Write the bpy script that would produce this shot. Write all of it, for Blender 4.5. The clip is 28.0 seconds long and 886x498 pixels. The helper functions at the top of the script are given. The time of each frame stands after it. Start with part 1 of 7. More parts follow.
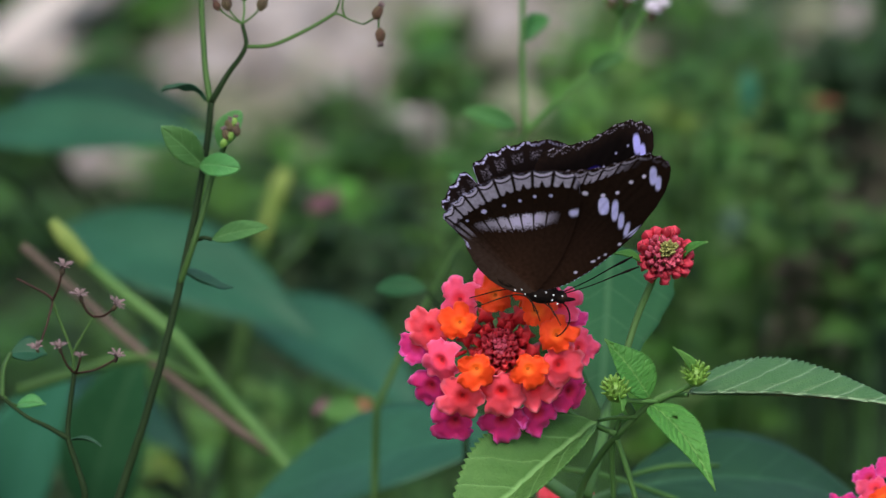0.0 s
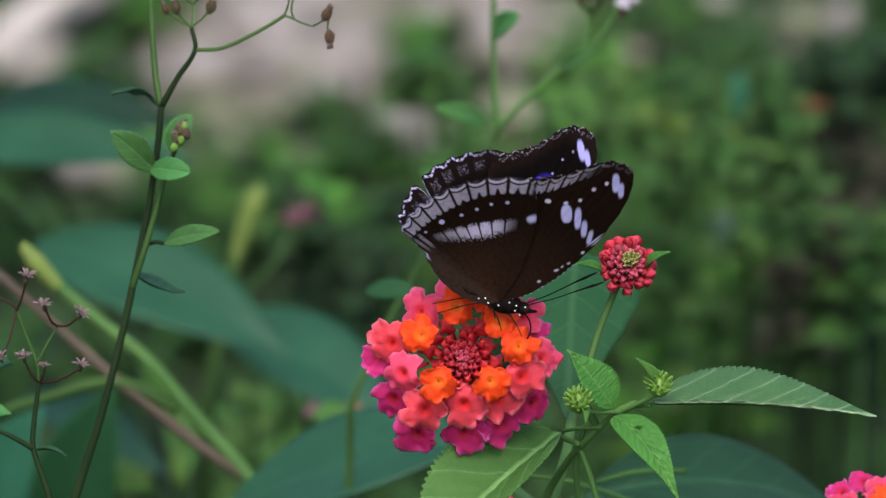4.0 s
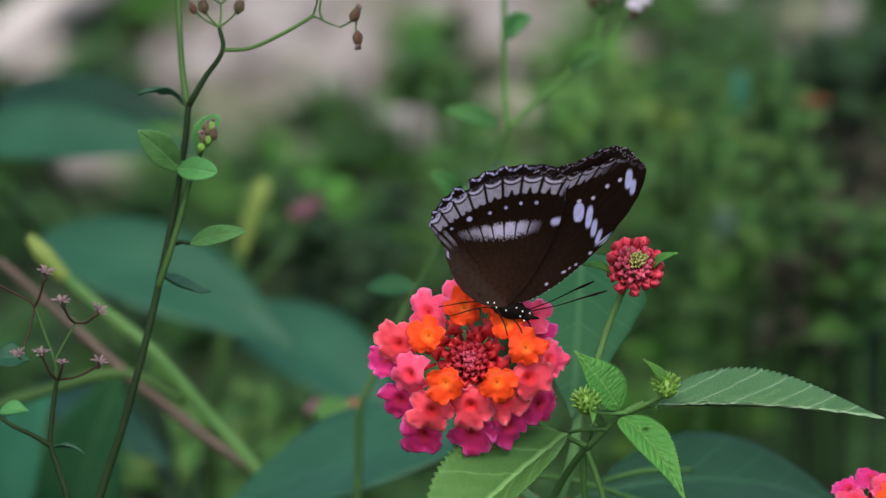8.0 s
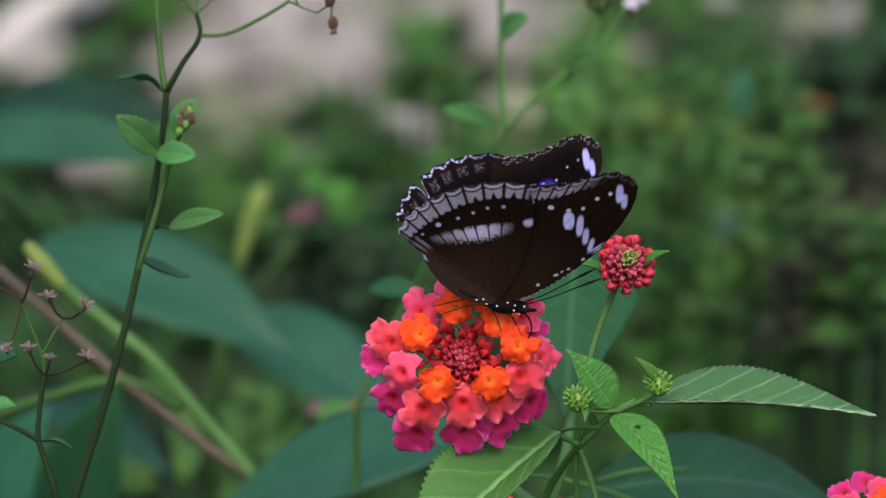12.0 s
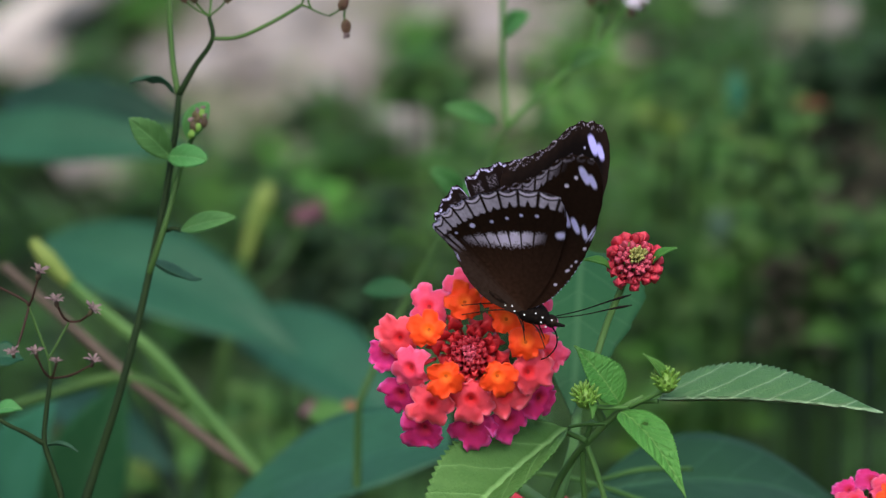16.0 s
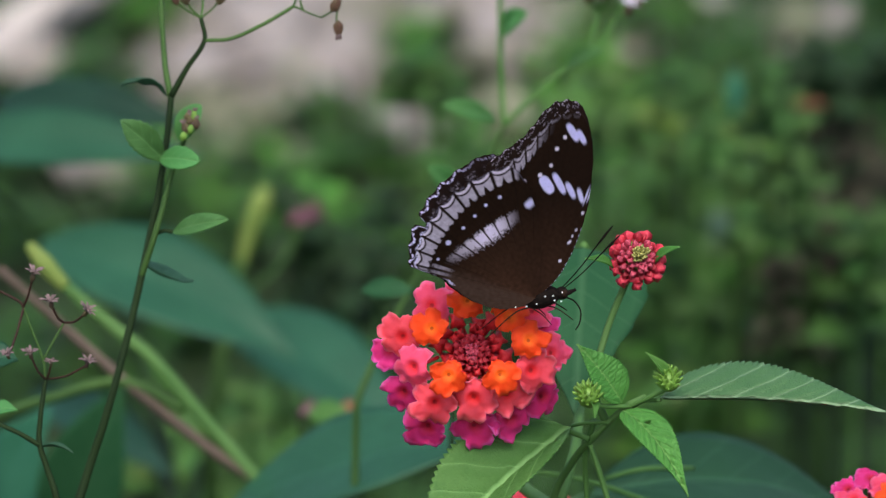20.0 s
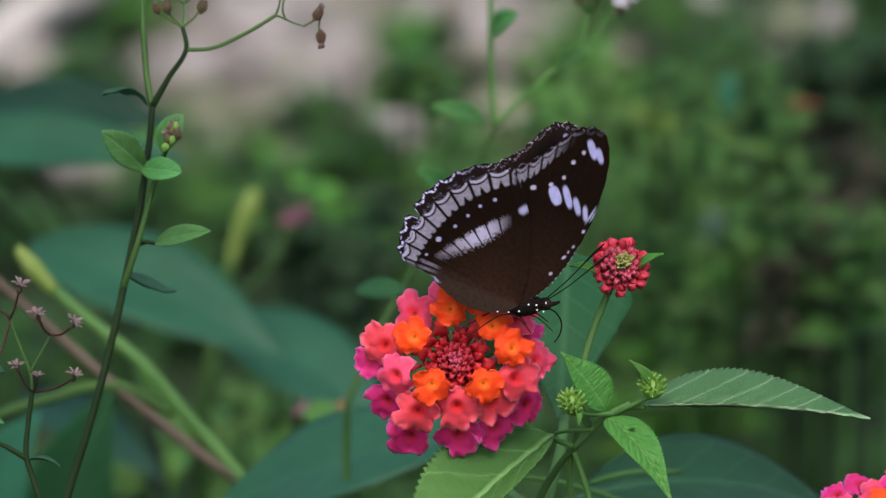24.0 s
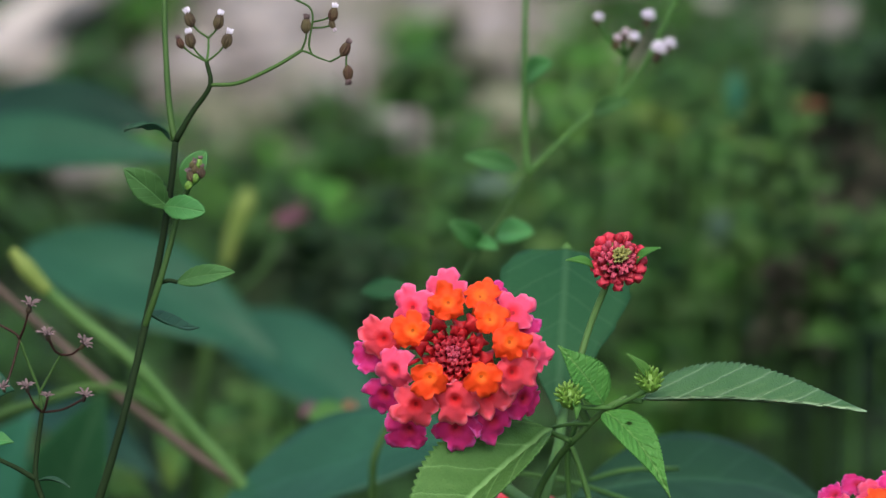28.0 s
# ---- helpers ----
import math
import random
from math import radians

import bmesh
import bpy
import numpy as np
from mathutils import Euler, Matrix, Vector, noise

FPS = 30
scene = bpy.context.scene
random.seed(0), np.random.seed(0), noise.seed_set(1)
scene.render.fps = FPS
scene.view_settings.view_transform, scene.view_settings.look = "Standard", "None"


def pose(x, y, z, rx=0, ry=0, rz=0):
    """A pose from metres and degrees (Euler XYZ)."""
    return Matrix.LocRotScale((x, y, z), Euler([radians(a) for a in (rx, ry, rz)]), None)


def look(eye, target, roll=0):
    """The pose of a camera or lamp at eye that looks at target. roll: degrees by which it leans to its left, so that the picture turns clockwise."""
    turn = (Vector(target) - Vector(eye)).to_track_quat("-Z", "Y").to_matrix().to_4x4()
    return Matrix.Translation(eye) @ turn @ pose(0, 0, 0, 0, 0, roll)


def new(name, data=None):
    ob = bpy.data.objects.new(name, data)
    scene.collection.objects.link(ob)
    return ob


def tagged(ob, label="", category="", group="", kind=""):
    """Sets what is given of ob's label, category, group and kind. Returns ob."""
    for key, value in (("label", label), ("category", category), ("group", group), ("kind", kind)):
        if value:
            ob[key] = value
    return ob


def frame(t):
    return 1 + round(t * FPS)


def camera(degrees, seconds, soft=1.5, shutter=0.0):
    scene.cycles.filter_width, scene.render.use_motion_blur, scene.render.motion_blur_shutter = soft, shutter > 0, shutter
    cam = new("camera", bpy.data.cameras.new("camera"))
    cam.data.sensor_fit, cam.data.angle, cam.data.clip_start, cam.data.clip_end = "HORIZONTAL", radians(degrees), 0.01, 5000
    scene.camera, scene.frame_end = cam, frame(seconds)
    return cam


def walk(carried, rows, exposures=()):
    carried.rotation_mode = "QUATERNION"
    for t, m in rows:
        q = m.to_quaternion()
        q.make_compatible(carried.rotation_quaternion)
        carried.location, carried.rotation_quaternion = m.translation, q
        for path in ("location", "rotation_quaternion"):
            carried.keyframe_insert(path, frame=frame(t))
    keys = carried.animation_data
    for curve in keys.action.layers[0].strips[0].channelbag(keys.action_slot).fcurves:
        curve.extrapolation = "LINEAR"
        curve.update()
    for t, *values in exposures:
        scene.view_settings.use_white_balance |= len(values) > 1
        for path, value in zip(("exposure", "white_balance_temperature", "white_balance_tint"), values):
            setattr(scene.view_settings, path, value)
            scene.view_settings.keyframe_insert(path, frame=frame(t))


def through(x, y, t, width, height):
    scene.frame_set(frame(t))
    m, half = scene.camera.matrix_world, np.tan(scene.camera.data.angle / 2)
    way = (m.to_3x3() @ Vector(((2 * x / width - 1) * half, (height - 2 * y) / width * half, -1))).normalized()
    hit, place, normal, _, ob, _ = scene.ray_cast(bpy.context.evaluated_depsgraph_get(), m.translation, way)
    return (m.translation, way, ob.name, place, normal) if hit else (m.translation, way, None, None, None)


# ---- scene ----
cam = camera(8.0, 28.0, soft=1.3, shutter=0.5)
EYE = Vector((0.0, -0.9726, 0.8988))
AIM = Vector((0.0, 0.0, 0.58))
REACH = (AIM - EYE).length
AHEAD = (AIM - EYE).normalized()
RIGHT = Vector((1, 0, 0))
UP = RIGHT.cross(AHEAD)
cam.data.dof.use_dof = True
cam.data.dof.focus_distance = REACH
cam.data.dof.aperture_fstop = 27.0
cam.data.dof.aperture_blades = 0


def aim(yaw, tilt):
    """Camera pose turned a little to its right and down from the mean aim, in degrees."""
    way = AHEAD + RIGHT * math.tan(radians(yaw)) - UP * math.tan(radians(tilt))
    return look(EYE, EYE + way)


walk(cam, [
    (0, aim(-0.1252, 0.0235)), (0.5, aim(-0.1252, 0.0153)), (1, aim(-0.0782, 0.0153)), (1.5, aim(-0.0623, 0.0082)), (2, aim(-0.0470, -0.0000)),
    (2.5, aim(-0.0388, -0.0000)), (3, aim(-0.0317, -0.0000)), (3.5, aim(-0.0388, -0.0000)), (5.5, aim(-0.0235, -0.0000)), (6, aim(-0.0153, -0.0000)),
    (6.5, aim(-0.0000, 0.0077)), (7, aim(-0.0077, 0.0082)), (7.5, aim(-0.0388, 0.0235)), (8, aim(-0.0470, 0.0312)), (8.5, aim(-0.0470, 0.0153)),
    (9, aim(-0.0393, 0.0153)), (9.5, aim(-0.0782, 0.0153)), (10, aim(-0.1099, 0.0312)), (10.5, aim(-0.1017, 0.0388)), (11, aim(-0.1099, 0.0388)),
    (11.5, aim(-0.0782, 0.0312)), (12, aim(-0.0623, 0.0158)), (12.5, aim(-0.0077, 0.0158)), (14.5, aim(0.0312, 0.0077)), (15, aim(0.0235, 0.0077)),
    (15.5, aim(0.0158, 0.0082)), (16, aim(-0.0082, 0.0082)), (16.5, aim(-0.0153, 0.0082)), (17, aim(-0.0000, 0.0077)), (17.5, aim(0.0077, 0.0077)),
    (18, aim(-0.0000, 0.0082)), (18.5, aim(-0.0077, 0.0082)), (19, aim(0.0077, 0.0158)), (19.5, aim(-0.0000, 0.0158)), (20, aim(-0.0000, 0.0082)),
    (20.5, aim(0.0077, 0.0082)), (21, aim(0.0077, 0.0082)), (21.5, aim(0.0235, -0.0000)), (23.5, aim(0.0312, 0.0082)), (24, aim(0.0547, 0.0077)),
    (24.5, aim(0.0470, -0.0000)), (25, aim(0.0077, -0.0000)), (25.1, aim(0.0077, -0.0000)), (25.2, aim(0.0077, -0.0000)), (25.5, aim(0.0077, 0.0082)),
    (26, aim(0.0158, -0.0000)), (26.5, aim(0.0235, -0.0000)), (27, aim(-0.0000, -0.0000)), (27.5, aim(-0.0000, -0.0000)), (28, aim(-0.0000, -0.0000)),
], exposures=[(0.0, 0.54), (12.0, 0.53), (17.0, 0.57), (21.0, 0.61), (24.0, 0.49), (28.0, 0.46)])

# ---- light: soft daylight from an overcast sky ----
world = bpy.data.worlds.new("sky")
scene.world = world
world.use_nodes = True
wn = world.node_tree
sky = wn.nodes.new("ShaderNodeTexSky")
sky.sky_type, sky.sun_disc = "NISHITA", False
sky.sun_elevation, sky.sun_rotation = radians(58), radians(200)
sky.air_density, sky.dust_density, sky.ozone_density = 1.0, 4.0, 1.0
wn.links.new(sky.outputs["Color"], wn.nodes["Background"].inputs["Color"])
wn.nodes["Background"].inputs["Strength"].default_value = 0.15
lamp = bpy.data.lights.new("sun", "SUN")
lamp.energy, lamp.angle, lamp.color = 1.5, radians(35), (1.0, 0.95, 0.88)
sun = new("sun", lamp)
sun.matrix_world = look((0.6, -1.6, 3.0), (0, 0, 0.3))


# ---- materials ----
def material(name, build, rough=0.5, spec=0.4, **extra):
    """A node material; build(tree) returns the colour socket and, if any, a height socket."""
    mat = bpy.data.materials.new(name)
    mat.use_nodes = True
    nt = mat.node_tree
    bsdf = nt.nodes["Principled BSDF"]
    bsdf.inputs["Roughness"].default_value = rough
    bsdf.inputs["Specular IOR Level"].default_value = spec
    for key, value in extra.items():
        bsdf.inputs[key.replace("_", " ")].default_value = value
    col, height, strength, dist = build(nt)
    nt.links.new(col, bsdf.inputs["Base Color"])
    if height is not None:
        bump = nt.nodes.new("ShaderNodeBump")
        bump.inputs["Strength"].default_value, bump.inputs["Distance"].default_value = strength, dist
        nt.links.new(height, bump.inputs["Height"])
        nt.links.new(bump.outputs["Normal"], bsdf.inputs["Normal"])
    return mat


def node(nt, kind, **sockets):
    n = nt.nodes.new(kind)
    for key, value in sockets.items():
        n.inputs[key.replace("_", " ")].default_value = value
    return n


def math_node(nt, op, a, b=None):
    n = nt.nodes.new("ShaderNodeMath")
    n.operation = op
    for i, v in enumerate((a, b)):
        if v is None:
            continue
        if isinstance(v, (int, float)):
            n.inputs[i].default_value = v
        else:
            nt.links.new(v, n.inputs[i])
    return n.outputs[0]


def mix(nt, fac, a, b, blend="MIX"):
    n = nt.nodes.new("ShaderNodeMix")
    n.data_type, n.blend_type = "RGBA", blend
    for socket, v in ((n.inputs[0], fac), (n.inputs[6], a), (n.inputs[7], b)):
        if isinstance(v, (int, float)):
            socket.default_value = v
        elif isinstance(v, tuple):
            socket.default_value = (*v, 1) if len(v) == 3 else v
        else:
            nt.links.new(v, socket)
    return n.outputs[2]


def ramp(nt, fac, stops):
    n = nt.nodes.new("ShaderNodeValToRGB")
    el = n.color_ramp.elements
    while len(el) < len(stops):
        el.new(0.5)
    for e, (p, c) in zip(el, stops):
        e.position, e.color = p, (*c, 1)
    nt.links.new(fac, n.inputs[0])
    return n.outputs[0]


def noise_of(nt, scale, detail=3.0, coord="Object"):
    tc = nt.nodes.new("ShaderNodeTexCoord")
    n = node(nt, "ShaderNodeTexNoise", Scale=scale, Detail=detail, Roughness=0.6)
    nt.links.new(tc.outputs[coord], n.inputs["Vector"])
    return n.outputs["Fac"]


def leaf_material(name, dark, light, vein, veins=9.0, rough=0.5, relief=0.5, through=0.25, net=0.0, show=0.4, spec=0.25, vary=0.5):
    """Leaf blade: mottled green with a paler midrib, side veins laid out along the blade's own UV map and a fine net of
    small veins between them."""
    mat = bpy.data.materials.new(name)
    mat.use_nodes = True
    nt = mat.node_tree
    bsdf = nt.nodes["Principled BSDF"]
    uv = nt.nodes.new("ShaderNodeUVMap")
    sep = nt.nodes.new("ShaderNodeSeparateXYZ")
    nt.links.new(uv.outputs[0], sep.inputs[0])
    info = nt.nodes.new("ShaderNodeObjectInfo")
    fine = noise_of(nt, 900.0, 4.0)
    broad = noise_of(nt, 60.0, 3.0)
    middle = noise_of(nt, 240.0, 3.0)
    along, across = sep.outputs[0], math_node(nt, "ABSOLUTE", math_node(nt, "SUBTRACT", sep.outputs[1], 0.5))
    phase = math_node(nt, "SUBTRACT", math_node(nt, "MULTIPLY", along, veins), math_node(nt, "MULTIPLY", across, veins * 0.55))
    phase = math_node(nt, "ADD", phase, math_node(nt, "MULTIPLY", middle, 0.25))
    saw = math_node(nt, "ABSOLUTE", math_node(nt, "SUBTRACT", math_node(nt, "FRACT", phase), 0.5))
    side = math_node(nt, "POWER", math_node(nt, "MULTIPLY", saw, 2.0), 14.0)
    rib = math_node(nt, "POWER", math_node(nt, "MAXIMUM", math_node(nt, "SUBTRACT", 1.0, math_node(nt, "MULTIPLY", across, 26.0)), 0.0), 0.7)
    lines = math_node(nt, "MINIMUM", math_node(nt, "ADD", math_node(nt, "MULTIPLY", side, 0.6), rib), 1.0)
    base = mix(nt, ramp(nt, broad, [(0.3, (0, 0, 0)), (0.7, (1, 1, 1))]), dark, light)
    base = mix(nt, math_node(nt, "MULTIPLY", fine, 0.35), base, light)
    base = mix(nt, ramp(nt, middle, [(0.42, (0, 0, 0)), (0.72, (0.55, 0.55, 0.55))]), base, dark)
    height = math_node(nt, "ADD", math_node(nt, "MULTIPLY", lines, -0.8), math_node(nt, "MULTIPLY", fine, 0.3))
    if net:
        tc = nt.nodes.new("ShaderNodeTexCoord")
        cells = node(nt, "ShaderNodeTexVoronoi", Scale=1500.0)
        cells.feature = "DISTANCE_TO_EDGE"
        nt.links.new(tc.outputs["Object"], cells.inputs["Vector"])
        edge = math_node(nt, "MINIMUM", math_node(nt, "MULTIPLY", cells.outputs["Distance"], 4.0), 1.0)
        base = mix(nt, math_node(nt, "MULTIPLY", math_node(nt, "SUBTRACT", 1.0, edge), net * 0.6), base, dark)
        height = math_node(nt, "ADD", height, math_node(nt, "MULTIPLY", edge, net * 1.2))
    hsv = node(nt, "ShaderNodeHueSaturation")
    nt.links.new(math_node(nt, "ADD", math_node(nt, "MULTIPLY", info.outputs["Random"], vary), 1.0 - vary / 2), hsv.inputs["Value"])
    nt.links.new(math_node(nt, "ADD", math_node(nt, "MULTIPLY", info.outputs["Random"], 0.03), 0.485), hsv.inputs["Hue"])
    nt.links.new(base, hsv.inputs["Color"])
    col = mix(nt, math_node(nt, "MULTIPLY", lines, show), hsv.outputs[0], vein)
    nt.links.new(col, bsdf.inputs["Base Color"])
    bsdf.inputs["Roughness"].default_value = rough
    bsdf.inputs["Specular IOR Level"].default_value = spec
    bump = node(nt, "ShaderNodeBump", Strength=relief, Distance=0.0004)
    nt.links.new(height, bump.inputs["Height"])
    nt.links.new(bump.outputs[0], bsdf.inputs["Normal"])
    thin = nt.nodes.new("ShaderNodeBsdfTranslucent")
    nt.links.new(col, thin.inputs["Color"])
    both = nt.nodes.new("ShaderNodeMixShader")
    both.inputs[0].default_value = through
    nt.links.new(bsdf.outputs[0], both.inputs[1])
    nt.links.new(thin.outputs[0], both.inputs[2])
    nt.links.new(both.outputs[0], nt.nodes["Material Output"].inputs["Surface"])
    return mat


def stem_material(name, a, b, rough=0.55):
    def build(nt):
        f = noise_of(nt, 350.0, 4.0)
        g = noise_of(nt, 40.0, 2.0)
        col = mix(nt, ramp(nt, g, [(0.35, (0, 0, 0)), (0.65, (1, 1, 1))]), a, b)
        col = mix(nt, math_node(nt, "MULTIPLY", f, 0.4), col, a)
        return col, f, 0.4, 0.0003
    return material(name, build, rough, 0.15)


def petal_material(name, throat, limb, edge):
    """Corolla: colour runs from the throat to the rim along the radial UV, with fine radial streaks."""
    def build(nt):
        uv = nt.nodes.new("ShaderNodeUVMap")
        sep = nt.nodes.new("ShaderNodeSeparateXYZ")
        nt.links.new(uv.outputs[0], sep.inputs[0])
        grain = noise_of(nt, 1400.0, 3.0)
        info = nt.nodes.new("ShaderNodeObjectInfo")
        r = math_node(nt, "ADD", sep.outputs[0], math_node(nt, "MULTIPLY", math_node(nt, "SUBTRACT", grain, 0.5), 0.14))
        # innermost stop darkened: paints the shade of the throat's hole on its cap
        col = ramp(nt, r, [(0.0, tuple(0.45 * c for c in throat)), (0.06, throat), (0.46, limb), (0.80, limb), (1.0, edge)])
        hsv = node(nt, "ShaderNodeHueSaturation")
        nt.links.new(math_node(nt, "ADD", math_node(nt, "MULTIPLY", info.outputs["Random"], 0.3), 0.85), hsv.inputs["Value"])
        nt.links.new(col, hsv.inputs["Color"])
        return hsv.outputs[0], grain, 0.35, 0.0002
    return material(name, build, 0.65, 0.18, Subsurface_Weight=0.3, Subsurface_Scale=0.0012)


def plain_material(name, a, b, rough=0.6, scale=500.0, strength=0.4, spec=0.4):
    def build(nt):
        f = noise_of(nt, scale, 4.0)
        return mix(nt, ramp(nt, f, [(0.35, (0, 0, 0)), (0.68, (1, 1, 1))]), a, b), f, strength, 0.0003
    return material(name, build, rough, spec)


def wing_material(name):
    """Scaled wing: the pattern is stored on the blade; fine scale grain on top."""
    def build(nt):
        at_ = nt.nodes.new("ShaderNodeAttribute")
        at_.attribute_name = "pattern"
        grain = noise_of(nt, 2600.0, 3.0)
        broad = noise_of(nt, 180.0, 3.0)
        col = mix(nt, math_node(nt, "MULTIPLY", grain, 0.22), at_.outputs["Color"], (0.008, 0.005, 0.004))
        hsv = node(nt, "ShaderNodeHueSaturation")
        nt.links.new(math_node(nt, "ADD", math_node(nt, "MULTIPLY", broad, 0.5), 0.8), hsv.inputs["Value"])
        nt.links.new(col, hsv.inputs["Color"])
        return hsv.outputs[0], grain, 0.25, 0.0001
    mat = material(name, build, 0.75, 0.03)
    nt = mat.node_tree
    bsdf = nt.nodes["Principled BSDF"]
    thin = nt.nodes.new("ShaderNodeBsdfTranslucent")
    nt.links.new(bsdf.inputs["Base Color"].links[0].from_socket, thin.inputs["Color"])
    both = nt.nodes.new("ShaderNodeMixShader")
    both.inputs[0].default_value = 0.3
    nt.links.new(bsdf.outputs[0], both.inputs[1])
    nt.links.new(thin.outputs[0], both.inputs[2])
    nt.links.new(both.outputs[0], nt.nodes["Material Output"].inputs["Surface"])
    return mat


def soil_build(nt):
    tc = nt.nodes.new("ShaderNodeTexCoord")
    a = node(nt, "ShaderNodeTexNoise", Scale=9.0, Detail=5.0)
    b = node(nt, "ShaderNodeTexNoise", Scale=90.0, Detail=5.0)
    for n in (a, b):
        nt.links.new(tc.outputs["Object"], n.inputs["Vector"])
    col = ramp(nt, a.outputs["Fac"], [(0.3, (0.010, 0.024, 0.007)), (0.5, (0.018, 0.040, 0.012)), (0.62, (0.030, 0.054, 0.020)), (0.78, (0.07, 0.078, 0.045))])
    col = mix(nt, math_node(nt, "MULTIPLY", b.outputs["Fac"], 0.6), col, (0.016, 0.022, 0.010))
    return col, b.outputs["Fac"], 0.8, 0.01


soil = material("mossy_soil", soil_build, 0.9, 0.2)
lantana_leaf = leaf_material("lantana_leaf_green", (0.064, 0.200, 0.036), (0.125, 0.320, 0.062), (0.22, 0.43, 0.13), 8.0, 0.55, 0.7, 0.28, 0.06, 0.5, vary=0.12)
lantana_pale = leaf_material("lantana_leaf_silvery", (0.030, 0.105, 0.030), (0.076, 0.175, 0.064), (0.28, 0.44, 0.25), 6.0, 0.48, 0.9, 0.15, 0.10, 1.0, 0.35, vary=0.1)
# darker copy of the lantana leaf, with shade put into its green
shaded_leaf = leaf_material("lantana_leaf_shaded", (0.048, 0.168, 0.037), (0.092, 0.245, 0.062), (0.22, 0.43, 0.15), 6.0, 0.55, 0.7, 0.22, 0.15, 0.9, 0.2, vary=0.1)
teal_leaf = leaf_material("broad_leaf_blue_green", (0.017, 0.076, 0.042), (0.030, 0.122, 0.067), (0.038, 0.14, 0.08), 7.0, 0.42, 0.5, vary=0.25)
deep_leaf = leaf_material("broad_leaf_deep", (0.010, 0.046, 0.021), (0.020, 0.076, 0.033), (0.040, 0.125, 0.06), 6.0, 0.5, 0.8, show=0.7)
mid_leaf = leaf_material("broad_leaf_green", (0.016, 0.075, 0.027), (0.029, 0.108, 0.041), (0.060, 0.155, 0.070), 6.0, 0.5, 0.4, show=0.6, spec=0.15, vary=0.1)
# herb leaf again, its colour darkened to stand for shade
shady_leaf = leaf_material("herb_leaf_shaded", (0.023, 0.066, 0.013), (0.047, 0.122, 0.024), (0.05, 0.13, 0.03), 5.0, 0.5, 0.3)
# near-black green that paints the shade between plants into the leaves
gloom_leaf = leaf_material("herb_leaf_deep_shade", (0.011, 0.030, 0.010), (0.022, 0.052, 0.016), (0.03, 0.06, 0.02), 5.0, 0.6, 0.3)
mint_leaf = leaf_material("herb_leaf_mint", (0.060, 0.125, 0.080), (0.115, 0.19, 0.135), (0.14, 0.22, 0.16), 5.0, 0.5, 0.3)
jade_leaf = leaf_material("blade_blue_green", (0.030, 0.15, 0.095), (0.05, 0.21, 0.135), (0.06, 0.22, 0.15), 5.0, 0.5, 0.3, vary=0.1)
dark_leaf = leaf_material("broad_leaf_dark", (0.010, 0.042, 0.026), (0.018, 0.065, 0.040), (0.03, 0.09, 0.055), 7.0, 0.4, 0.5)
weed_leaf = leaf_material("weed_leaf_green", (0.055, 0.19, 0.050), (0.11, 0.31, 0.095), (0.18, 0.38, 0.14), 5.0, 0.45, 0.5)
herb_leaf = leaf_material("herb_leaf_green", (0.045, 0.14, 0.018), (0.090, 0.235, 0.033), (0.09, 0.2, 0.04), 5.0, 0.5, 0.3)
lime_leaf = leaf_material("herb_leaf_lime", (0.075, 0.15, 0.022), (0.15, 0.25, 0.045), (0.18, 0.27, 0.07), 5.0, 0.5, 0.3)
fresh_leaf = leaf_material("weed_leaf_muted", (0.046, 0.125, 0.025), (0.094, 0.205, 0.048), (0.11, 0.21, 0.06), 5.0, 0.5, 0.3)
wilted_leaf = leaf_material("wilted_leaf_dark", (0.028, 0.095, 0.055), (0.052, 0.145, 0.085), (0.08, 0.16, 0.10), 5.0, 0.6, 0.8)
dead_leaf = leaf_material("dry_leaf_pale", (0.19, 0.168, 0.15), (0.32, 0.285, 0.265), (0.42, 0.38, 0.35), 6.0, 0.7, 0.8, 0.1)
dull_leaf = leaf_material("dry_leaf_dull", (0.12, 0.13, 0.085), (0.23, 0.24, 0.16), (0.28, 0.28, 0.20), 6.0, 0.8, 0.8, 0.1)
brown_leaf = leaf_material("dry_leaf_brown", (0.020, 0.021, 0.012), (0.036, 0.034, 0.020), (0.05, 0.045, 0.025), 6.0, 0.8, 0.8, 0.1)
red_blade = leaf_material("red_dry_blade", (0.10, 0.026, 0.015), (0.17, 0.05, 0.03), (0.22, 0.08, 0.05), 5.0, 0.6, 0.5)
stem_green = stem_material("stem_green", (0.030, 0.075, 0.018), (0.060, 0.125, 0.030))
stem_lantana = stem_material("stem_lantana_green", (0.055, 0.135, 0.035), (0.10, 0.20, 0.06))
stem_dark = stem_material("stem_dark_green", (0.008, 0.020, 0.006), (0.017, 0.037, 0.011), 0.75)
stem_dead = stem_material("stem_dead_dark", (0.018, 0.013, 0.009), (0.035, 0.024, 0.017))
stem_soft = stem_material("stem_fresh_green", (0.055, 0.14, 0.035), (0.085, 0.19, 0.05))
stem_brown = stem_material("stem_brown_pink", (0.080, 0.062, 0.048), (0.130, 0.098, 0.080))
stem_red = stem_material("stem_dark_red", (0.030, 0.014, 0.011), (0.055, 0.026, 0.018))
yellow_green = stem_material("fading_yellow_green", (0.13, 0.20, 0.045), (0.24, 0.28, 0.08))
orange_petal = petal_material("petal_orange", (0.90, 0.13, 0.010), (0.88, 0.056, 0.007), (0.87, 0.062, 0.022))
coral_petal = petal_material("petal_coral", (0.58, 0.010, 0.016), (0.82, 0.062, 0.095), (0.87, 0.135, 0.20))
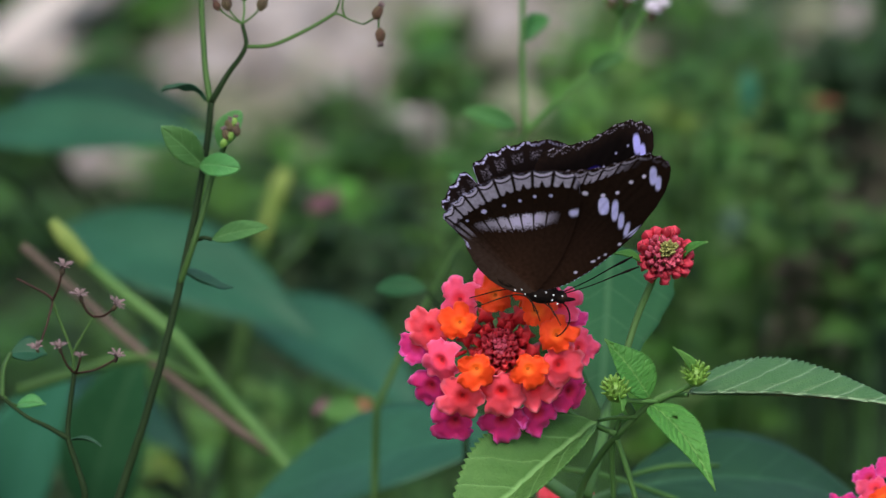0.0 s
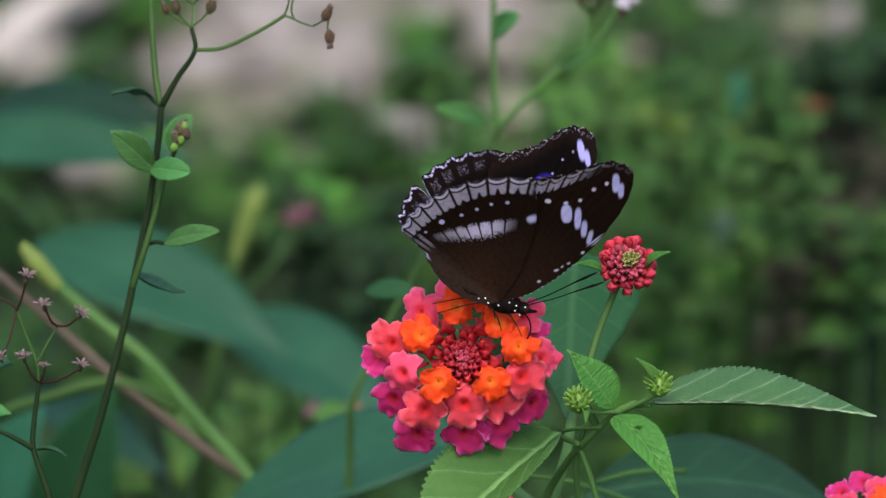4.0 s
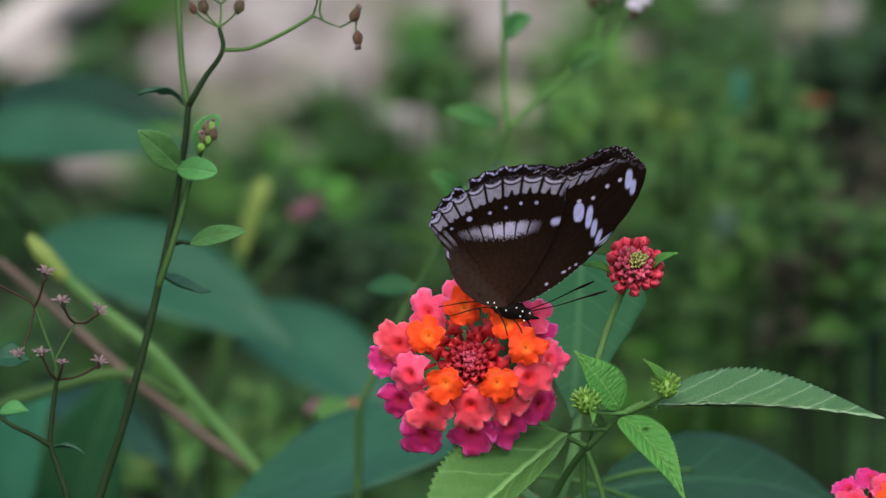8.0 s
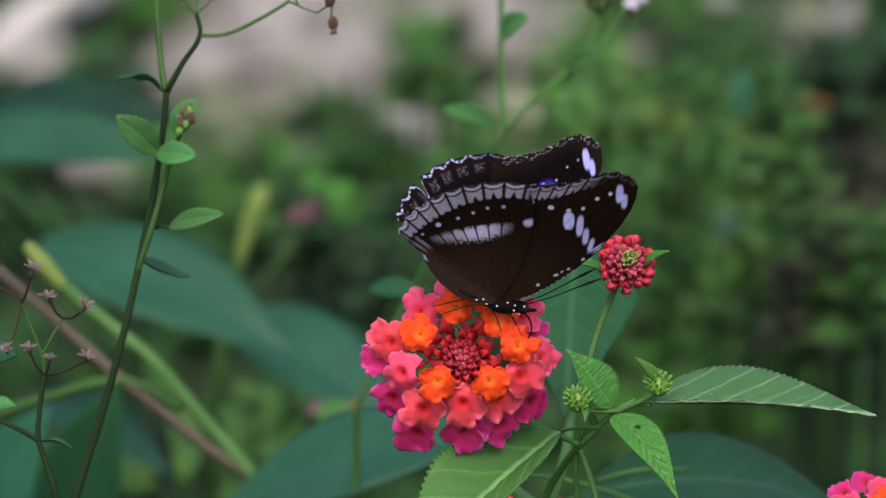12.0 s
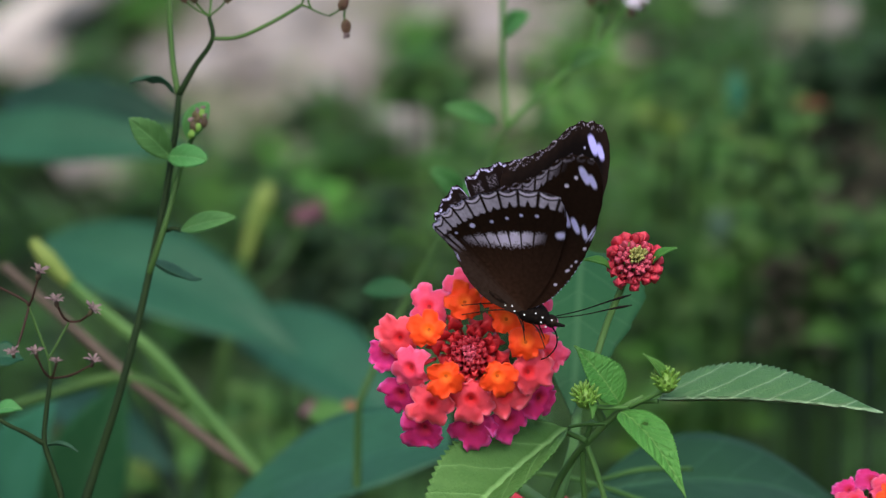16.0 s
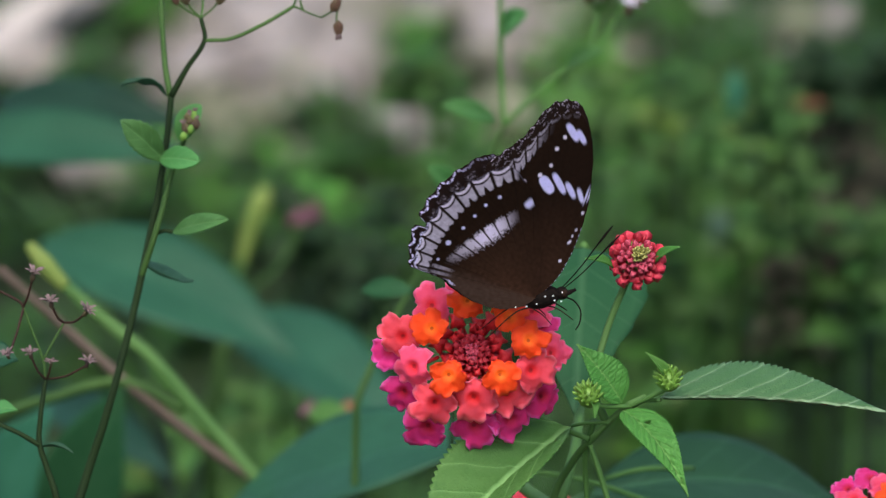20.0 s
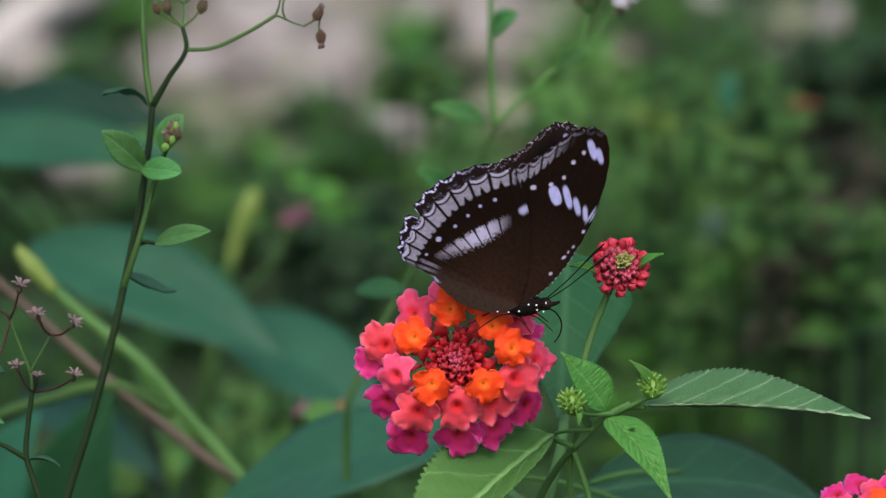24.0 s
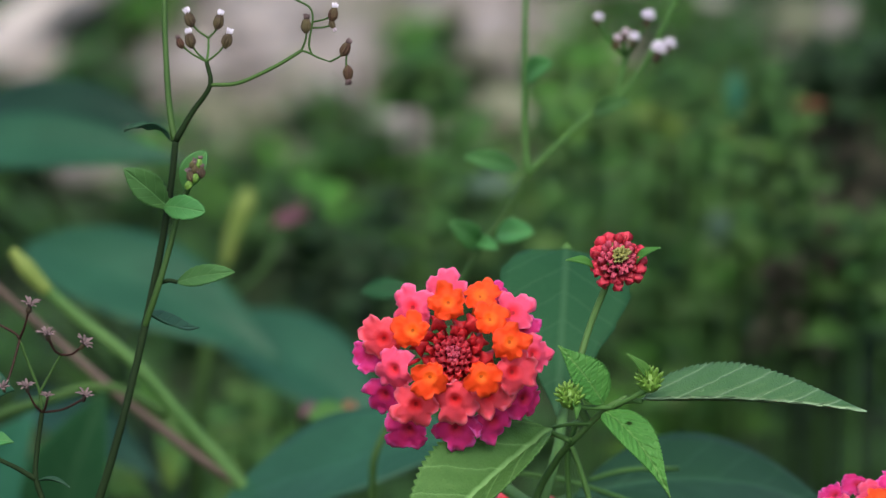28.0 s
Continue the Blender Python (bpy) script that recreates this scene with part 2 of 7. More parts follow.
pink_petal = petal_material("petal_pink", (0.66, 0.022, 0.04), (0.80, 0.060, 0.135), (0.86, 0.14, 0.28))
magenta_petal = petal_material("petal_magenta", (0.40, 0.006, 0.03), (0.60, 0.022, 0.155), (0.77, 0.095, 0.36))
red_bud = plain_material("bud_red", (0.50, 0.014, 0.025), (0.68, 0.035, 0.045), 0.5, 800.0)
rose_bud = plain_material("bud_rose", (0.46, 0.016, 0.045), (0.64, 0.050, 0.085), 0.55, 800.0)
plum_bud = plain_material("bud_plum", (0.36, 0.030, 0.065), (0.54, 0.085, 0.14), 0.55, 800.0)
crimson_bud = plain_material("bud_crimson", (0.28, 0.010, 0.022), (0.44, 0.025, 0.045), 0.55, 800.0)
green_bud = plain_material("bud_green", (0.085, 0.20, 0.025), (0.17, 0.32, 0.05), 0.5, 600.0)
lime_bud = plain_material("bud_lime", (0.24, 0.24, 0.07), (0.36, 0.36, 0.12), 0.5, 600.0)
brown_bud = plain_material("bud_brown", (0.050, 0.030, 0.026), (0.105, 0.090, 0.040), 0.65, 380.0, 0.4, 0.2)
ruddy_bud = plain_material("bud_ruddy", (0.075, 0.030, 0.024), (0.085, 0.075, 0.035), 0.65, 380.0, 0.4, 0.2)
white_tuft = plain_material("tuft_white", (0.62, 0.58, 0.68), (0.80, 0.77, 0.86), 0.7, 900.0)
lilac_tuft = plain_material("tuft_lilac", (0.45, 0.36, 0.44), (0.66, 0.55, 0.62), 0.7, 900.0)
dry_tuft = plain_material("dry_bract", (0.07, 0.045, 0.043), (0.22, 0.155, 0.16), 0.7, 900.0)
magenta_dull = plain_material("dull_pink_bract", (0.10, 0.04, 0.06), (0.19, 0.08, 0.11), 0.7, 300.0)
rust_bract = plain_material("faded_orange_bract", (0.16, 0.07, 0.03), (0.24, 0.11, 0.05), 0.7, 300.0)
pale_wood = plain_material("bleached_wood", (0.42, 0.37, 0.34), (0.60, 0.55, 0.50), 0.8, 60.0, 0.8)
pale_stone = plain_material("pale_stone", (0.235, 0.215, 0.21), (0.37, 0.335, 0.325), 0.85, 70.0, 0.9)
wing_scales = wing_material("wing_scales")
body_black = plain_material("body_black", (0.005, 0.004, 0.004), (0.014, 0.009, 0.007), 0.9, 1500.0, 0.8, 0.08)
body_brown = plain_material("body_brown", (0.014, 0.008, 0.006), (0.035, 0.02, 0.014), 0.9, 1500.0, 0.8, 0.08)
spot_white = plain_material("spot_white", (0.70, 0.70, 0.76), (0.85, 0.85, 0.88), 0.6, 900.0)


# ---- building helpers ----
def at(a, b, d=0.0):
    """A place a mm to the right of and b mm above the camera's mean line of sight, as it appears at the flower's
    distance, and d mm further away than the flower."""
    d /= 1000.0
    s = (REACH + d) / REACH / 1000.0
    return EYE + AHEAD * (REACH + d) + RIGHT * (a * s) + UP * (b * s)


def spot(x, y, d=0.0):
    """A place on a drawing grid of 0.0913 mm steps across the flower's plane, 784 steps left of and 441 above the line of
    sight at its corner, d mm beyond that plane."""
    return at((x - 784) * 0.0913, (441 - y) * 0.0913, d)


def wide(steps, d=0.0):
    """A width of so many grid steps d mm beyond the flower's plane, in metres."""
    return steps * 0.0913e-3 * (1 + d / 1000.0 / REACH)


def thing(name, base, label, category, group="", kind=""):
    ob = new(name)
    ob.empty_display_size = 0.02
    ob.location = base
    return tagged(ob, label, category, group, kind)


def part(name, bm, mat, parent, label="", m=None):
    """Link a bmesh (or a ready mesh) as one mesh object under a thing or under a part, built in world coordinates."""
    if isinstance(bm, bmesh.types.BMesh):
        me = bpy.data.meshes.new(name)
        bm.normal_update()
        bm.to_mesh(me)
        bm.free()
        for p in me.polygons:
            p.use_smooth = True
    else:
        me = bm
    if mat is not None and not me.materials:
        me.materials.append(mat)
    ob = new(name, me)
    ob.parent = parent
    m = m if m is not None else Matrix()
    if parent.parent is None and parent.type == "EMPTY":
        m = Matrix.Translation(-parent.location) @ m
    else:
        m = parent.matrix_basis.inverted() @ (Matrix.Translation(-parent.parent.location) @ m)
    ob.matrix_basis = m
    if label:
        ob["label"] = label
    return ob


def smooth_line(points, steps=6):
    """A smooth curve through the points, its bends kept short where points lie close together."""
    pts = [Vector(p) for p in points]
    n = len(pts)
    ways = []
    for k in range(n):
        a, b = pts[max(k - 1, 0)], pts[min(k + 1, n - 1)]
        ways.append((b - a).normalized())
    out = []
    for k in range(n - 1):
        p1, p2 = pts[k], pts[k + 1]
        size = (p2 - p1).length
        m1, m2 = ways[k] * size, ways[k + 1] * size
        for q in range(steps):
            t = q / steps
            out.append(p1 * (2 * t ** 3 - 3 * t * t + 1) + m1 * (t ** 3 - 2 * t * t + t) + p2 * (3 * t * t - 2 * t ** 3) + m2 * (t ** 3 - t * t))
    out.append(pts[-1])
    return out


def tube(bm, points, radii, sides=8, steps=6, wobble=0.0):
    """A tapered round stem along the points; radii in metres, interpolated from first to last."""
    line = smooth_line(points, steps) if len(points) > 2 else [Vector(p) for p in points]
    n = len(line)
    rings, side = [], None
    for i, p in enumerate(line):
        d = (line[min(i + 1, n - 1)] - line[max(i - 1, 0)]).normalized()
        if side is None:
            side = d.orthogonal().normalized()
        side = (side - d * side.dot(d)).normalized()
        other = d.cross(side)
        f = i / (n - 1) * (len(radii) - 1)
        k = min(int(f), len(radii) - 2)
        r = radii[k] + (radii[k + 1] - radii[k]) * (f - k)
        r *= 1 + wobble * (random.random() - 0.5)
        rings.append([bm.verts.new(p + (side * math.cos(6.2832 * j / sides) + other * math.sin(6.2832 * j / sides)) * r) for j in range(sides)])
    for a, b in zip(rings, rings[1:]):
        for j in range(sides):
            bm.faces.new((a[j], a[(j + 1) % sides], b[(j + 1) % sides], b[j]))
    bm.faces.new(rings[0][::-1])
    bm.faces.new(rings[-1])
    return bm


def stem(name, points, radii, mat, parent, label="", sides=8):
    return part(name, tube(bmesh.new(), points, radii, sides), mat, parent, label)


def blob(bm, centre, axes, rot=None, rings=7, sides=10, lump=0.0):
    """A rounded body with the half axes given, a little uneven."""
    rot = rot or Matrix.Identity(3)
    rows = []
    for i in range(rings + 1):
        th = math.pi * i / rings
        row = []
        for j in range(sides):
            ph = 6.2832 * j / sides
            v = Vector((math.cos(th), math.sin(th) * math.cos(ph), math.sin(th) * math.sin(ph)))
            k = 1 + lump * noise.noise(v * 2.3 + Vector(centre) * 300)
            row.append(Vector(centre) + rot @ Vector((v.x * axes[0] * k, v.y * axes[1] * k, v.z * axes[2] * k)))
            if i in (0, rings):
                break
        rows.append([bm.verts.new(p) for p in row])
    for a, b in zip(rows, rows[1:]):
        for j in range(sides):
            k = (j + 1) % sides
            if len(a) == 1:
                bm.faces.new((a[0], b[k], b[j]))
            elif len(b) == 1:
                bm.faces.new((a[j], a[k], b[0]))
            else:
                bm.faces.new((a[j], a[k], b[k], b[j]))
    return bm


def leaf_mesh(name, length, width, mat, peak=0.4, point=1.3, fold=0.15, sag=0.1, teeth=0, tooth=0.05, wave=0.02, curl=0.0,
              nx=26, ny=10, thick=0.00025, quilt=0.0, hole=None):
    """A leaf blade along +X, face up +Z: outline widest at peak, pointed tip, folded along the midrib, arched, toothed."""
    verts, faces, uvs = [], [], []
    seed = random.random() * 50

    def height(t):
        a = math.log(0.5) / math.log(peak)
        return max(math.sin(math.pi * t ** a), 0.0) ** (0.75 if t < peak else point)
    for layer in (0, 1):
        for i in range(nx + 1):
            t = i / nx
            w = height(t) * width / 2 + 0.0001
            for j in range(ny + 1):
                s = 2 * j / ny - 1
                ww = w
                if teeth and abs(s) > 0.99:
                    ww = w * (1 + tooth * (((t * teeth) % 1.0) * 2 - 1))
                x = length * (t + 0.02 * abs(s) * (1 - t))
                y = s * ww
                z = abs(y) * fold * 2 - length * sag * 4 * (t - 0.5) ** 2 + length * sag
                z += curl * abs(s) ** 2 * w
                z += wave * width * noise.noise(Vector((t * 4 + seed, s * 1.5, seed)))
                if quilt:
                    ph = (t * 10 - abs(s) * 0.5 * height(t) * 5.5 + 0.35 * noise.noise(Vector((t * 6 + seed, s * 2, 3)))) % 1.0
                    z += quilt * (math.sin(math.pi * ph) ** 0.7 - 0.5) * (1 - abs(s) ** 6) * (1 + 0.6 * noise.noise(Vector((t * 9, s * 3 + seed, 8))))
                    z += quilt * 0.5 * noise.noise(Vector((t * 30, s * 8, seed)))
                verts.append((x, y, z - layer * thick))
                uvs.append((t, 0.5 + 0.5 * s * height(t)))
    row, lay = ny + 1, (nx + 1) * (ny + 1)
    for i in range(nx):
        for j in range(ny):
            a = i * row + j
            if hole and ((i / nx - hole[0]) / hole[2]) ** 2 + ((2 * j / ny - 1 - hole[1]) / hole[3]) ** 2 < 1:
                continue
            faces.append((a, a + row, a + row + 1, a + 1))
            faces.append((lay + a, lay + a + 1, lay + a + row + 1, lay + a + row))
    rim = [j for j in range(row)] + [i * row + ny for i in range(1, nx + 1)]
    rim += [nx * row + j for j in range(ny - 1, -1, -1)] + [i * row for i in range(nx - 1, 0, -1)]
    for a, b in zip(rim, rim[1:] + rim[:1]):
        faces.append((a, b, lay + b, lay + a))
    me = bpy.data.meshes.new(name)
    me.from_pydata(verts, [], faces)
    layer = me.uv_layers.new(name="UVMap")
    idx = np.empty(len(me.loops), dtype=np.int32)
    me.loops.foreach_get("vertex_index", idx)
    layer.data.foreach_set("uv", np.array(uvs, dtype=np.float32)[idx].ravel())
    me.materials.append(mat)
    for p in me.polygons:
        p.use_smooth = True
    return me


def blade_pose(base, tip, face):
    """Pose that lays a blade's +X from base to tip with its upper face turned to the way `face`; returns it with the length."""
    base, tip = Vector(base), Vector(tip)
    x = (tip - base).normalized()
    z = Vector(face)
    z = (z - x * z.dot(x)).normalized()
    y = z.cross(x)
    m = Matrix((x, y, z)).transposed().to_4x4()
    m.translation = base
    return m, (tip - base).length


def leaf(name, base, tip, face, width, mat, parent, label="", **shape):
    m, length = blade_pose(base, tip, face)
    return part(name, leaf_mesh(name, length, width, mat, **shape), mat, parent, label, m)


TOWARD = -AHEAD


# ---- ground ----
def ground_height(x, y):
    return 0.012 * noise.noise(Vector((x * 3, y * 3, 0))) + 0.004 * noise.noise(Vector((x * 17, y * 17, 4)))


def ground():
    """One sheet: fine near the flowers, coarse out to the horizon."""
    bm = bmesh.new()
    xs = [-300, -80, -20, -6, -3] + [-2 + 0.08 * i for i in range(51)] + [3, 6, 20, 80, 300]
    ys = [-300, -80, -20, -6, -3] + [-2 + 0.08 * i for i in range(70)] + [4, 5, 7, 20, 80, 300]
    grid = [[bm.verts.new((x, y, ground_height(x, y) if abs(x) < 3 and abs(y) < 4 else 0.0)) for x in xs] for y in ys]
    for a, b in zip(grid, grid[1:]):
        for j in range(len(xs) - 1):
            bm.faces.new((a[j], a[j + 1], b[j + 1], b[j]))
    me = bpy.data.meshes.new("ground")
    bm.to_mesh(me)
    bm.free()
    for p in me.polygons:
        p.use_smooth = True
    me.materials.append(soil)
    return tagged(new("ground", me), "dark mossy garden soil under the plants", "ground", kind="structure")


ground()


def root_under(p, dx=0.0, dy=0.0):
    """The spot of ground below a place."""
    x, y = p.x + dx, p.y + dy
    return Vector((x, y, ground_height(x, y) - 0.004))


# ---- lantana: flower heads ----
def corolla_mesh(name, mat, size, seed):
    """A salver-shaped floret: slender tube and a ruffled limb of four or five rounded lobes."""
    rng = random.Random(seed)
    lobes = rng.choice((4, 4, 5))
    nr, na = 9, 56
    verts, uvs = [], []
    bend = [rng.uniform(-0.55, 0.25) for _ in range(lobes)]
    big = [rng.uniform(0.8, 1.15) for _ in range(lobes)]
    ph = -math.pi / lobes + rng.uniform(-0.3, 0.3)
    big[0], big[lobes // 2] = 1.25, 0.8
    offset = rng.uniform(0.10, 0.20)
    for i in range(nr + 1):
        r = i / nr
        for j in range(na):
            a = 6.2832 * j / na
            u = (a / 6.2832 * lobes) % lobes
            k = int(u)
            f = u - k
            lobe = math.sin(math.pi * f) ** 0.45
            rim = 0.70 + 0.33 * lobe * big[k] + offset * 0.6 * math.cos(a + ph)
            rim *= 1 + 0.16 * noise.noise(Vector((math.cos(a) * 1.7 + ph * 9, math.sin(a) * 1.7, 1.0))) + 0.13 * noise.noise(Vector((math.cos(a) * 5 + ph * 5, math.sin(a) * 5, 2.0)))
            rad = size * (0.07 + 0.93 * r) * (1 + (rim - 1) * r ** 1.2)
            z = -0.16 * size * (1 - r) ** 4 + 0.06 * size * math.exp(-((r - 0.3) / 0.14) ** 2) + size * r * r * (bend[k] * lobe - 0.16)
            z -= 0.08 * size * (1 - lobe) * r
            z += 0.42 * size * r * r * noise.noise(Vector((math.cos(a) * 1.6 * r, math.sin(a) * 1.6 * r, ph * 9)))
            z += 0.34 * size * r ** 3 * noise.noise(Vector((math.cos(a) * 3.7 * r, math.sin(a) * 3.7 * r, ph * 4)))
            verts.append((rad * math.cos(a + ph) + offset * size * 0.25 * r, rad * math.sin(a + ph), z))
            uvs.append((r, j / na))
    n0 = len(verts)
    for i, (rr, zz) in enumerate(((0.07, -0.30), (0.085, -0.7), (0.10, -1.3), (0.075, -2.1))):
        for j in range(na):
            a = 6.2832 * j / na + ph
            verts.append((rr * size * math.cos(a), rr * size * math.sin(a), zz * size + 0.14 * size))
            uvs.append((0.2, j / na))
    faces = []
    for i in range(nr):
        for j in range(na):
            k = (j + 1) % na
            faces.append((i * na + j, (i + 1) * na + j, (i + 1) * na + k, i * na + k))
    for i in range(3):
        for j in range(0, na):
            k = (j + 1) % na
            faces.append((n0 + i * na + j, n0 + i * na + k, n0 + (i + 1) * na + k, n0 + (i + 1) * na + j))
    faces.append(tuple(range(na)))
    low = len(verts)
    for i in range(2, nr + 1):
        for j in range(na):
            x, y, z = verts[i * na + j]
            verts.append((x * 0.99, y * 0.99, z - 0.022 * size))
            uvs.append(uvs[i * na + j])
    for i in range(nr - 2):
        for j in range(na):
            k = (j + 1) % na
            faces.append((low + i * na + j, low + i * na + k, low + (i + 1) * na + k, low + (i + 1) * na + j))
    for j in range(na):
        k = (j + 1) % na
        faces.append((nr * na + j, low + (nr - 2) * na + j, low + (nr - 2) * na + k, nr * na + k))
    me = bpy.data.meshes.new(name)
    me.from_pydata(verts, [], faces)
    layer = me.uv_layers.new(name="UVMap")
    idx = np.empty(len(me.loops), dtype=np.int32)
    me.loops.foreach_get("vertex_index", idx)
    layer.data.foreach_set("uv", np.array(uvs, dtype=np.float32)[idx].ravel())
    me.materials.append(mat)
    for p in me.polygons:
        p.use_smooth = True
    return me


def bud_mesh(name, mat, length, width, lobes=4):
    """An unopened floret: slim tube swelling to a four-cornered knob."""
    bm = bmesh.new()
    rows = []
    for t, r in ((0, 0.35), (0.45, 0.4), (0.7, 0.62), (0.82, 1.0), (0.93, 0.85), (1.0, 0.25)):
        row = []
        for j in range(12):
            a = 6.2832 * j / 12
            k = 1 + (0.5 * math.cos(lobes * a) if 0.75 < t < 0.97 else 0)
            row.append(bm.verts.new((width / 2 * r * k * math.cos(a), width / 2 * r * k * math.sin(a), length * (t - 1))))
        rows.append(row)
    for a, b in zip(rows, rows[1:]):
        for j in range(12):
            bm.faces.new((a[j], a[(j + 1) % 12], b[(j + 1) % 12], b[j]))
    bm.faces.new(rows[-1])
    me = bpy.data.meshes.new(name)
    bm.to_mesh(me)
    bm.free()
    me.materials.append(mat)
    for p in me.polygons:
        p.use_smooth = True
    return me


def facing(place, way, spin=0.0):
    m = Vector(way).to_track_quat("Z", "Y").to_matrix().to_4x4()
    m = m @ Matrix.Rotation(spin, 4, "Z")
    m.translation = place
    return m


FLORETS = {}
for kind_, mat_ in (("orange", orange_petal), ("coral", coral_petal), ("pink", pink_petal), ("magenta", magenta_petal)):
    FLORETS[kind_] = [corolla_mesh("floret", mat_, 0.0037, kind_ + str(s)) for s in range(8)]
BUD_RED = bud_mesh("bud", red_bud, 0.0075, 0.0014)
BUD_TIP = bud_mesh("bud", rose_bud, 0.0062, 0.0016)
BUD_STAR = bud_mesh("bud", red_bud, 0.0085, 0.0026)
BUD_CRIMSON = bud_mesh("bud", crimson_bud, 0.0055, 0.0012)
BUD_PLUM = bud_mesh("bud", plum_bud, 0.0050, 0.00095)
BUD_LIME = bud_mesh("bud", lime_bud, 0.005, 0.00055)


def spike_mesh(name, mat, length, width):
    """A slim pointed bract, its foot at the origin."""
    me = bpy.data.meshes.new(name)
    bm = tube(bmesh.new(), [(0, 0, 0), (0.0001, 0, length * 0.4), (-0.0001, 0, length * 0.75), (0, 0.0001, length)], [width * 0.35, width * 0.5, width * 0.4, width * 0.08], 6, 2)
    bm.to_mesh(me)
    bm.free()
    me.materials.append(mat)
    for p in me.polygons:
        p.use_smooth = True
    return me


SPIKE = spike_mesh("bract", green_bud, 0.0015, 0.00062)


def floret(head, place, centre, kind, size=1.0, lean=0.75, axis=None):
    """One open floret of a head; it leans away from the head's axis."""
    axis = axis or TOWARD
    out = place - centre
    out -= axis * out.dot(axis)
    way = axis + out / 0.016 * lean
    z = (way + Vector((random.uniform(-.2, .2), random.uniform(-.2, .2), random.uniform(-.2, .2)))).normalized()
    x = (out - z * out.dot(z)).normalized()
    m = Matrix((x, z.cross(x), z)).transposed().to_4x4()
    m.translation = place
    m = m @ Matrix.Rotation(random.uniform(-.5, .5), 4, "Z") @ Matrix.Scale(size, 4)
    return part("floret", random.choice(FLORETS[kind]), None, head, "", m)


def ring_of_buds(head, mesh, centre, axis, radius, count, lean, lift, jitter=0.0004):
    side = axis.orthogonal().normalized()
    other = axis.cross(side)
    for i in range(count):
        a = 6.2832 * (i + 0.4 * random.random()) / count
        out = side * math.cos(a) + other * math.sin(a)
        p = centre + out * (radius + random.uniform(-jitter, jitter)) + axis * (lift + random.uniform(-jitter, jitter))
        part("bud", mesh, None, head, "", facing(p, axis + out * lean, a))


def lantana():
    centre = spot(803, 626, 3)
    base = root_under(spot(940, 900, 25))
    plant = thing("lantana_plant", base, "lantana shrub with coral and orange flower head and toothed leaves", "flowering plant")
    # stems
    node_ = spot(1075, 722, 9)
    low = spot(945, 900, 25)
    stem("main_stem", [node_ + (spot(1110, 702, 9) - node_), node_, spot(1030, 765, 12), spot(985, 815, 18), low,
                       low + (base - low) * 0.35 + Vector((-0.02, 0.01, 0)), base], [0.0004, 0.0005, 0.00055, 0.0006, 0.0007, 0.0016, 0.0034], stem_lantana, plant)
    back = centre - TOWARD * 0.012
    stem("flower_stalk", [back, spot(850, 690, 22), spot(930, 745, 20), spot(1010, 780, 13)], [0.0006, 0.0005, 0.0005], stem_soft, plant)
    # flower head
    bm = blob(bmesh.new(), back + TOWARD * 0.002, (0.0035, 0.0045, 0.0045), TOWARD.to_track_quat("X", "Z").to_matrix(), lump=0.3)
    head = part("flower_head", bm, green_bud, plant, "round lantana flower head, orange inside and magenta outside")
    magenta_row = ((652, 625, 6, .84), (678, 700, 7, .92), (722, 764, 6, 1.0), (808, 761, 5, 1.0), (873, 748, 6, .95), (931, 707, 6, .95), (883, 518, 8, .62), (930, 580, 8, .7))
    pink_row = ((726, 542, 3, .95), (784, 511, 5, .92), (911, 550, 4, .92), (946, 627, 5, .88), (694, 655, 0, .98))
    coral_row = ((675, 600, 2, .95), (735, 720, 1, 1.0), (805, 710, 0, 1.0), (866, 705, 1, .95), (910, 660, 0, 1.0))
    orange_row = ((793, 533, -1, .88), (728, 585, -2, .88), (760, 669, -3, .88), (854, 668, -3, .86), (905, 605, -2, .88), (869, 563, -1, .88), (851, 520, 2, .86))
    for kind, rows in (("magenta", magenta_row), ("pink", pink_row), ("coral", coral_row), ("orange", orange_row)):
        for x, y, d, s in rows:
            floret(head, spot(803 + (x - 803) * 0.975, 626 + (y - 626) * 0.975, d), centre, kind, s * (0.95 if kind == "orange" else 1.05), 0.65)
    heart = centre + TOWARD * 0.001
    ring_of_buds(head, BUD_PLUM, heart, TOWARD, 0.0003, 3, 0.1, 0.001)
    ring_of_buds(head, BUD_PLUM, heart, TOWARD, 0.0011, 8, 0.3, 0.0009)
    ring_of_buds(head, BUD_CRIMSON, heart, TOWARD, 0.0020, 13, 0.45, 0.0005)
    ring_of_buds(head, BUD_CRIMSON, heart, TOWARD, 0.0029, 15, 0.6, 0.0)
    ring_of_buds(head, BUD_RED, heart, TOWARD, 0.0041, 13, 0.6, -0.0004)
    ring_of_buds(head, BUD_STAR, heart, TOWARD, 0.0058, 12, 0.75, -0.0008, 0.0010)
    # older head lower down, behind the broad leaf
    under = spot(940, 955, 110)
    bm = blob(bmesh.new(), under - TOWARD * 0.008, (0.0035, 0.0045, 0.0045), TOWARD.to_track_quat("X", "Z").to_matrix(), lump=0.3)
    lower = part("flower_head", bm, green_bud, plant, "older coral lantana flower head behind the stem")
    for x, y, kind in ((903, 900, "coral"), (965, 908, "coral"), (890, 950, "coral"), (935, 930, "orange"), (998, 945, "pink"), (940, 990, "coral")):
        floret(lower, spot(x, y, 106), under, kind, 0.8, 0.65)
    stem("flower_stalk", [under - TOWARD * 0.008, spot(950, 1010, 80), spot(948, 1060, 45)], [0.0006, 0.0006, 0.0008], stem_soft, plant)
    # red bud head on its stalk
    rb = spot(1094, 458, 6)
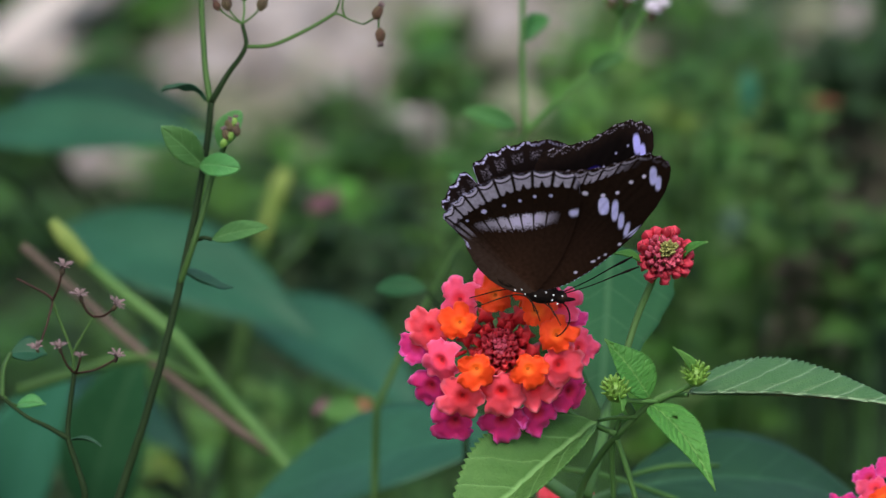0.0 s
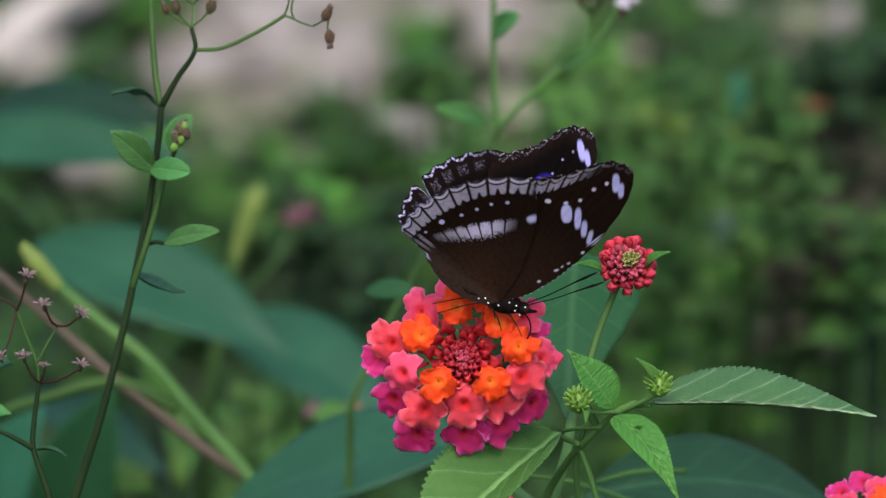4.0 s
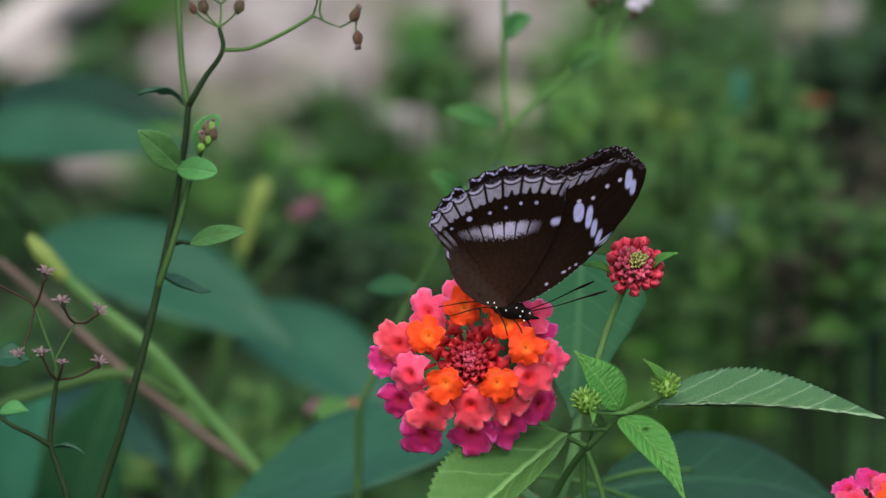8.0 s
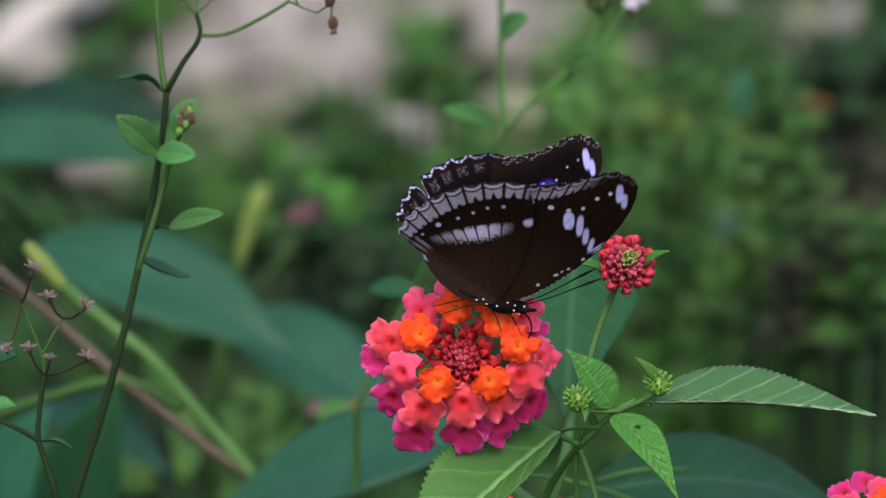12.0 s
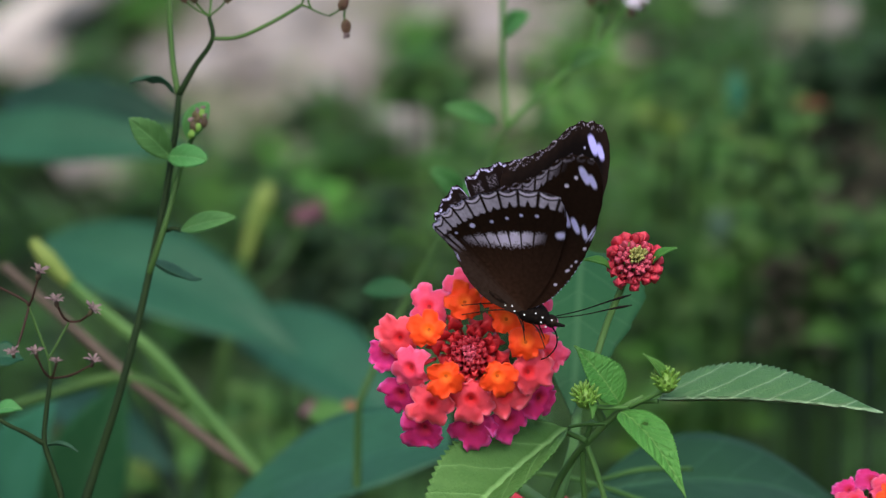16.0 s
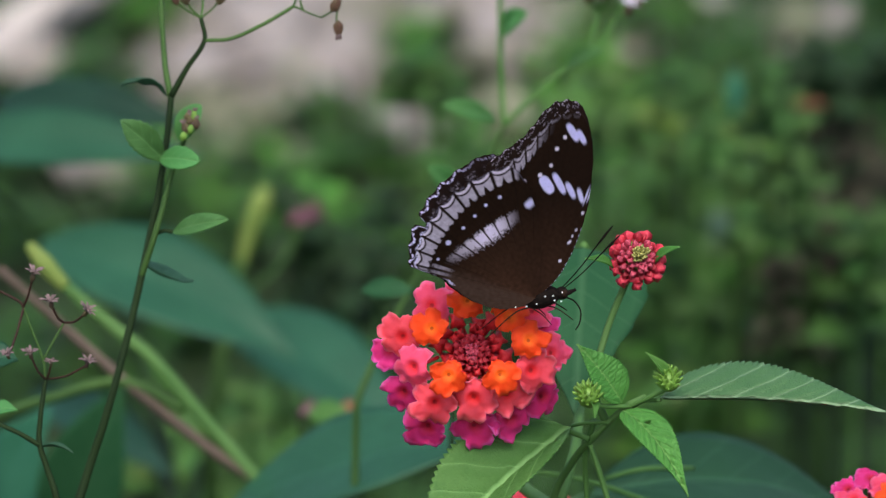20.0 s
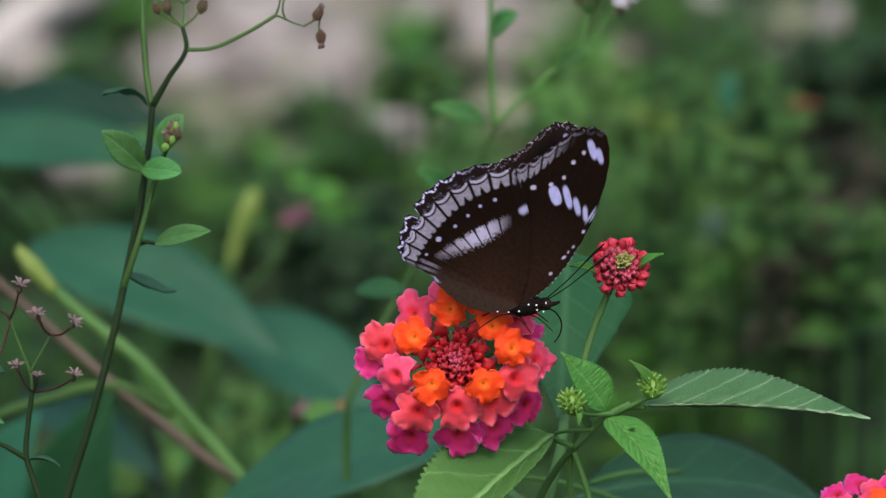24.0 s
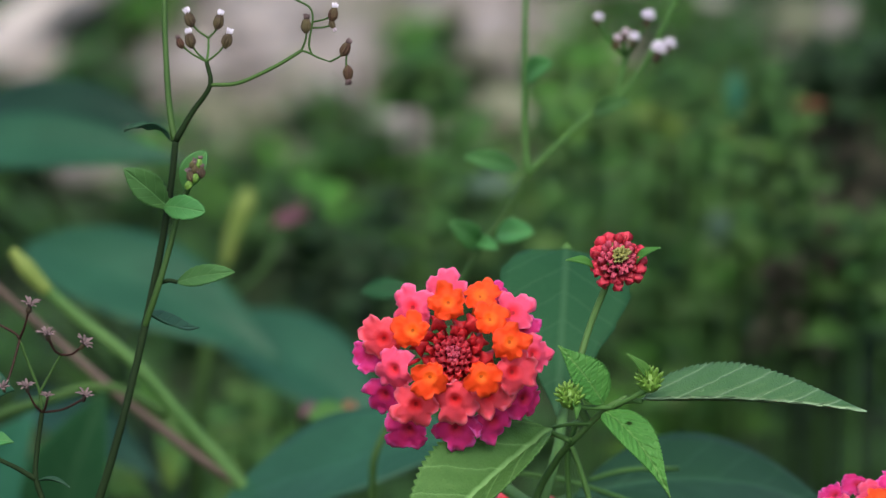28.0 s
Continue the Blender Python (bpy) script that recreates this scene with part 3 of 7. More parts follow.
    rback = rb - TOWARD * 0.004
    stem("bud_stalk", [rback, spot(1075, 500, 10), spot(1040, 590, 11), spot(1018, 690, 10), spot(1040, 748, 11)], [0.0006, 0.00055, 0.0007], stem_lantana, plant)
    bm = blob(bmesh.new(), rback + TOWARD * 0.001, (0.003, 0.0032, 0.0032), TOWARD.to_track_quat("X", "Z").to_matrix(), lump=0.3)
    bud = part("bud_head", bm, green_bud, plant, "closed red lantana bud cluster with a green middle")
    lean = (TOWARD + UP * 0.25 + RIGHT * 0.1).normalized()
    ring_of_buds(bud, BUD_LIME, rb + RIGHT * .0004 + UP * .0004, lean, 0.0002, 3, 0.1, 0.0024)
    ring_of_buds(bud, BUD_LIME, rb + RIGHT * .0004 + UP * .0004, lean, 0.0008, 12, 0.35, 0.002)
    ring_of_buds(bud, BUD_LIME, rb + RIGHT * .0003 + UP * .0003, lean, 0.0014, 18, 0.6, 0.0017)
    ring_of_buds(bud, BUD_PLUM, rb, lean, 0.0021, 14, 0.8, 0.0012)
    ring_of_buds(bud, BUD_PLUM, rb, lean, 0.0029, 16, 1.0, 0.0006, 0.0005)
    ring_of_buds(bud, BUD_CRIMSON, rb, lean, 0.0036, 15, 1.2, -0.0002, 0.0006)
    ring_of_buds(bud, BUD_TIP, rb, lean, 0.0045, 17, 1.5, -0.0008, 0.0009)
    ring_of_buds(bud, BUD_TIP, rb, lean, 0.0047, 9, 2.2, -0.0022, 0.0008)
    for tipx, tipy, bx, by in ((1002, 460, 1052, 476), (1168, 438, 1125, 468)):
        leaf("bract", spot(bx, by, 7), spot(tipx, tipy, 4), TOWARD + UP, 0.0018, lantana_leaf, plant, nx=10, ny=4, fold=0.3)
    # green bud clusters
    for x, y, d, tipx, tipy in ((1008, 704, 4, 1020, 742), (1150, 675, 3, 1110, 626)):
        c = spot(x, y, d)
        bm = blob(bmesh.new(), c, (0.0017, 0.0019, 0.0019), lump=0.3)
        gb = part("green_bud", bm, green_bud, plant, "young green bud cluster")
        lean = (TOWARD + UP * 0.8).normalized()
        side = lean.orthogonal().normalized()
        for k in range(34):
            u = (k + 0.5) / 34
            t, q = math.acos(1 - 1.15 * u), 2.39996 * k
            o = lean * math.cos(t) + (side * math.cos(q) + lean.cross(side) * math.sin(q)) * math.sin(t)
            m = facing(c + o * 0.0014, (o * 0.8 + UP * 0.6).normalized(), q) @ Matrix.Scale(random.uniform(0.75, 1.1), 4)
            part("bract", SPIKE, None, gb, "", m)
        leaf("bract", c, spot(tipx, tipy, d - 2), TOWARD + RIGHT, 0.0016, lantana_leaf, plant, nx=10, ny=4, fold=0.4)
        stem("bud_stalk", [c - lean * 0.002, (c + node_) / 2 - UP * 0.0008, node_ + RIGHT * 0.001], [0.0005, 0.0004, 0.0004], stem_soft, plant)
    # leaves
    leaf("leaf", spot(1068, 715, 8), spot(988, 612, 6), TOWARD + RIGHT * 0.5 + UP * 0.2, wide(72), lantana_leaf, plant, "small upright toothed leaf",
         teeth=24, tooth=0.07, fold=0.22, sag=0.06, quilt=0.00030, peak=0.38, nx=144)
    leaf("leaf", spot(1070, 728, 7), spot(1186, 880, -4), TOWARD + UP * 0.5 + RIGHT * 0.3, wide(70), lantana_leaf, plant, "hanging toothed leaf with a small hole",
         teeth=32, tooth=0.06, hole=(0.27, 0.26, 0.030, 0.15), ny=40, fold=0.2, sag=0.12, quilt=0.00030, peak=0.36, nx=192)
    leaf("leaf", spot(1134, 707, 6), spot(1534, 730, 0), TOWARD * 0.95 - UP * 0.29, wide(66), lantana_pale, plant, "long toothed leaf folded along its midrib, with a silvery sheen",
         teeth=34, tooth=0.06, fold=-0.7, curl=-1.6, sag=-0.09, quilt=0.00045, peak=0.33, point=1.2, nx=228, ny=24)
    leaf("leaf", spot(978, 757, 16), spot(690, 1030, 1), TOWARD * 0.82 - (RIGHT * 0.7 - UP * 0.7) * 0.55, wide(165), shaded_leaf, plant, "broad toothed leaf below the flower head, folded along its midrib",
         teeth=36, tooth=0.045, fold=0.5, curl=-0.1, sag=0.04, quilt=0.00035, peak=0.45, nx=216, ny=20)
    stem("petiole", [spot(980, 756, 16), spot(1010, 751, 12), spot(1047, 750, 10)], [0.0003, 0.00036], stem_soft, plant)
    stem("petiole", [spot(1136, 710, 6), spot(1105, 711, 8), node_], [0.0004, 0.0005], stem_soft, plant)
    leaf("leaf", spot(1003, 438, 75), spot(985, 735, 45), TOWARD + UP * 0.3, wide(232, 60), mid_leaf, plant, "broad leaf behind the flower head",
         teeth=20, tooth=0.03, fold=0.06, sag=0.05, peak=0.3, point=1.1)
    stem("petiole", [spot(1003, 438, 75), spot(1010, 480, 90), spot(1000, 620, 80), spot(990, 780, 40), spot(960, 890, 26)], [0.0008, 0.0008, 0.001], stem_soft, plant)
    for pts in ([(1020, 745, 14), (1005, 800, 16), (1008, 900, 20)], [(1012, 790, 14), (1030, 840, 14), (1048, 900, 14)],
                [(900, 835, 90), (1000, 850, 90), (1130, 892, 95)], [(1040, 850, 100), (1110, 832, 100), (1200, 830, 110)]):
        stem("twig", [spot(x, y, d) for x, y, d in pts], [0.00045, 0.0005, 0.00045], stem_soft, plant)
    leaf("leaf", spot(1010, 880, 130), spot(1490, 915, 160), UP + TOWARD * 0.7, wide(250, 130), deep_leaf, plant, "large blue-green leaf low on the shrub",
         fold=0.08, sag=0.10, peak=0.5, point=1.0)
    leaf("leaf", spot(840, 775, 190), spot(380, 905, 210), UP + TOWARD * 0.8, wide(250, 190), teal_leaf, plant, "large blue-green leaf low on the shrub",
         fold=0.06, sag=0.06, peak=0.5, point=1.0)
    stem("twig", [spot(840, 775, 190), spot(880, 850, 70), spot(950, 905, 26)], [0.0008, 0.0012], stem_soft, plant)
    stem("twig", [spot(1010, 880, 130), spot(980, 895, 60), spot(950, 910, 26)], [0.0008, 0.0012], stem_soft, plant)
    return plant


def lantana_sprig():
    """A second head, lower and a little nearer to the edge of the shrub."""
    centre = spot(1558, 962, 20)
    base = root_under(centre, 0.02, 0.03)
    plant = thing("lantana_sprig", base, "second lantana sprig with a pink and orange flower head", "flowering plant")
    back = centre - TOWARD * 0.012
    stem("main_stem", [back, back - UP * 0.03 + Vector((0.01, 0.01, 0)), (back + base) / 2 + Vector((0.015, 0.015, 0)), base], [0.001, 0.0016, 0.0024, 0.0036], stem_lantana, plant)
    bm = blob(bmesh.new(), back + TOWARD * 0.002, (0.0035, 0.0045, 0.0045), TOWARD.to_track_quat("X", "Z").to_matrix(), lump=0.3)
    head = part("flower_head", bm, green_bud, plant, "round lantana flower head, orange inside and pink outside")
    axis = (TOWARD + UP * 0.5).normalized()
    for count, radius, kind, lift in ((13, 0.0125, "magenta", -0.003), (10, 0.0095, "pink", 0.0), (7, 0.0062, "orange", 0.002)):
        for i in range(count):
            a = 6.2832 * (i + 0.3 * random.random()) / count
            side = axis.orthogonal().normalized()
            p = centre + (side * math.cos(a) + axis.cross(side) * math.sin(a)) * radius + axis * lift
            floret(head, p, centre, kind, random.uniform(.72, .9), 0.6, axis)
    ring_of_buds(head, BUD_CRIMSON, centre, axis, 0.0015, 8, 0.3, 0.003)
    ring_of_buds(head, BUD_RED, centre, axis, 0.0033, 12, 0.6, 0.0025)
    mid = (back + base) / 2
    for k, (dx, dz, w) in enumerate(((0.05, 0.02, 0.03), (-0.05, 0.0, 0.028), (0.02, -0.02, 0.03))):
        b = back.lerp(base, 0.22 + 0.15 * k) + Vector((0.012, 0.012, 0))
        leaf("leaf", b, b + Vector((dx, 0.02 * (k - 1), dz - 0.01)), (0, -0.4, 1), w, lantana_leaf, plant, teeth=18, tooth=0.06, peak=0.4)
    return plant


LANTANA = lantana()
SPRIG = lantana_sprig()


# ---- weeds ----
def capitulum(parent, place, way, size, body, tuft, open_=0.4):
    """A small tassel head: urn of bracts with a tuft of fine florets at the mouth."""
    way = Vector(way).normalized()
    rot = way.to_track_quat("X", "Z").to_matrix()
    bm = blob(bmesh.new(), place, (size, size * 0.52, size * 0.52), rot, rings=8, sides=10, lump=0.2)
    for i in range(8):
        a = 0.785 * i + 0.2 * random.random()
        o = rot @ Vector((0, math.cos(a), math.sin(a)))
        top = random.uniform(0.7, 0.95)
        tube(bm, [place - way * size * 0.85 + o * size * 0.2, place - way * size * 0.3 + o * size * 0.52, place + way * size * 0.35 + o * size * 0.47, place + way * size * top + o * size * 0.3],
             [size * 0.07, size * 0.13, size * 0.11, size * 0.03], 5)
    urn = part("flower_bud", bm, body, parent)
    bm = bmesh.new()
    for i in range(28):
        a = 2.4 * i
        r = size * 0.5 * math.sqrt(i / 28)
        o = rot @ Vector((0, math.cos(a), math.sin(a)))
        p = place + way * size * 0.7 + o * r * 0.5
        tube(bm, [p, p + way * size * (0.45 + 0.35 * random.random()) + o * r * open_ * 1.6], [size * 0.08, size * 0.10, size * 0.06], 5)
    part("tuft", bm, tuft, urn)
    return urn


def tassel_weed():
    """The tall thin weed beside the flower."""
    base = root_under(spot(70, 1250, 24))
    plant = thing("tassel_weed", base, "tall thin green weed with small brown buds tipped pale lilac", "weed")
    foot = spot(160, 930, 20)
    d = 18
    stem("main_stem", [spot(311, 248, d), spot(304, 320, d), spot(287, 430, d), spot(268, 525, d), spot(236, 670, d), spot(196, 820, d), foot,
                       spot(120, 1060, d + 2), spot(90, 1180, d + 4), base], [0.00054, 0.00057, 0.00062, 0.00064, 0.00074, 0.00095, 0.0014], stem_dark, plant, sides=10)
    stem("branch", [spot(341, 318, d - 3), spot(318, 372, d - 2), spot(300, 440, d - 2), spot(278, 515, d - 2), spot(256, 580, d)], [0.0004, 0.0005, 0.00055], stem_green, plant)
    stem("branch", [spot(311, 250, d), spot(340, 200, d - 2), spot(372, 151, d - 4), spot(366, 110, d - 4)], [0.00058, 0.00046, 0.0004, 0.00036], stem_dark, plant)
    stem("branch", [spot(309, 250, d), spot(300, 190, d + 2), spot(294, 100, d + 6), spot(291, 0, d + 10), spot(290, -160, d + 16), spot(300, -330, d + 18)], [0.00055, 0.0005, 0.00045, 0.0004], stem_green, plant)
    stem("branch", [spot(372, 151, d - 4), spot(420, 148, d - 4), spot(480, 122, d - 5), spot(520, 99, d - 5), spot(534, 90, d - 5)], [0.00036, 0.00033, 0.0003], stem_green, plant)
    stem("pedicel", [spot(366, 110, d - 4), spot(369, 88, d - 4), spot(369, 68, d - 4)], [0.0002, 0.00018], stem_soft, plant, sides=6)
    stem("pedicel", [spot(534, 90, d - 5), spot(546, 94, d - 5), spot(562, 102, d - 5), spot(584, 110, d - 5)], [0.00022, 0.0002, 0.00012], stem_green, plant, sides=6)
    stem("pedicel", [spot(552, 97, d - 5), spot(547, 80, d - 5), spot(552, 20, d - 5), spot(520, -2, d - 5)], [0.0002, 0.00018], stem_green, plant, sides=6)
    # fork, bud, size, tilt to the side, turned up or down, body, tuft
    heads = [((369, 68), (336, 35), 1, -.35, 1, brown_bud, white_tuft), ((369, 68), (387, 39), 1, .25, 1, brown_bud, white_tuft), ((366, 110), (402, 72), 1, .3, 1, brown_bud, white_tuft),
             ((366, 110), (337, 72), 1, -.2, 1, brown_bud, white_tuft), ((366, 110), (319, 77), .7, -.4, 1, ruddy_bud, dry_tuft),
             ((534, 90), (542, 46), .95, .05, 1, brown_bud, dry_tuft), ((552, 40), (590, 26), .95, .2, 1, ruddy_bud, white_tuft), ((552, 50), (588, 44), .6, .5, -1, brown_bud, lilac_tuft),
             ((584, 110), (611, 88), .95, .5, 1, ruddy_bud, dry_tuft), ((616, 84), (616, 130), .95, .05, -1, ruddy_bud, dry_tuft), ((520, -2), (510, -22), .8, -.2, 1, brown_bud, white_tuft)]
    for (ax, ay), (bx, by), size, tilt, sign, body, tuft in heads:
        a, b = spot(ax, ay, d - 4), spot(bx, by, d - 5)
        mid = a.lerp(b, 0.55) + RIGHT * (0.0003 if bx > ax else -0.0003) - UP * 0.0002
        stem("pedicel", [a, mid, b], [0.0002, 0.00017, 0.0002], stem_green, plant, sides=6)
        capitulum(plant, b, UP * sign + RIGHT * tilt, 0.0014 * size, body, tuft, 0.25)
    leaf("leaf", spot(304, 372, d - 1), spot(220, 300, d - 8), TOWARD + UP * 0.1 + RIGHT * 0.15, wide(54), weed_leaf, plant, fold=0.14, sag=0.06, peak=0.58, point=0.8, teeth=11, tooth=0.07, wave=0.06, nx=66)
    leaf("leaf", spot(288, 366, d - 2), spot(362, 376, d - 10), TOWARD + UP * 0.15, wide(44), weed_leaf, plant, fold=0.12, sag=0.1, peak=0.58, point=0.5, teeth=8, tooth=0.06, wave=0.06, nx=48)
    leaf("leaf", spot(313, 500, d - 2), spot(414, 482, d - 10), TOWARD + UP * 0.3, wide(37), weed_leaf, plant, fold=0.12, sag=0.07, peak=0.5, point=0.7, teeth=9, tooth=0.07, wave=0.05, nx=54)
    stem("petiole", [spot(288, 500, d - 1), spot(300, 497, d - 2), spot(314, 500, d - 2)], [0.0004, 0.0004], stem_dark, plant, sides=6)
    leaf("leaf", spot(262, 553, d + 2), spot(352, 580, d + 10), TOWARD * 0.8 + UP, wide(52), wilted_leaf, plant, "dark limp leaf", fold=0.2, sag=-0.08, peak=0.5)
    leaf("leaf", spot(302, 245, d), spot(220, 230, d - 4), UP + TOWARD * 0.12, wide(24), wilted_leaf, plant, "thin curled leaf", fold=0.3, sag=0.14, peak=0.5, wave=0.25)
    leaf("leaf", spot(326, 336, d - 4), spot(364, 268, d - 5), TOWARD - RIGHT * 0.3, wide(44), weed_leaf, plant, "small leaf cupping the buds", fold=0.25, sag=0.1, peak=0.5, point=0.6)
    for x, y, k in ((346, 300, 1.0), (338, 314, 1.1), (352, 290, 0.9), (357, 306, 1.0), (334, 328, 0.9), (345, 316, 1.0), (341, 292, 0.8)):
        capitulum(plant, spot(x, y, d - 8), UP + RIGHT * random.uniform(-.5, .5), 0.0010 * k, random.choice((brown_bud, green_bud)), dry_tuft)
    return plant


def dried_head(parent, place, way, size):
    """A spent flower: spreading dry bracts like a little star."""
    way = Vector(way).normalized()
    rot = way.to_track_quat("X", "Z").to_matrix()
    hub = part("spent_flower", blob(bmesh.new(), place, (size * 0.5, size * 0.3, size * 0.3), rot, lump=0.3), brown_bud, parent)
    for i in range(10):
        a = 6.2832 * i / 10 + random.random() * 0.4
        o = rot @ Vector((0.35 + 0.5 * random.random(), math.cos(a), math.sin(a)))
        leaf("bract", place + way * size * 0.3, place + way * size * 0.3 + o.normalized() * size * random.uniform(1.0, 1.7), way, size * 0.2, dry_tuft, hub,
             nx=6, ny=2, thick=0.0001, fold=0.3, peak=0.6)
    return hub


def dry_weed():
    base = root_under(spot(120, 1150, 0), 0, 0.02)
    plant = thing("dry_weed", base, "withered weed with pinkish dry flower stars on dark stems", "weed")
    d = 12
    foot = spot(95, 950, d)
    stem("main_stem", [spot(75, 730, d), spot(66, 800, d), spot(64, 845, d), spot(78, 890, d), foot, foot.lerp(base, 0.5), base], [0.0004, 0.00045, 0.0005, 0.0006, 0.001], stem_dark, plant)
    stem("branch", [spot(64, 848, d), spot(30, 828, d), spot(-10, 808, d + 2), spot(-60, 770, d + 2)], [0.0005, 0.0004, 0.0003], stem_dark, plant)
    stem("branch", [spot(75, 730, d), spot(71, 695, d), spot(52, 645, d), spot(35, 600, d)], [0.00028, 0.00025], stem_green, plant, sides=6)
    stem("branch", [spot(71, 695, d), spot(90, 660, d), spot(108, 628, d)], [0.00025, 0.0002], stem_green, plant, sides=6)
    stem("branch", [spot(36, 603, d), spot(30, 592, d), spot(0, 575, d), spot(-30, 560, d)], [0.00025, 0.0002], stem_red, plant, sides=6)
    heads = [((35, 600), (52, 548), (.2, 1), 1.5), ((108, 628), (86, 598), (-.2, 1), 1.3), ((108, 628), (146, 613), (.6, .9), 1.3), ((75, 730), (49, 690), (-.1, .9), 1.2),
             ((75, 730), (85, 705), (0, 1), .8), ((75, 730), (149, 706), (.3, .9), 1.2), ((36, 600), (8, 690), (-.2, .6), 1.0)]
    for (ax, ay), (bx, by), (wx, wy), s in heads:
        a, b = spot(ax, ay, d), spot(bx, by, d - 3)
        stem("pedicel", [a, a.lerp(b, 0.5) - UP * 0.0006, b], [0.00022, 0.0002, 0.0002], stem_red, plant, sides=6)
        dried_head(plant, b, RIGHT * wx + UP * wy + TOWARD * 0.5, 0.00105 * s)
    leaf("leaf", spot(-30, 785, d + 10), spot(24, 782, d + 8), TOWARD + UP, wide(34), weed_leaf, plant, peak=0.5)
    leaf("leaf", spot(-40, 690, d + 14), spot(26, 690, d + 14), TOWARD + UP, wide(64), teal_leaf, plant, peak=0.5)
    leaf("leaf", spot(68, 850, d), spot(124, 862, d - 3), UP + TOWARD * 0.2, wide(14), wilted_leaf, plant, "thread-thin green bract", fold=0.3)
    stem("petiole", [spot(-30, 785, d + 10), spot(-42, 782, d + 6), spot(-50, 774, d + 2)], [0.0004, 0.0004], stem_green, plant, sides=6)
    stem("petiole", [spot(-40, 690, d + 14), spot(-52, 720, d + 8), spot(-55, 772, d + 2)], [0.0004, 0.0004], stem_green, plant, sides=6)
    return plant


def pompon(parent, place, way, size):
    """A tiny open head: brown cup and a full round tassel of white threads."""
    way = Vector(way).normalized()
    rot = way.to_track_quat("X", "Z").to_matrix()
    cup = part("flower_bud", blob(bmesh.new(), place, (size * 0.8, size * 0.5, size * 0.5), rot, rings=8, sides=10, lump=0.2), brown_bud, parent)
    bm = bmesh.new()
    for i in range(60):
        u = (i + 0.5) / 60
        a, t = 2.39996 * i, math.acos(1 - 1.25 * u)
        o = rot @ Vector((math.cos(t), math.sin(t) * math.cos(a), math.sin(t) * math.sin(a)))
        p = place + way * size * 0.9
        tube(bm, [p, p + o * size * random.uniform(0.8, 1.15)], [size * 0.07, size * 0.12, size * 0.06], 5)
    part("tuft", bm, white_tuft, cup, "fluffy white tassel")
    return cup


def aster_weed():
    """The soft-looking weed behind the butterfly with tiny white tassels."""
    d = 150
    base = root_under(spot(560, 1200, d))
    plant = thing("white_tassel_weed", base, "slender pale green weed with tiny white tassel flowers", "weed")
    foot = spot(660, 830, d)
    stem("main_stem", [spot(934, 308, d), spot(895, 378, d), spot(850, 440, d), spot(785, 560, d), spot(726, 670, d), spot(688, 750, d), foot, foot.lerp(base, 0.5), base],
         [0.0005, 0.0005, 0.00055, 0.0007, 0.0014], stem_green, plant)
    stem("branch", [spot(934, 308, d), spot(929, 230, d), spot(928, 120, d), spot(930, 0, d), spot(933, -150, d), spot(925, -300, d)], [0.0006, 0.00055, 0.0005, 0.0004], stem_soft, plant)
    stem("branch", [spot(934, 308, d), spot(980, 262, d), spot(1048, 202, d), spot(1105, 160, d), spot(1150, 95, d), spot(1200, -10, d), spot(1250, -140, d)], [0.0006, 0.00055, 0.0005, 0.0004], stem_soft, plant)
    stem("branch", [spot(1090, 172, d), spot(1098, 140, d), spot(1108, 98, d)], [0.0005, 0.0005], stem_soft, plant)
    for ax, ay, bx, by, s, full in ((1108, 98, 1057, 40, .85, 1), (1108, 98, 1090, 78, .8, 0), (1108, 98, 1120, 76, .95, 1), (1108, 98, 1145, 40, 1.1, 1), (1150, 95, 1163, 100, 1.35, 1),
                                    (1150, 95, 1183, 88, 1.0, 1), (1108, 98, 1104, 66, .7, 0)):
        a, b = spot(ax, ay, d), spot(bx, by, d - 4)
        stem("pedicel", [a, a.lerp(b, 0.5) - UP * 0.0006, b], [0.0004, 0.0003], stem_soft, plant, sides=6)
        if full:
            pompon(plant, b, UP + RIGHT * 0.25 + TOWARD * 0.4, 0.00125 * s)
        else:
            capitulum(plant, b, UP + RIGHT * 0.3 + TOWARD * 0.5, 0.0016 * s, brown_bud, lilac_tuft, 0.6)
    for b, t, w in (((920, 300), (822, 278), 36), ((931, 138), (976, 112), 44), ((850, 438), (796, 394), 44), ((876, 416), (944, 412), 44),
                    ((840, 430), (880, 440), 26), ((1048, 202), (1115, 180), 30)):
        leaf("leaf", spot(*b, d), spot(*t, d - 12), TOWARD + UP * 0.2, wide(w, d), weed_leaf, plant, peak=0.52, point=0.65, sag=0.08, fold=0.12)
    return plant


TASSEL = tassel_weed()
DRY = dry_weed()
ASTER = aster_weed()


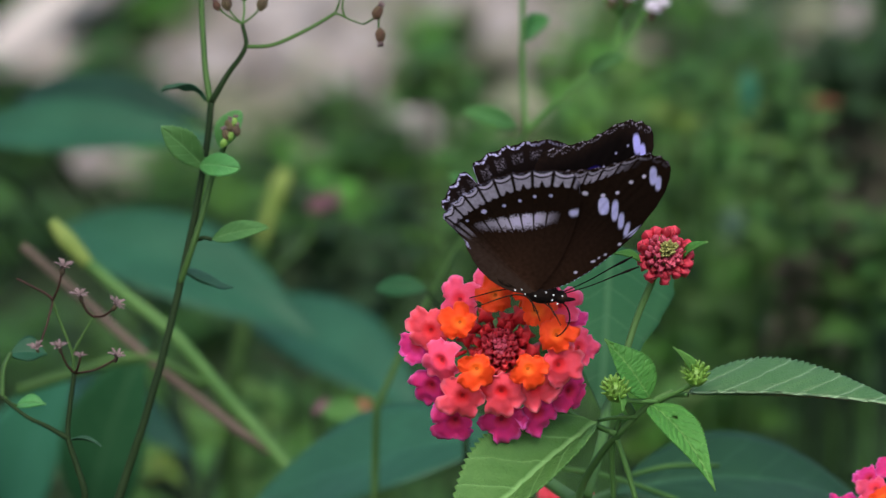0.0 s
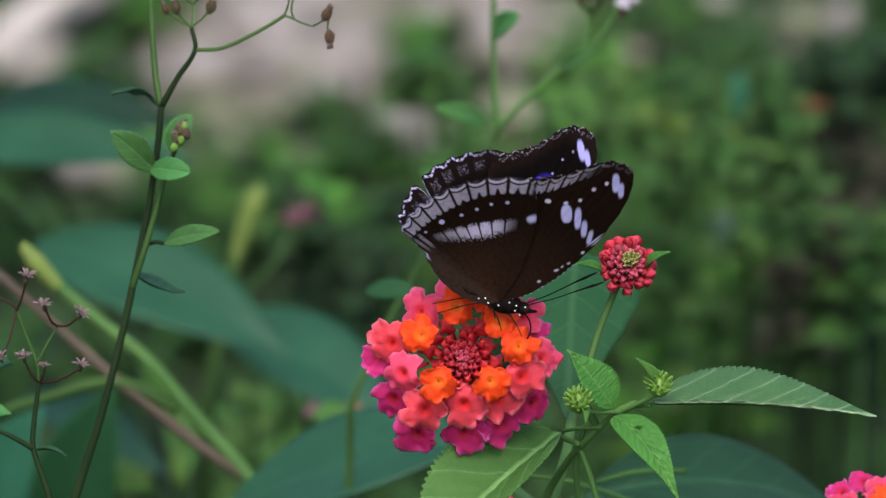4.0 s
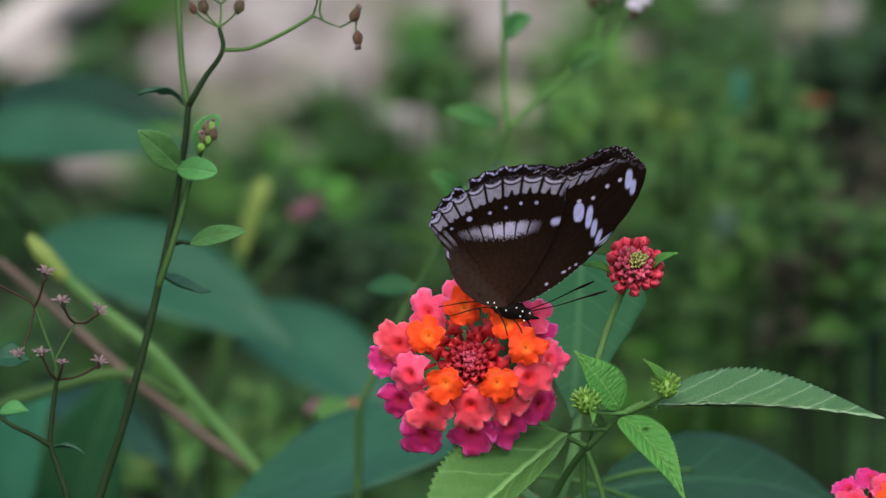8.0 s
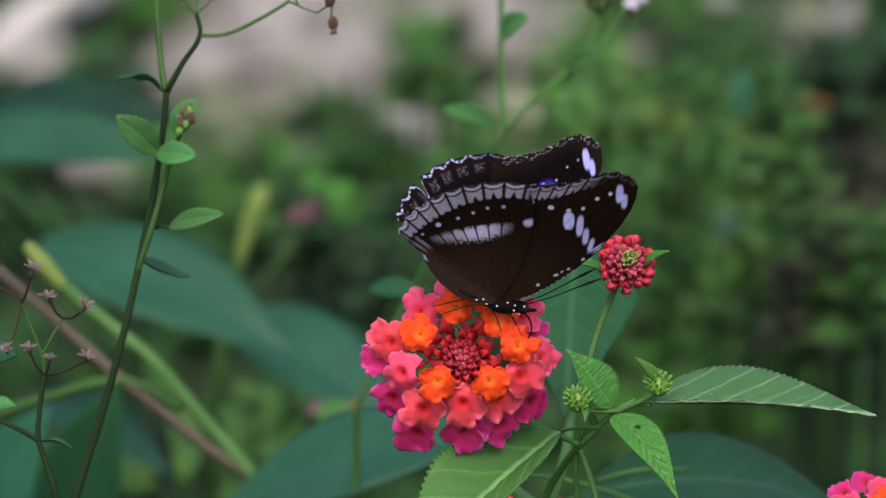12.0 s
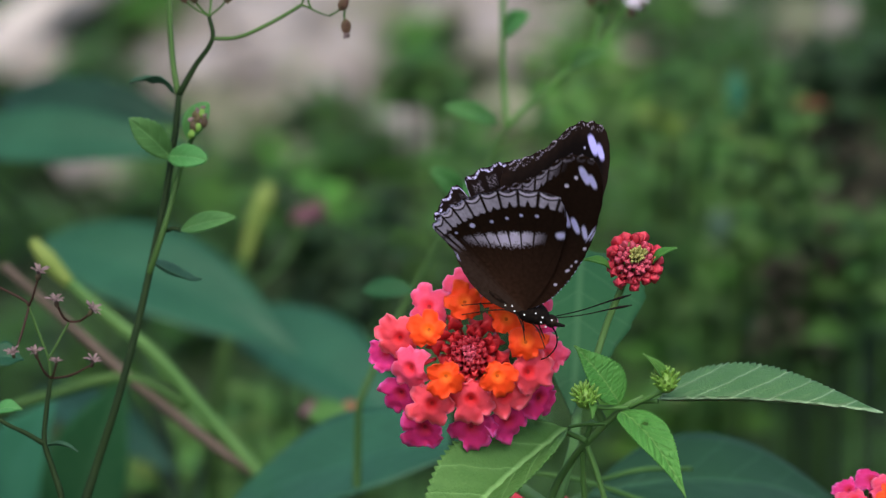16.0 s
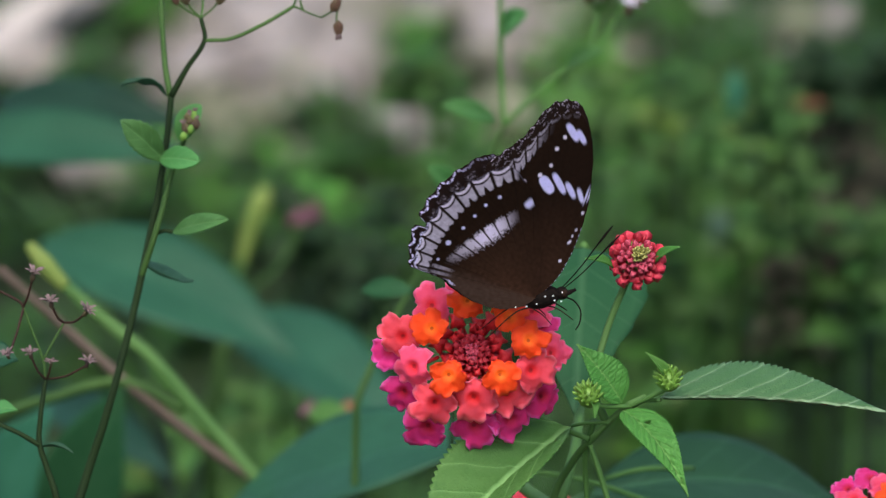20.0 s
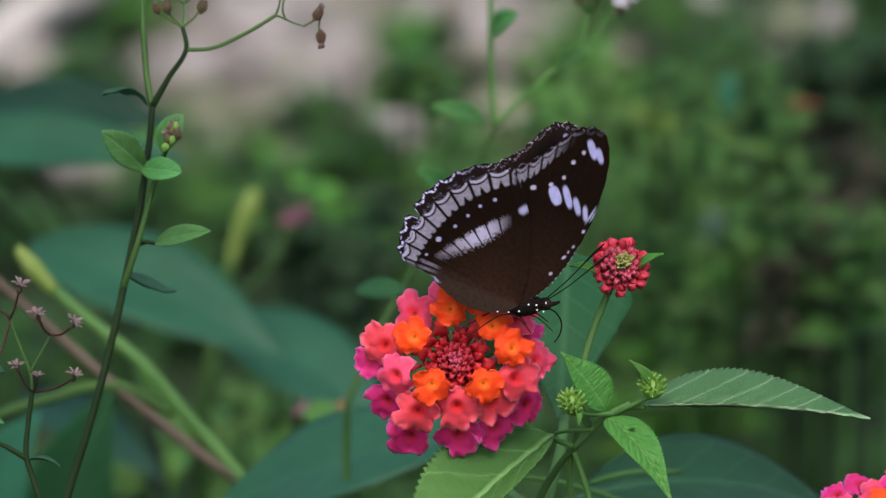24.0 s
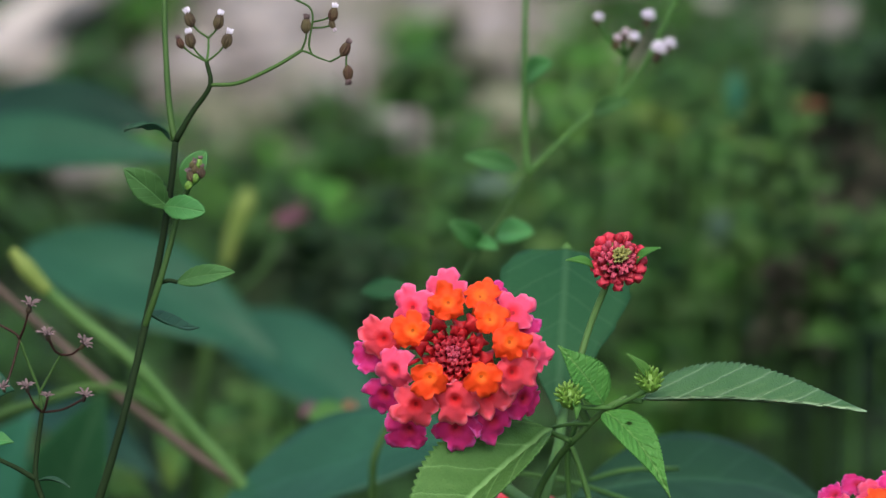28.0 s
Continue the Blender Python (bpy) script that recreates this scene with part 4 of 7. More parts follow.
# ---- broad-leaved plant behind ----
def broadleaf():
    d = 420
    base = root_under(spot(300, 1100, d))
    plant = thing("broadleaf_plant", base, "broad-leaved shrub with large blue-green leaves", "shrub")
    trunk = [spot(300, 960, d), spot(290, 1010, d).lerp(base, 0.3), base]
    stem("main_stem", trunk, [0.004, 0.005, 0.007], stem_green, plant)
    top = trunk[0]
    for b, t, w, dd, mat, face in (((40, 430), (505, 645), 205, 450, teal_leaf, TOWARD + UP), ((380, 560), (700, 780), 190, 460, teal_leaf, TOWARD * .8 + UP),
                                   ((-140, 262), (330, 285), 118, 470, teal_leaf, TOWARD + UP * .6), ((-40, 185), (315, 230), 110, 510, dark_leaf, TOWARD + UP * .6), ((90, 1010), (186, 690), 170, 330, mid_leaf, TOWARD + UP * .6), ((-60, 1000), (60, 730), 170, 360, jade_leaf, TOWARD + UP * .6),
                                   ((30, 700), (280, 850), 110, 470, dark_leaf, TOWARD + UP)):
        lb, lt = spot(*b, dd), spot(*t, dd - 30)
        leaf("leaf", lb, lt, face, wide(w, dd), mat, plant, peak=0.42, point=1.0, sag=0.06, fold=0.08)
        stem("petiole", [lb, lb.lerp(top, 0.45) + Vector((0.0, 0.09, -0.02)), top], [0.0007, 0.0009, 0.0014], stem_dark, plant)
    return plant


def fading_stalks():
    d = 210
    base = root_under(spot(520, 1050, d))
    plant = thing("fading_stalks", base, "green and brown stalks with yellowing tips, leaning", "weed")
    foot = spot(470, 920, d)
    stem("stalk", [spot(84, 515, d), spot(146, 568, d), spot(238, 642, d), spot(326, 742, d), spot(434, 866, d), foot, base], [0.00125, 0.00135, 0.00145, 0.00160, 0.00240], stem_lantana, plant)
    stem("yellow_tip", [spot(20, 442, d), spot(46, 474, d), spot(86, 518, d)], [0.00100, 0.00200, 0.00145], yellow_green, plant, "yellow fading stalk end")
    stem("stalk", [spot(-32, 486, d), spot(68, 574, d), spot(188, 680, d), spot(268, 745, d), spot(356, 812, d), spot(434, 866, d), foot], [0.00097, 0.00114, 0.00123], stem_brown, plant, "pinkish brown stalk")
    stem("stalk", [spot(-40, 748, d), spot(60, 715, d), spot(190, 685, d), spot(300, 735, d)], [0.0013, 0.0012], stem_green, plant)
    return plant


def yellow_bud_weed():
    d = 480
    base = root_under(spot(330, 1100, d))
    plant = thing("yellow_bud_weed", base, "weed with a long pale yellow bud and a dull pink flower", "weed")
    stem("main_stem", [spot(398, 470, d), spot(380, 560, d), spot(350, 760, d), spot(350, 760, d).lerp(base, .5), base], [0.0016, 0.0016, 0.0024, 0.003], stem_green, plant)
    stem("yellow_bud", [spot(400, 470, d), spot(412, 420, d), spot(432, 365, d), spot(442, 335, d)], [0.0012, 0.0019, 0.0027, 0.0014], yellow_green, plant, "long pale yellow-green bud")
    stem("branch", [spot(385, 540, d), spot(470, 470, d + 20), spot(505, 395, d + 30)], [0.0008, 0.0006], stem_green, plant)
    capitulum(plant, spot(507, 388, d + 30), UP * 0.4 + RIGHT, 0.0036, magenta_dull, magenta_dull, 0.8)
    return plant


BROAD = broadleaf()
STALKS = fading_stalks()
YELLOW = yellow_bud_weed()


# ---- undergrowth and litter on the ground further back ----
def herb(meshes, base, height, leaves, spread, label, group):
    plant = thing("herb", base, label, "herb", group)
    lean = Vector((random.uniform(-.15, .15), random.uniform(-.15, .15), 1))
    top = base + lean * height
    stem("main_stem", [base, base.lerp(top, .5) + Vector((random.uniform(-.01, .01), 0, 0)), top], [0.0018, 0.0014, 0.0008], stem_green, plant, sides=6)
    for i in range(leaves):
        f = 0.25 + 0.75 * (i + 0.5) / leaves
        p = base.lerp(top, f)
        a = 2.4 * i + random.random()
        o = Vector((math.cos(a), math.sin(a), random.uniform(-0.1, 0.7)))
        me = random.choice(meshes)
        m, _ = blade_pose(p, p + o, (0, 0, 1))
        s = spread * random.uniform(0.7, 1.2) * (1.15 - 0.5 * f)
        part("leaf", me, None, plant, "", m @ Matrix.Scale(s, 4))
    return plant


GREEN = [leaf_mesh("leaf", 0.045, 0.024, herb_leaf, nx=10, ny=4, sag=0.12, fold=0.1) for _ in range(4)]
LIME = [leaf_mesh("leaf", 0.045, 0.028, lime_leaf, nx=10, ny=4, sag=0.12, fold=0.1) for _ in range(3)]
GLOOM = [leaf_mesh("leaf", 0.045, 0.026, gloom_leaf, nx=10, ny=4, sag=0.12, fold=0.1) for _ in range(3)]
FRESH = [leaf_mesh("leaf", 0.045, 0.026, fresh_leaf, nx=10, ny=4, sag=0.12, fold=0.1) for _ in range(3)]
RUSTY = [leaf_mesh("leaf", 0.045, 0.022, brown_leaf, nx=10, ny=4, sag=0.2, fold=0.2, wave=0.15) for _ in range(3)]
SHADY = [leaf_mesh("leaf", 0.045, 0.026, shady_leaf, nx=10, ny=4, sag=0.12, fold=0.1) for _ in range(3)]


def ground_spot(x, y):
    """The spot of ground behind a place of the drawing grid."""
    p0, p1 = spot(x, y, 0), spot(x, y, 1000)
    way = p1 - p0
    p = p0 + way * (-p0.z / way.z)
    return Vector((p.x, p.y, ground_height(p.x, p.y)))


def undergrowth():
    """Herbs over the ground: ones with shade in their leaf colour everywhere, brighter-coloured ones for lit patches,
    few on the open soil.
    """
    rng = random.Random(5)
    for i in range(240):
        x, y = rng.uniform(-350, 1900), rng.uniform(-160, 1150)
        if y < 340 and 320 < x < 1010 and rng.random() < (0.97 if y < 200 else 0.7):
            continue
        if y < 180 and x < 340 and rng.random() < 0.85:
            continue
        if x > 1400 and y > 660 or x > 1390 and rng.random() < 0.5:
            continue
        herb(SHADY, ground_spot(x, y), rng.uniform(0.012, 0.035), rng.randint(6, 9), rng.uniform(0.45, 0.8), "low herb with shade put into its dark green leaf colour", "shaded herbs")
    # dark-coloured herbs paint the deep shade of the lower right
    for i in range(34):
        herb(GLOOM, ground_spot(rng.uniform(1390, 1700), rng.uniform(640, 1000)), rng.uniform(0.012, 0.035), rng.randint(6, 9), rng.uniform(0.5, 0.9), "low herb with deep shade put into its leaf colour", "deep green herbs")
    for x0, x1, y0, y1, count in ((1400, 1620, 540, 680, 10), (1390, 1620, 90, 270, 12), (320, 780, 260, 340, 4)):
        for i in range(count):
            herb(SHADY, ground_spot(rng.uniform(x0, x1), rng.uniform(y0, y1)), rng.uniform(0.012, 0.025), rng.randint(5, 8), rng.uniform(0.4, 0.7), "low herb with shade put into its dark green leaf colour", "shaded herbs")
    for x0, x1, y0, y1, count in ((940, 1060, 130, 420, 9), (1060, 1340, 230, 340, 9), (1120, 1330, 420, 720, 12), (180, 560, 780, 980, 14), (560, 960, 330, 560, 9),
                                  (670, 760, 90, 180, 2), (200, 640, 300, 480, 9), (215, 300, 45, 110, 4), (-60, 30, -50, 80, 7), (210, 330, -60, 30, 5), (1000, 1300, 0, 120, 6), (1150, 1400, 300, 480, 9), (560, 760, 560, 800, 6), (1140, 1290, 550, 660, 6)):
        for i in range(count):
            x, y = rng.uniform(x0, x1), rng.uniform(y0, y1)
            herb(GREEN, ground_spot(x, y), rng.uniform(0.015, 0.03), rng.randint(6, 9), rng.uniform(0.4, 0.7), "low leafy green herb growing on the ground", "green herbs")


undergrowth()


def tall_herb(x, top, low, d, meshes, pairs, size, label, group):
    """An upright weed behind the shrub: one thin stem from the soil, opposite leaves between two heights of the grid."""
    head, foot = spot(x, top, d), spot(x, low, d)
    base = root_under(head)
    plant = thing("weed", base, label, "weed", group)
    bend = Vector((random.uniform(-.006, .006), random.uniform(-.006, .006), 0))
    line = [base, base.lerp(head, .5) + bend, Vector((head.x, head.y, foot.z)) + bend * 0.5, head]
    stem("main_stem", line, [0.0008, 0.0006, 0.0005, 0.0003], random.choice((stem_green, stem_soft, stem_dark)), plant, sides=6)
    turn = random.uniform(0, 6.28)
    for i in range(pairs):
        f = (i + random.random() * 0.6) / pairs
        p = Vector((head.x, head.y, foot.z)).lerp(head, f) + bend * 0.5 * (1 - f)
        for k in (0, 1):
            a = turn + 1.9 * i + math.pi * k + random.uniform(-.5, .5)
            o = Vector((math.cos(a), math.sin(a), random.uniform(-0.5, 0.5)))
            m, _ = blade_pose(p, p + o, (0.0, -0.5, 1.0))
            part("leaf", random.choice(meshes), None, plant, "", m @ Matrix.Scale(size * random.uniform(0.7, 1.25) * (1.15 - 0.45 * f), 4))
    return plant


def tall_herbs():
    rng = random.Random(21)
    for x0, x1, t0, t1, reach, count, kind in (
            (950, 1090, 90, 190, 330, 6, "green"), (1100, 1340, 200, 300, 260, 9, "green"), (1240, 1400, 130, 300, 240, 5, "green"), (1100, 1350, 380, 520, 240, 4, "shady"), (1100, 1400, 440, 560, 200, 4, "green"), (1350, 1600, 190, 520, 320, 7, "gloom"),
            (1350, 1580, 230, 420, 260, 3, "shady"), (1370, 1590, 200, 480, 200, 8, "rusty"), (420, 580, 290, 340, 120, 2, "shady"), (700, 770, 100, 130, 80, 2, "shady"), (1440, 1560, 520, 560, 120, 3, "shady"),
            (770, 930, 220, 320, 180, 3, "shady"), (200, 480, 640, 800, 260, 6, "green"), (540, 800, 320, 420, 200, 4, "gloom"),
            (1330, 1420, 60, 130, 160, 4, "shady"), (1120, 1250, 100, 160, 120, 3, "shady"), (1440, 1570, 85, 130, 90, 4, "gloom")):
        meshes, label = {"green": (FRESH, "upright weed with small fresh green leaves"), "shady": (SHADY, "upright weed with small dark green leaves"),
                         "gloom": (GLOOM, "upright weed with deep shade put into its leaf colour"),
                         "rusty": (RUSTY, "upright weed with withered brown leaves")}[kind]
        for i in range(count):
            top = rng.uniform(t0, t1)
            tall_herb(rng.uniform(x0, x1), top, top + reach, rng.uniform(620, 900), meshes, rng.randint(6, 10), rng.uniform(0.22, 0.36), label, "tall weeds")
    for x, y, meshes, pairs, size, reach, label in (
            (1474, 378, LIME, 2, .16, 50, "thin weed with a lime green leaf tuft"), (1180, 195, LIME, 3, .24, 40, "thin weed with a lime green leaf tuft"),
            (1248, 195, LIME, 3, .24, 46, "thin weed with a lime green leaf tuft"), (1308, 190, LIME, 4, .25, 50, "thin weed with a lime green leaf tuft"),
            (1060, 92, GREEN, 3, .24, 40, "thin weed with a bright green leaf tuft"), (1182, 575, GREEN, 4, .28, 90, "thin weed with a bright green leaf tuft"),
            (1246, 690, GREEN, 4, .26, 60, "thin weed with a bright green leaf tuft"), (1046, 215, SHADY, 4, .30, 90, "thin weed with a dark green leaf tuft"),
            (544, 330, GREEN, 2, .22, 40, "thin weed with a bright green leaf tuft"),
            (1385, 240, GREEN, 3, .2, 40, "thin weed with a bright green leaf tuft"), (285, 800, LIME, 3, .22, 50, "thin weed with a lime green leaf tuft"),
            (1300, 420, GREEN, 4, .26, 90, "thin weed with a bright green leaf tuft"), (1000, 160, GREEN, 3, .24, 60, "thin weed with a bright green leaf tuft"),
            (1110, 690, GREEN, 4, .28, 90, "thin weed with a bright green leaf tuft"), (1215, 730, GREEN, 3, .26, 60, "thin weed with a bright green leaf tuft"),
            (1275, 715, GREEN, 4, .32, 60, "thin weed with a bright green leaf tuft"), (1180, 745, GREEN, 3, .30, 60, "thin weed with a bright green leaf tuft")):
        tall_herb(x, y, y + reach, 720, meshes, pairs, size * 1.1, label, "leaf tufts")
    # the dull discs are added to stand in for out-of-focus highlights
    for x, y, w, h, mat, label in ((1512, 432, 40, 56, mint_leaf, "single pale mint leaf on a thin stalk"), (1425, 432, 34, 40, dull_leaf, "small dull disc on a thin stalk, added for a blurred bright spot"),
                                   (1390, 506, 34, 38, dull_leaf, "small dull disc on a thin stalk, added for a blurred bright spot"), (1452, 500, 40, 34, brown_leaf, "small brown withered leaf on a thin stalk"),
                                   (1272, 400, 44, 60, mint_leaf, "single pale mint leaf on a thin stalk"), (868, 328, 90, 44, mint_leaf, "single pale mint leaf on a thin stalk"), 
                                   (1300, 168, 32, 86, jade_leaf, "upright blue-green blade on a thin stalk"), (1458, 622, 26, 34, dull_leaf, "small dull disc on a thin stalk, added for a blurred bright spot"),
                                   (1432, 187, 62, 16, red_blade, "dry reddish blade on a thin stalk"), (1440, 240, 30, 40, brown_leaf, "small brown withered leaf on a thin stalk"),
                                   (684, 516, 92, 40, mid_leaf, "round green leaf on a thin stalk"), (580, 734, 74, 44, fresh_leaf, "small round green leaf on a thin stalk"), (547, 728, 32, 30, magenta_dull, "small faded pink flower on a thin stalk"),
                                   (616, 726, 32, 30, rust_bract, "small faded orange flower on a thin stalk")):
        d = 640 if x > 900 or y < 400 else 150 if y < 600 else 300 if x == 580 else 330
        a, b = (spot(x, y + h / 2, d), spot(x, y - h / 2, d - 4)) if h > w else (spot(x - w / 2, y, d), spot(x + w / 2, y, d - 4))
        plant = thing("stalk_weed", root_under(a), label, "weed", "single stalks")
        leaf("leaf", a, b, TOWARD + UP * 0.5, wide(min(w, h), d), mat, plant, nx=12, ny=4, peak=0.5, point=0.7, sag=0.06)
        foot = root_under(a)
        if d == 150:
            a = spot(x + w / 2, y, d)
            foot = root_under(spot(800, 640, d))
            line = [a, spot(760, 560, d), spot(795, 640, d), spot(800, 800, d), foot]
        else:
            line = [a, a.lerp(foot, 0.4) + Vector((0.004, 0.006, 0)), foot]
        stem("stalk", line, [0.0004, 0.0005, 0.0008], stem_dark, plant, sides=6)


tall_herbs()


def dead_stalks():
    """Dark dry stalks standing among the herbs."""
    rng = random.Random(3)
    for x, y, h, lean in ((1440, 420, .052, -.95), (1345, 330, .05, -.35), (1460, 520, .09, .1), (1405, 440, .06, .15), (1500, 360, .05, -.1), (1170, 560, .08, .05), (1235, 520, .07, 0), (1330, 520, .06, -.1), (760, 360, .06, .05),
                          (640, 330, .05, -.1), (1530, 600, .08, .1), (1420, 700, .07, -.1)):
        base = ground_spot(x, y)
        plant = thing("dry_stalk", base, "thin dark dead stalk standing among the herbs", "stalk", "dead stalks")
        top = base + Vector((lean * h, 0.01, h))
        stem("stalk", [base, base.lerp(top, .5) + Vector((rng.uniform(-.004, .004), 0, 0)), top], [0.0026, 0.0022, 0.0016], stem_dead, plant, sides=6)


dead_stalks()


def grass_stalks():
    """Thin upright grass stalks rising out of the herbs."""
    rng = random.Random(12)
    for i in range(22):
        base = ground_spot(rng.uniform(980, 1580), rng.uniform(240, 620))
        h = rng.uniform(0.05, 0.11)
        plant = thing("grass_stalk", base, "thin upright green grass stalk among the herbs", "grass", "grass stalks")
        top = base + Vector((rng.uniform(-.012, .012), rng.uniform(0, .02), h))
        stem("stalk", [base, base.lerp(top, .5) + Vector((rng.uniform(-.003, .003), 0, 0)), top], [0.0019, 0.0015, 0.0008], rng.choice((stem_green, stem_soft, stem_dead)), plant, sides=6)


grass_stalks()


def litter():
    """Pale dry leaves and stones lying on the open soil behind the herbs."""
    rng = random.Random(9)
    shapes = [leaf_mesh("dry_leaf", 0.055, 0.034, dead_leaf, nx=12, ny=6, sag=0.16, fold=-0.2, wave=0.3, peak=0.5, point=0.9) for _ in range(5)]
    for x0, x1, y0, y1, count in ((330, 560, -30, 200, 20), (560, 760, -30, 130, 10), (795, 920, 0, 115, 9), (950, 1050, 0, 95, 6), (0, 40, 125, 180, 3), (190, 265, 120, 170, 4), (655, 730, 270, 310, 5),
                                  (140, 165, 305, 335, 2), (1240, 1265, 20, 60, 1), (330, 1000, -160, -30, 12)):
        for k in range(count):
            x, y, s = rng.uniform(x0, x1), rng.uniform(y0, y1), rng.uniform(.7, 1.0)
            p = ground_spot(x, y)
            ob = new("dry_leaf", rng.choice(shapes))
            ob.matrix_basis = pose(p.x, p.y, p.z + 0.006, rng.uniform(-15, 25), rng.uniform(-15, 10), rng.uniform(0, 360)) @ Matrix.Scale(s, 4)
            tagged(ob, "pale pinkish dry leaf lying on the soil", "dry leaf", "dry leaves on the ground")
    for shape_mat, label, x0, x1, y0, y1, count in ((dull_leaf, "dull grey-brown dry leaf lying on the soil", 300, 1000, -80, 330, 84), (dull_leaf, "dull grey-brown dry leaf lying on the soil", 1000, 1600, -80, 120, 4),
                                                    (brown_leaf, "dark brown rotting leaf lying on the soil", 1380, 1620, 100, 620, 14), (brown_leaf, "dark brown rotting leaf lying on the soil", 560, 1000, 250, 620, 14)):
        kinds = [leaf_mesh("dry_leaf", 0.05, 0.03, shape_mat, nx=12, ny=6, sag=0.16, fold=-0.2, wave=0.3, peak=0.5, point=0.9) for _ in range(3)]
        for i in range(count):
            p = ground_spot(rng.uniform(x0, x1), rng.uniform(y0, y1))
            ob = new("dry_leaf", rng.choice(kinds))
            ob.matrix_basis = pose(p.x, p.y, p.z + 0.003, rng.uniform(-15, 20), rng.uniform(-15, 10), rng.uniform(0, 360)) @ Matrix.Scale(rng.uniform(.5, .95), 4)
            tagged(ob, label, "dry leaf", "dry leaves on the ground")
    for x, y, s in ((440, 40, .010), (590, 130, .009), (860, 90, .011), (760, 30, .008), (690, 265, .009), (330, 140, .008), (970, 60, .007),
                    (1492, 45, .011), (480, 95, .019), (490, 160, .012), (868, 62, .012), (350, 170, .013), (705, 292, .014), (1022, 60, .011), (430, 60, .012), (530, 60, .012),
                    (820, 20, .010), (590, 130, .011), (20, 150, .011), (560, 20, .012), (760, 20, .010), (640, 150, .009), (395, 15, .012), (600, 205, .010), (655, 245, .011), (545, 235, .010), (520, 130, .011), (620, 100, .010), (1262, 15, .011), (1310, 45, .009), (1225, -10, .010), (130, 325, .009), (900, 60, .009)):
        p = ground_spot(x, y)
        me = bpy.data.meshes.new("stone")
        bm = blob(bmesh.new(), (0, 0, 0), (s * 1.0, s * 0.9, s * 1.1), rings=8, sides=12, lump=0.5)
        bm.to_mesh(me)
        bm.free()
        for q in me.polygons:
            q.use_smooth = True
        me.materials.append(pale_stone)
        ob = new("stone", me)
        ob.matrix_basis = pose(p.x, p.y, p.z + s * 0.6, 0, 0, rng.uniform(0, 360))
        tagged(ob, "pale rounded stone lying on the soil", "stone", "stones on the ground")
    # bleached branch
    a, b = ground_spot(-60, 190), ground_spot(330, -90)
    wood = thing("dead_branch", a.lerp(b, .5), "bleached dead branch lying on the soil", "branch")
    part("limb", tube(bmesh.new(), [a + Vector((0, 0, .015)), a.lerp(b, .3) + Vector((0, 0, .022)), a.lerp(b, .7) + Vector((0.01, 0, .02)), b + Vector((0, 0, .015))], [0.0115, 0.012, 0.010], 10, 8, 0.12), pale_wood, wood)
    for f, w in ((.25, (.03, .02, .02)), (.6, (-.03, .03, .012)), (.8, (.025, -.01, .02))):
        p = a.lerp(b, f) + Vector((0, 0, .022))
        part("twig_stub", tube(bmesh.new(), [p, p + Vector(w) * 0.5, p + Vector(w)], [0.006, 0.004, 0.002], 8, 4, 0.15), pale_wood, wood)


litter()


# ---- butterfly ----
def lerp_table(table, x):
    for (x0, y0), (x1, y1) in zip(table, table[1:]):
        if x <= x1:
            f = max(0.0, (x - x0) / (x1 - x0))
            f = f * f * (3 - 2 * f) * 0.35 + f * 0.65
            return y0 + (y1 - y0) * f
    return table[-1][1]


BROWN, BLACK, PALE, WHITE, LILAC, BLUE = (np.array(c) for c in
    ((0.0140, 0.0074, 0.0050), (0.0042, 0.0030, 0.0032), (0.50, 0.455, 0.60), (0.62, 0.60, 0.97), (0.46, 0.44, 0.96), (0.05, 0.03, 0.55)))
# wing outlines: degrees round the hinge (0 is forward) and reach in mm
FORE = ((33, 1.0), (38, 4.0), (45, 6.8), (51, 10.0), (54, 12.0), (58, 15.0), (61.5, 18.0), (65.5, 21.5), (68.7, 25.0), (71.7, 27.9), (74.3, 29.9), (76.5, 31.2), (78.5, 31.8), (81, 31.7), (84.3, 31.2),
        (87, 30.0), (89, 28.7), (91.5, 27.0), (94.5, 25.6), (98, 24.6), (102, 23.8), (106, 23.2), (111, 22.3), (114, 20.5), (118, 12.0), (122, 1.0))
HIND = ((79, 1.0), (86, 8.0), (91, 13.0), (94.5, 17.0), (97.5, 20.2), (100.5, 22.3), (103.5, 23.4), (107, 23.8), (115.8, 23.6), (124, 23.4), (132, 23.25), (139.3, 22.9), (146.5, 22.5), (153.3, 22.0),
        (160, 21.3), (164.5, 20.6), (166.3, 17.0), (167.8, 15.0), (171, 14.0), (176, 12.2), (183, 10.2), (190, 8.2), (198, 6.2), (206, 4.2), (214, 2.4), (222, 1.0))
# middles of the cells between the veins along the margin, in degrees, the reach of the pale swags there and of the inner end of the pale blocks
HIND_CELLS = (90.0, 98.5, 107.0, 115.8, 124.0, 132.0, 139.3, 146.5, 153.3, 160.0, 166.5)
HIND_SWAG = (23.3, 23.3, 23.15, 22.95, 22.7, 22.55, 22.15, 21.75, 21.3, 20.75, 20.2)
HIND_LOW = (20.9, 20.8, 20.6, 20.3, 19.95, 19.5, 19.05, 18.75, 18.55, 18.4, 18.3)
FORE_CELLS = (74.0, 78.2, 81.4, 84.6, 88.2, 92.2, 97.0, 102.0, 107.0)
FORE_SWAG = (31.2, 31.2, 30.9, 30.3, 28.4, 26.1, 24.1, 23.0, 22.3)
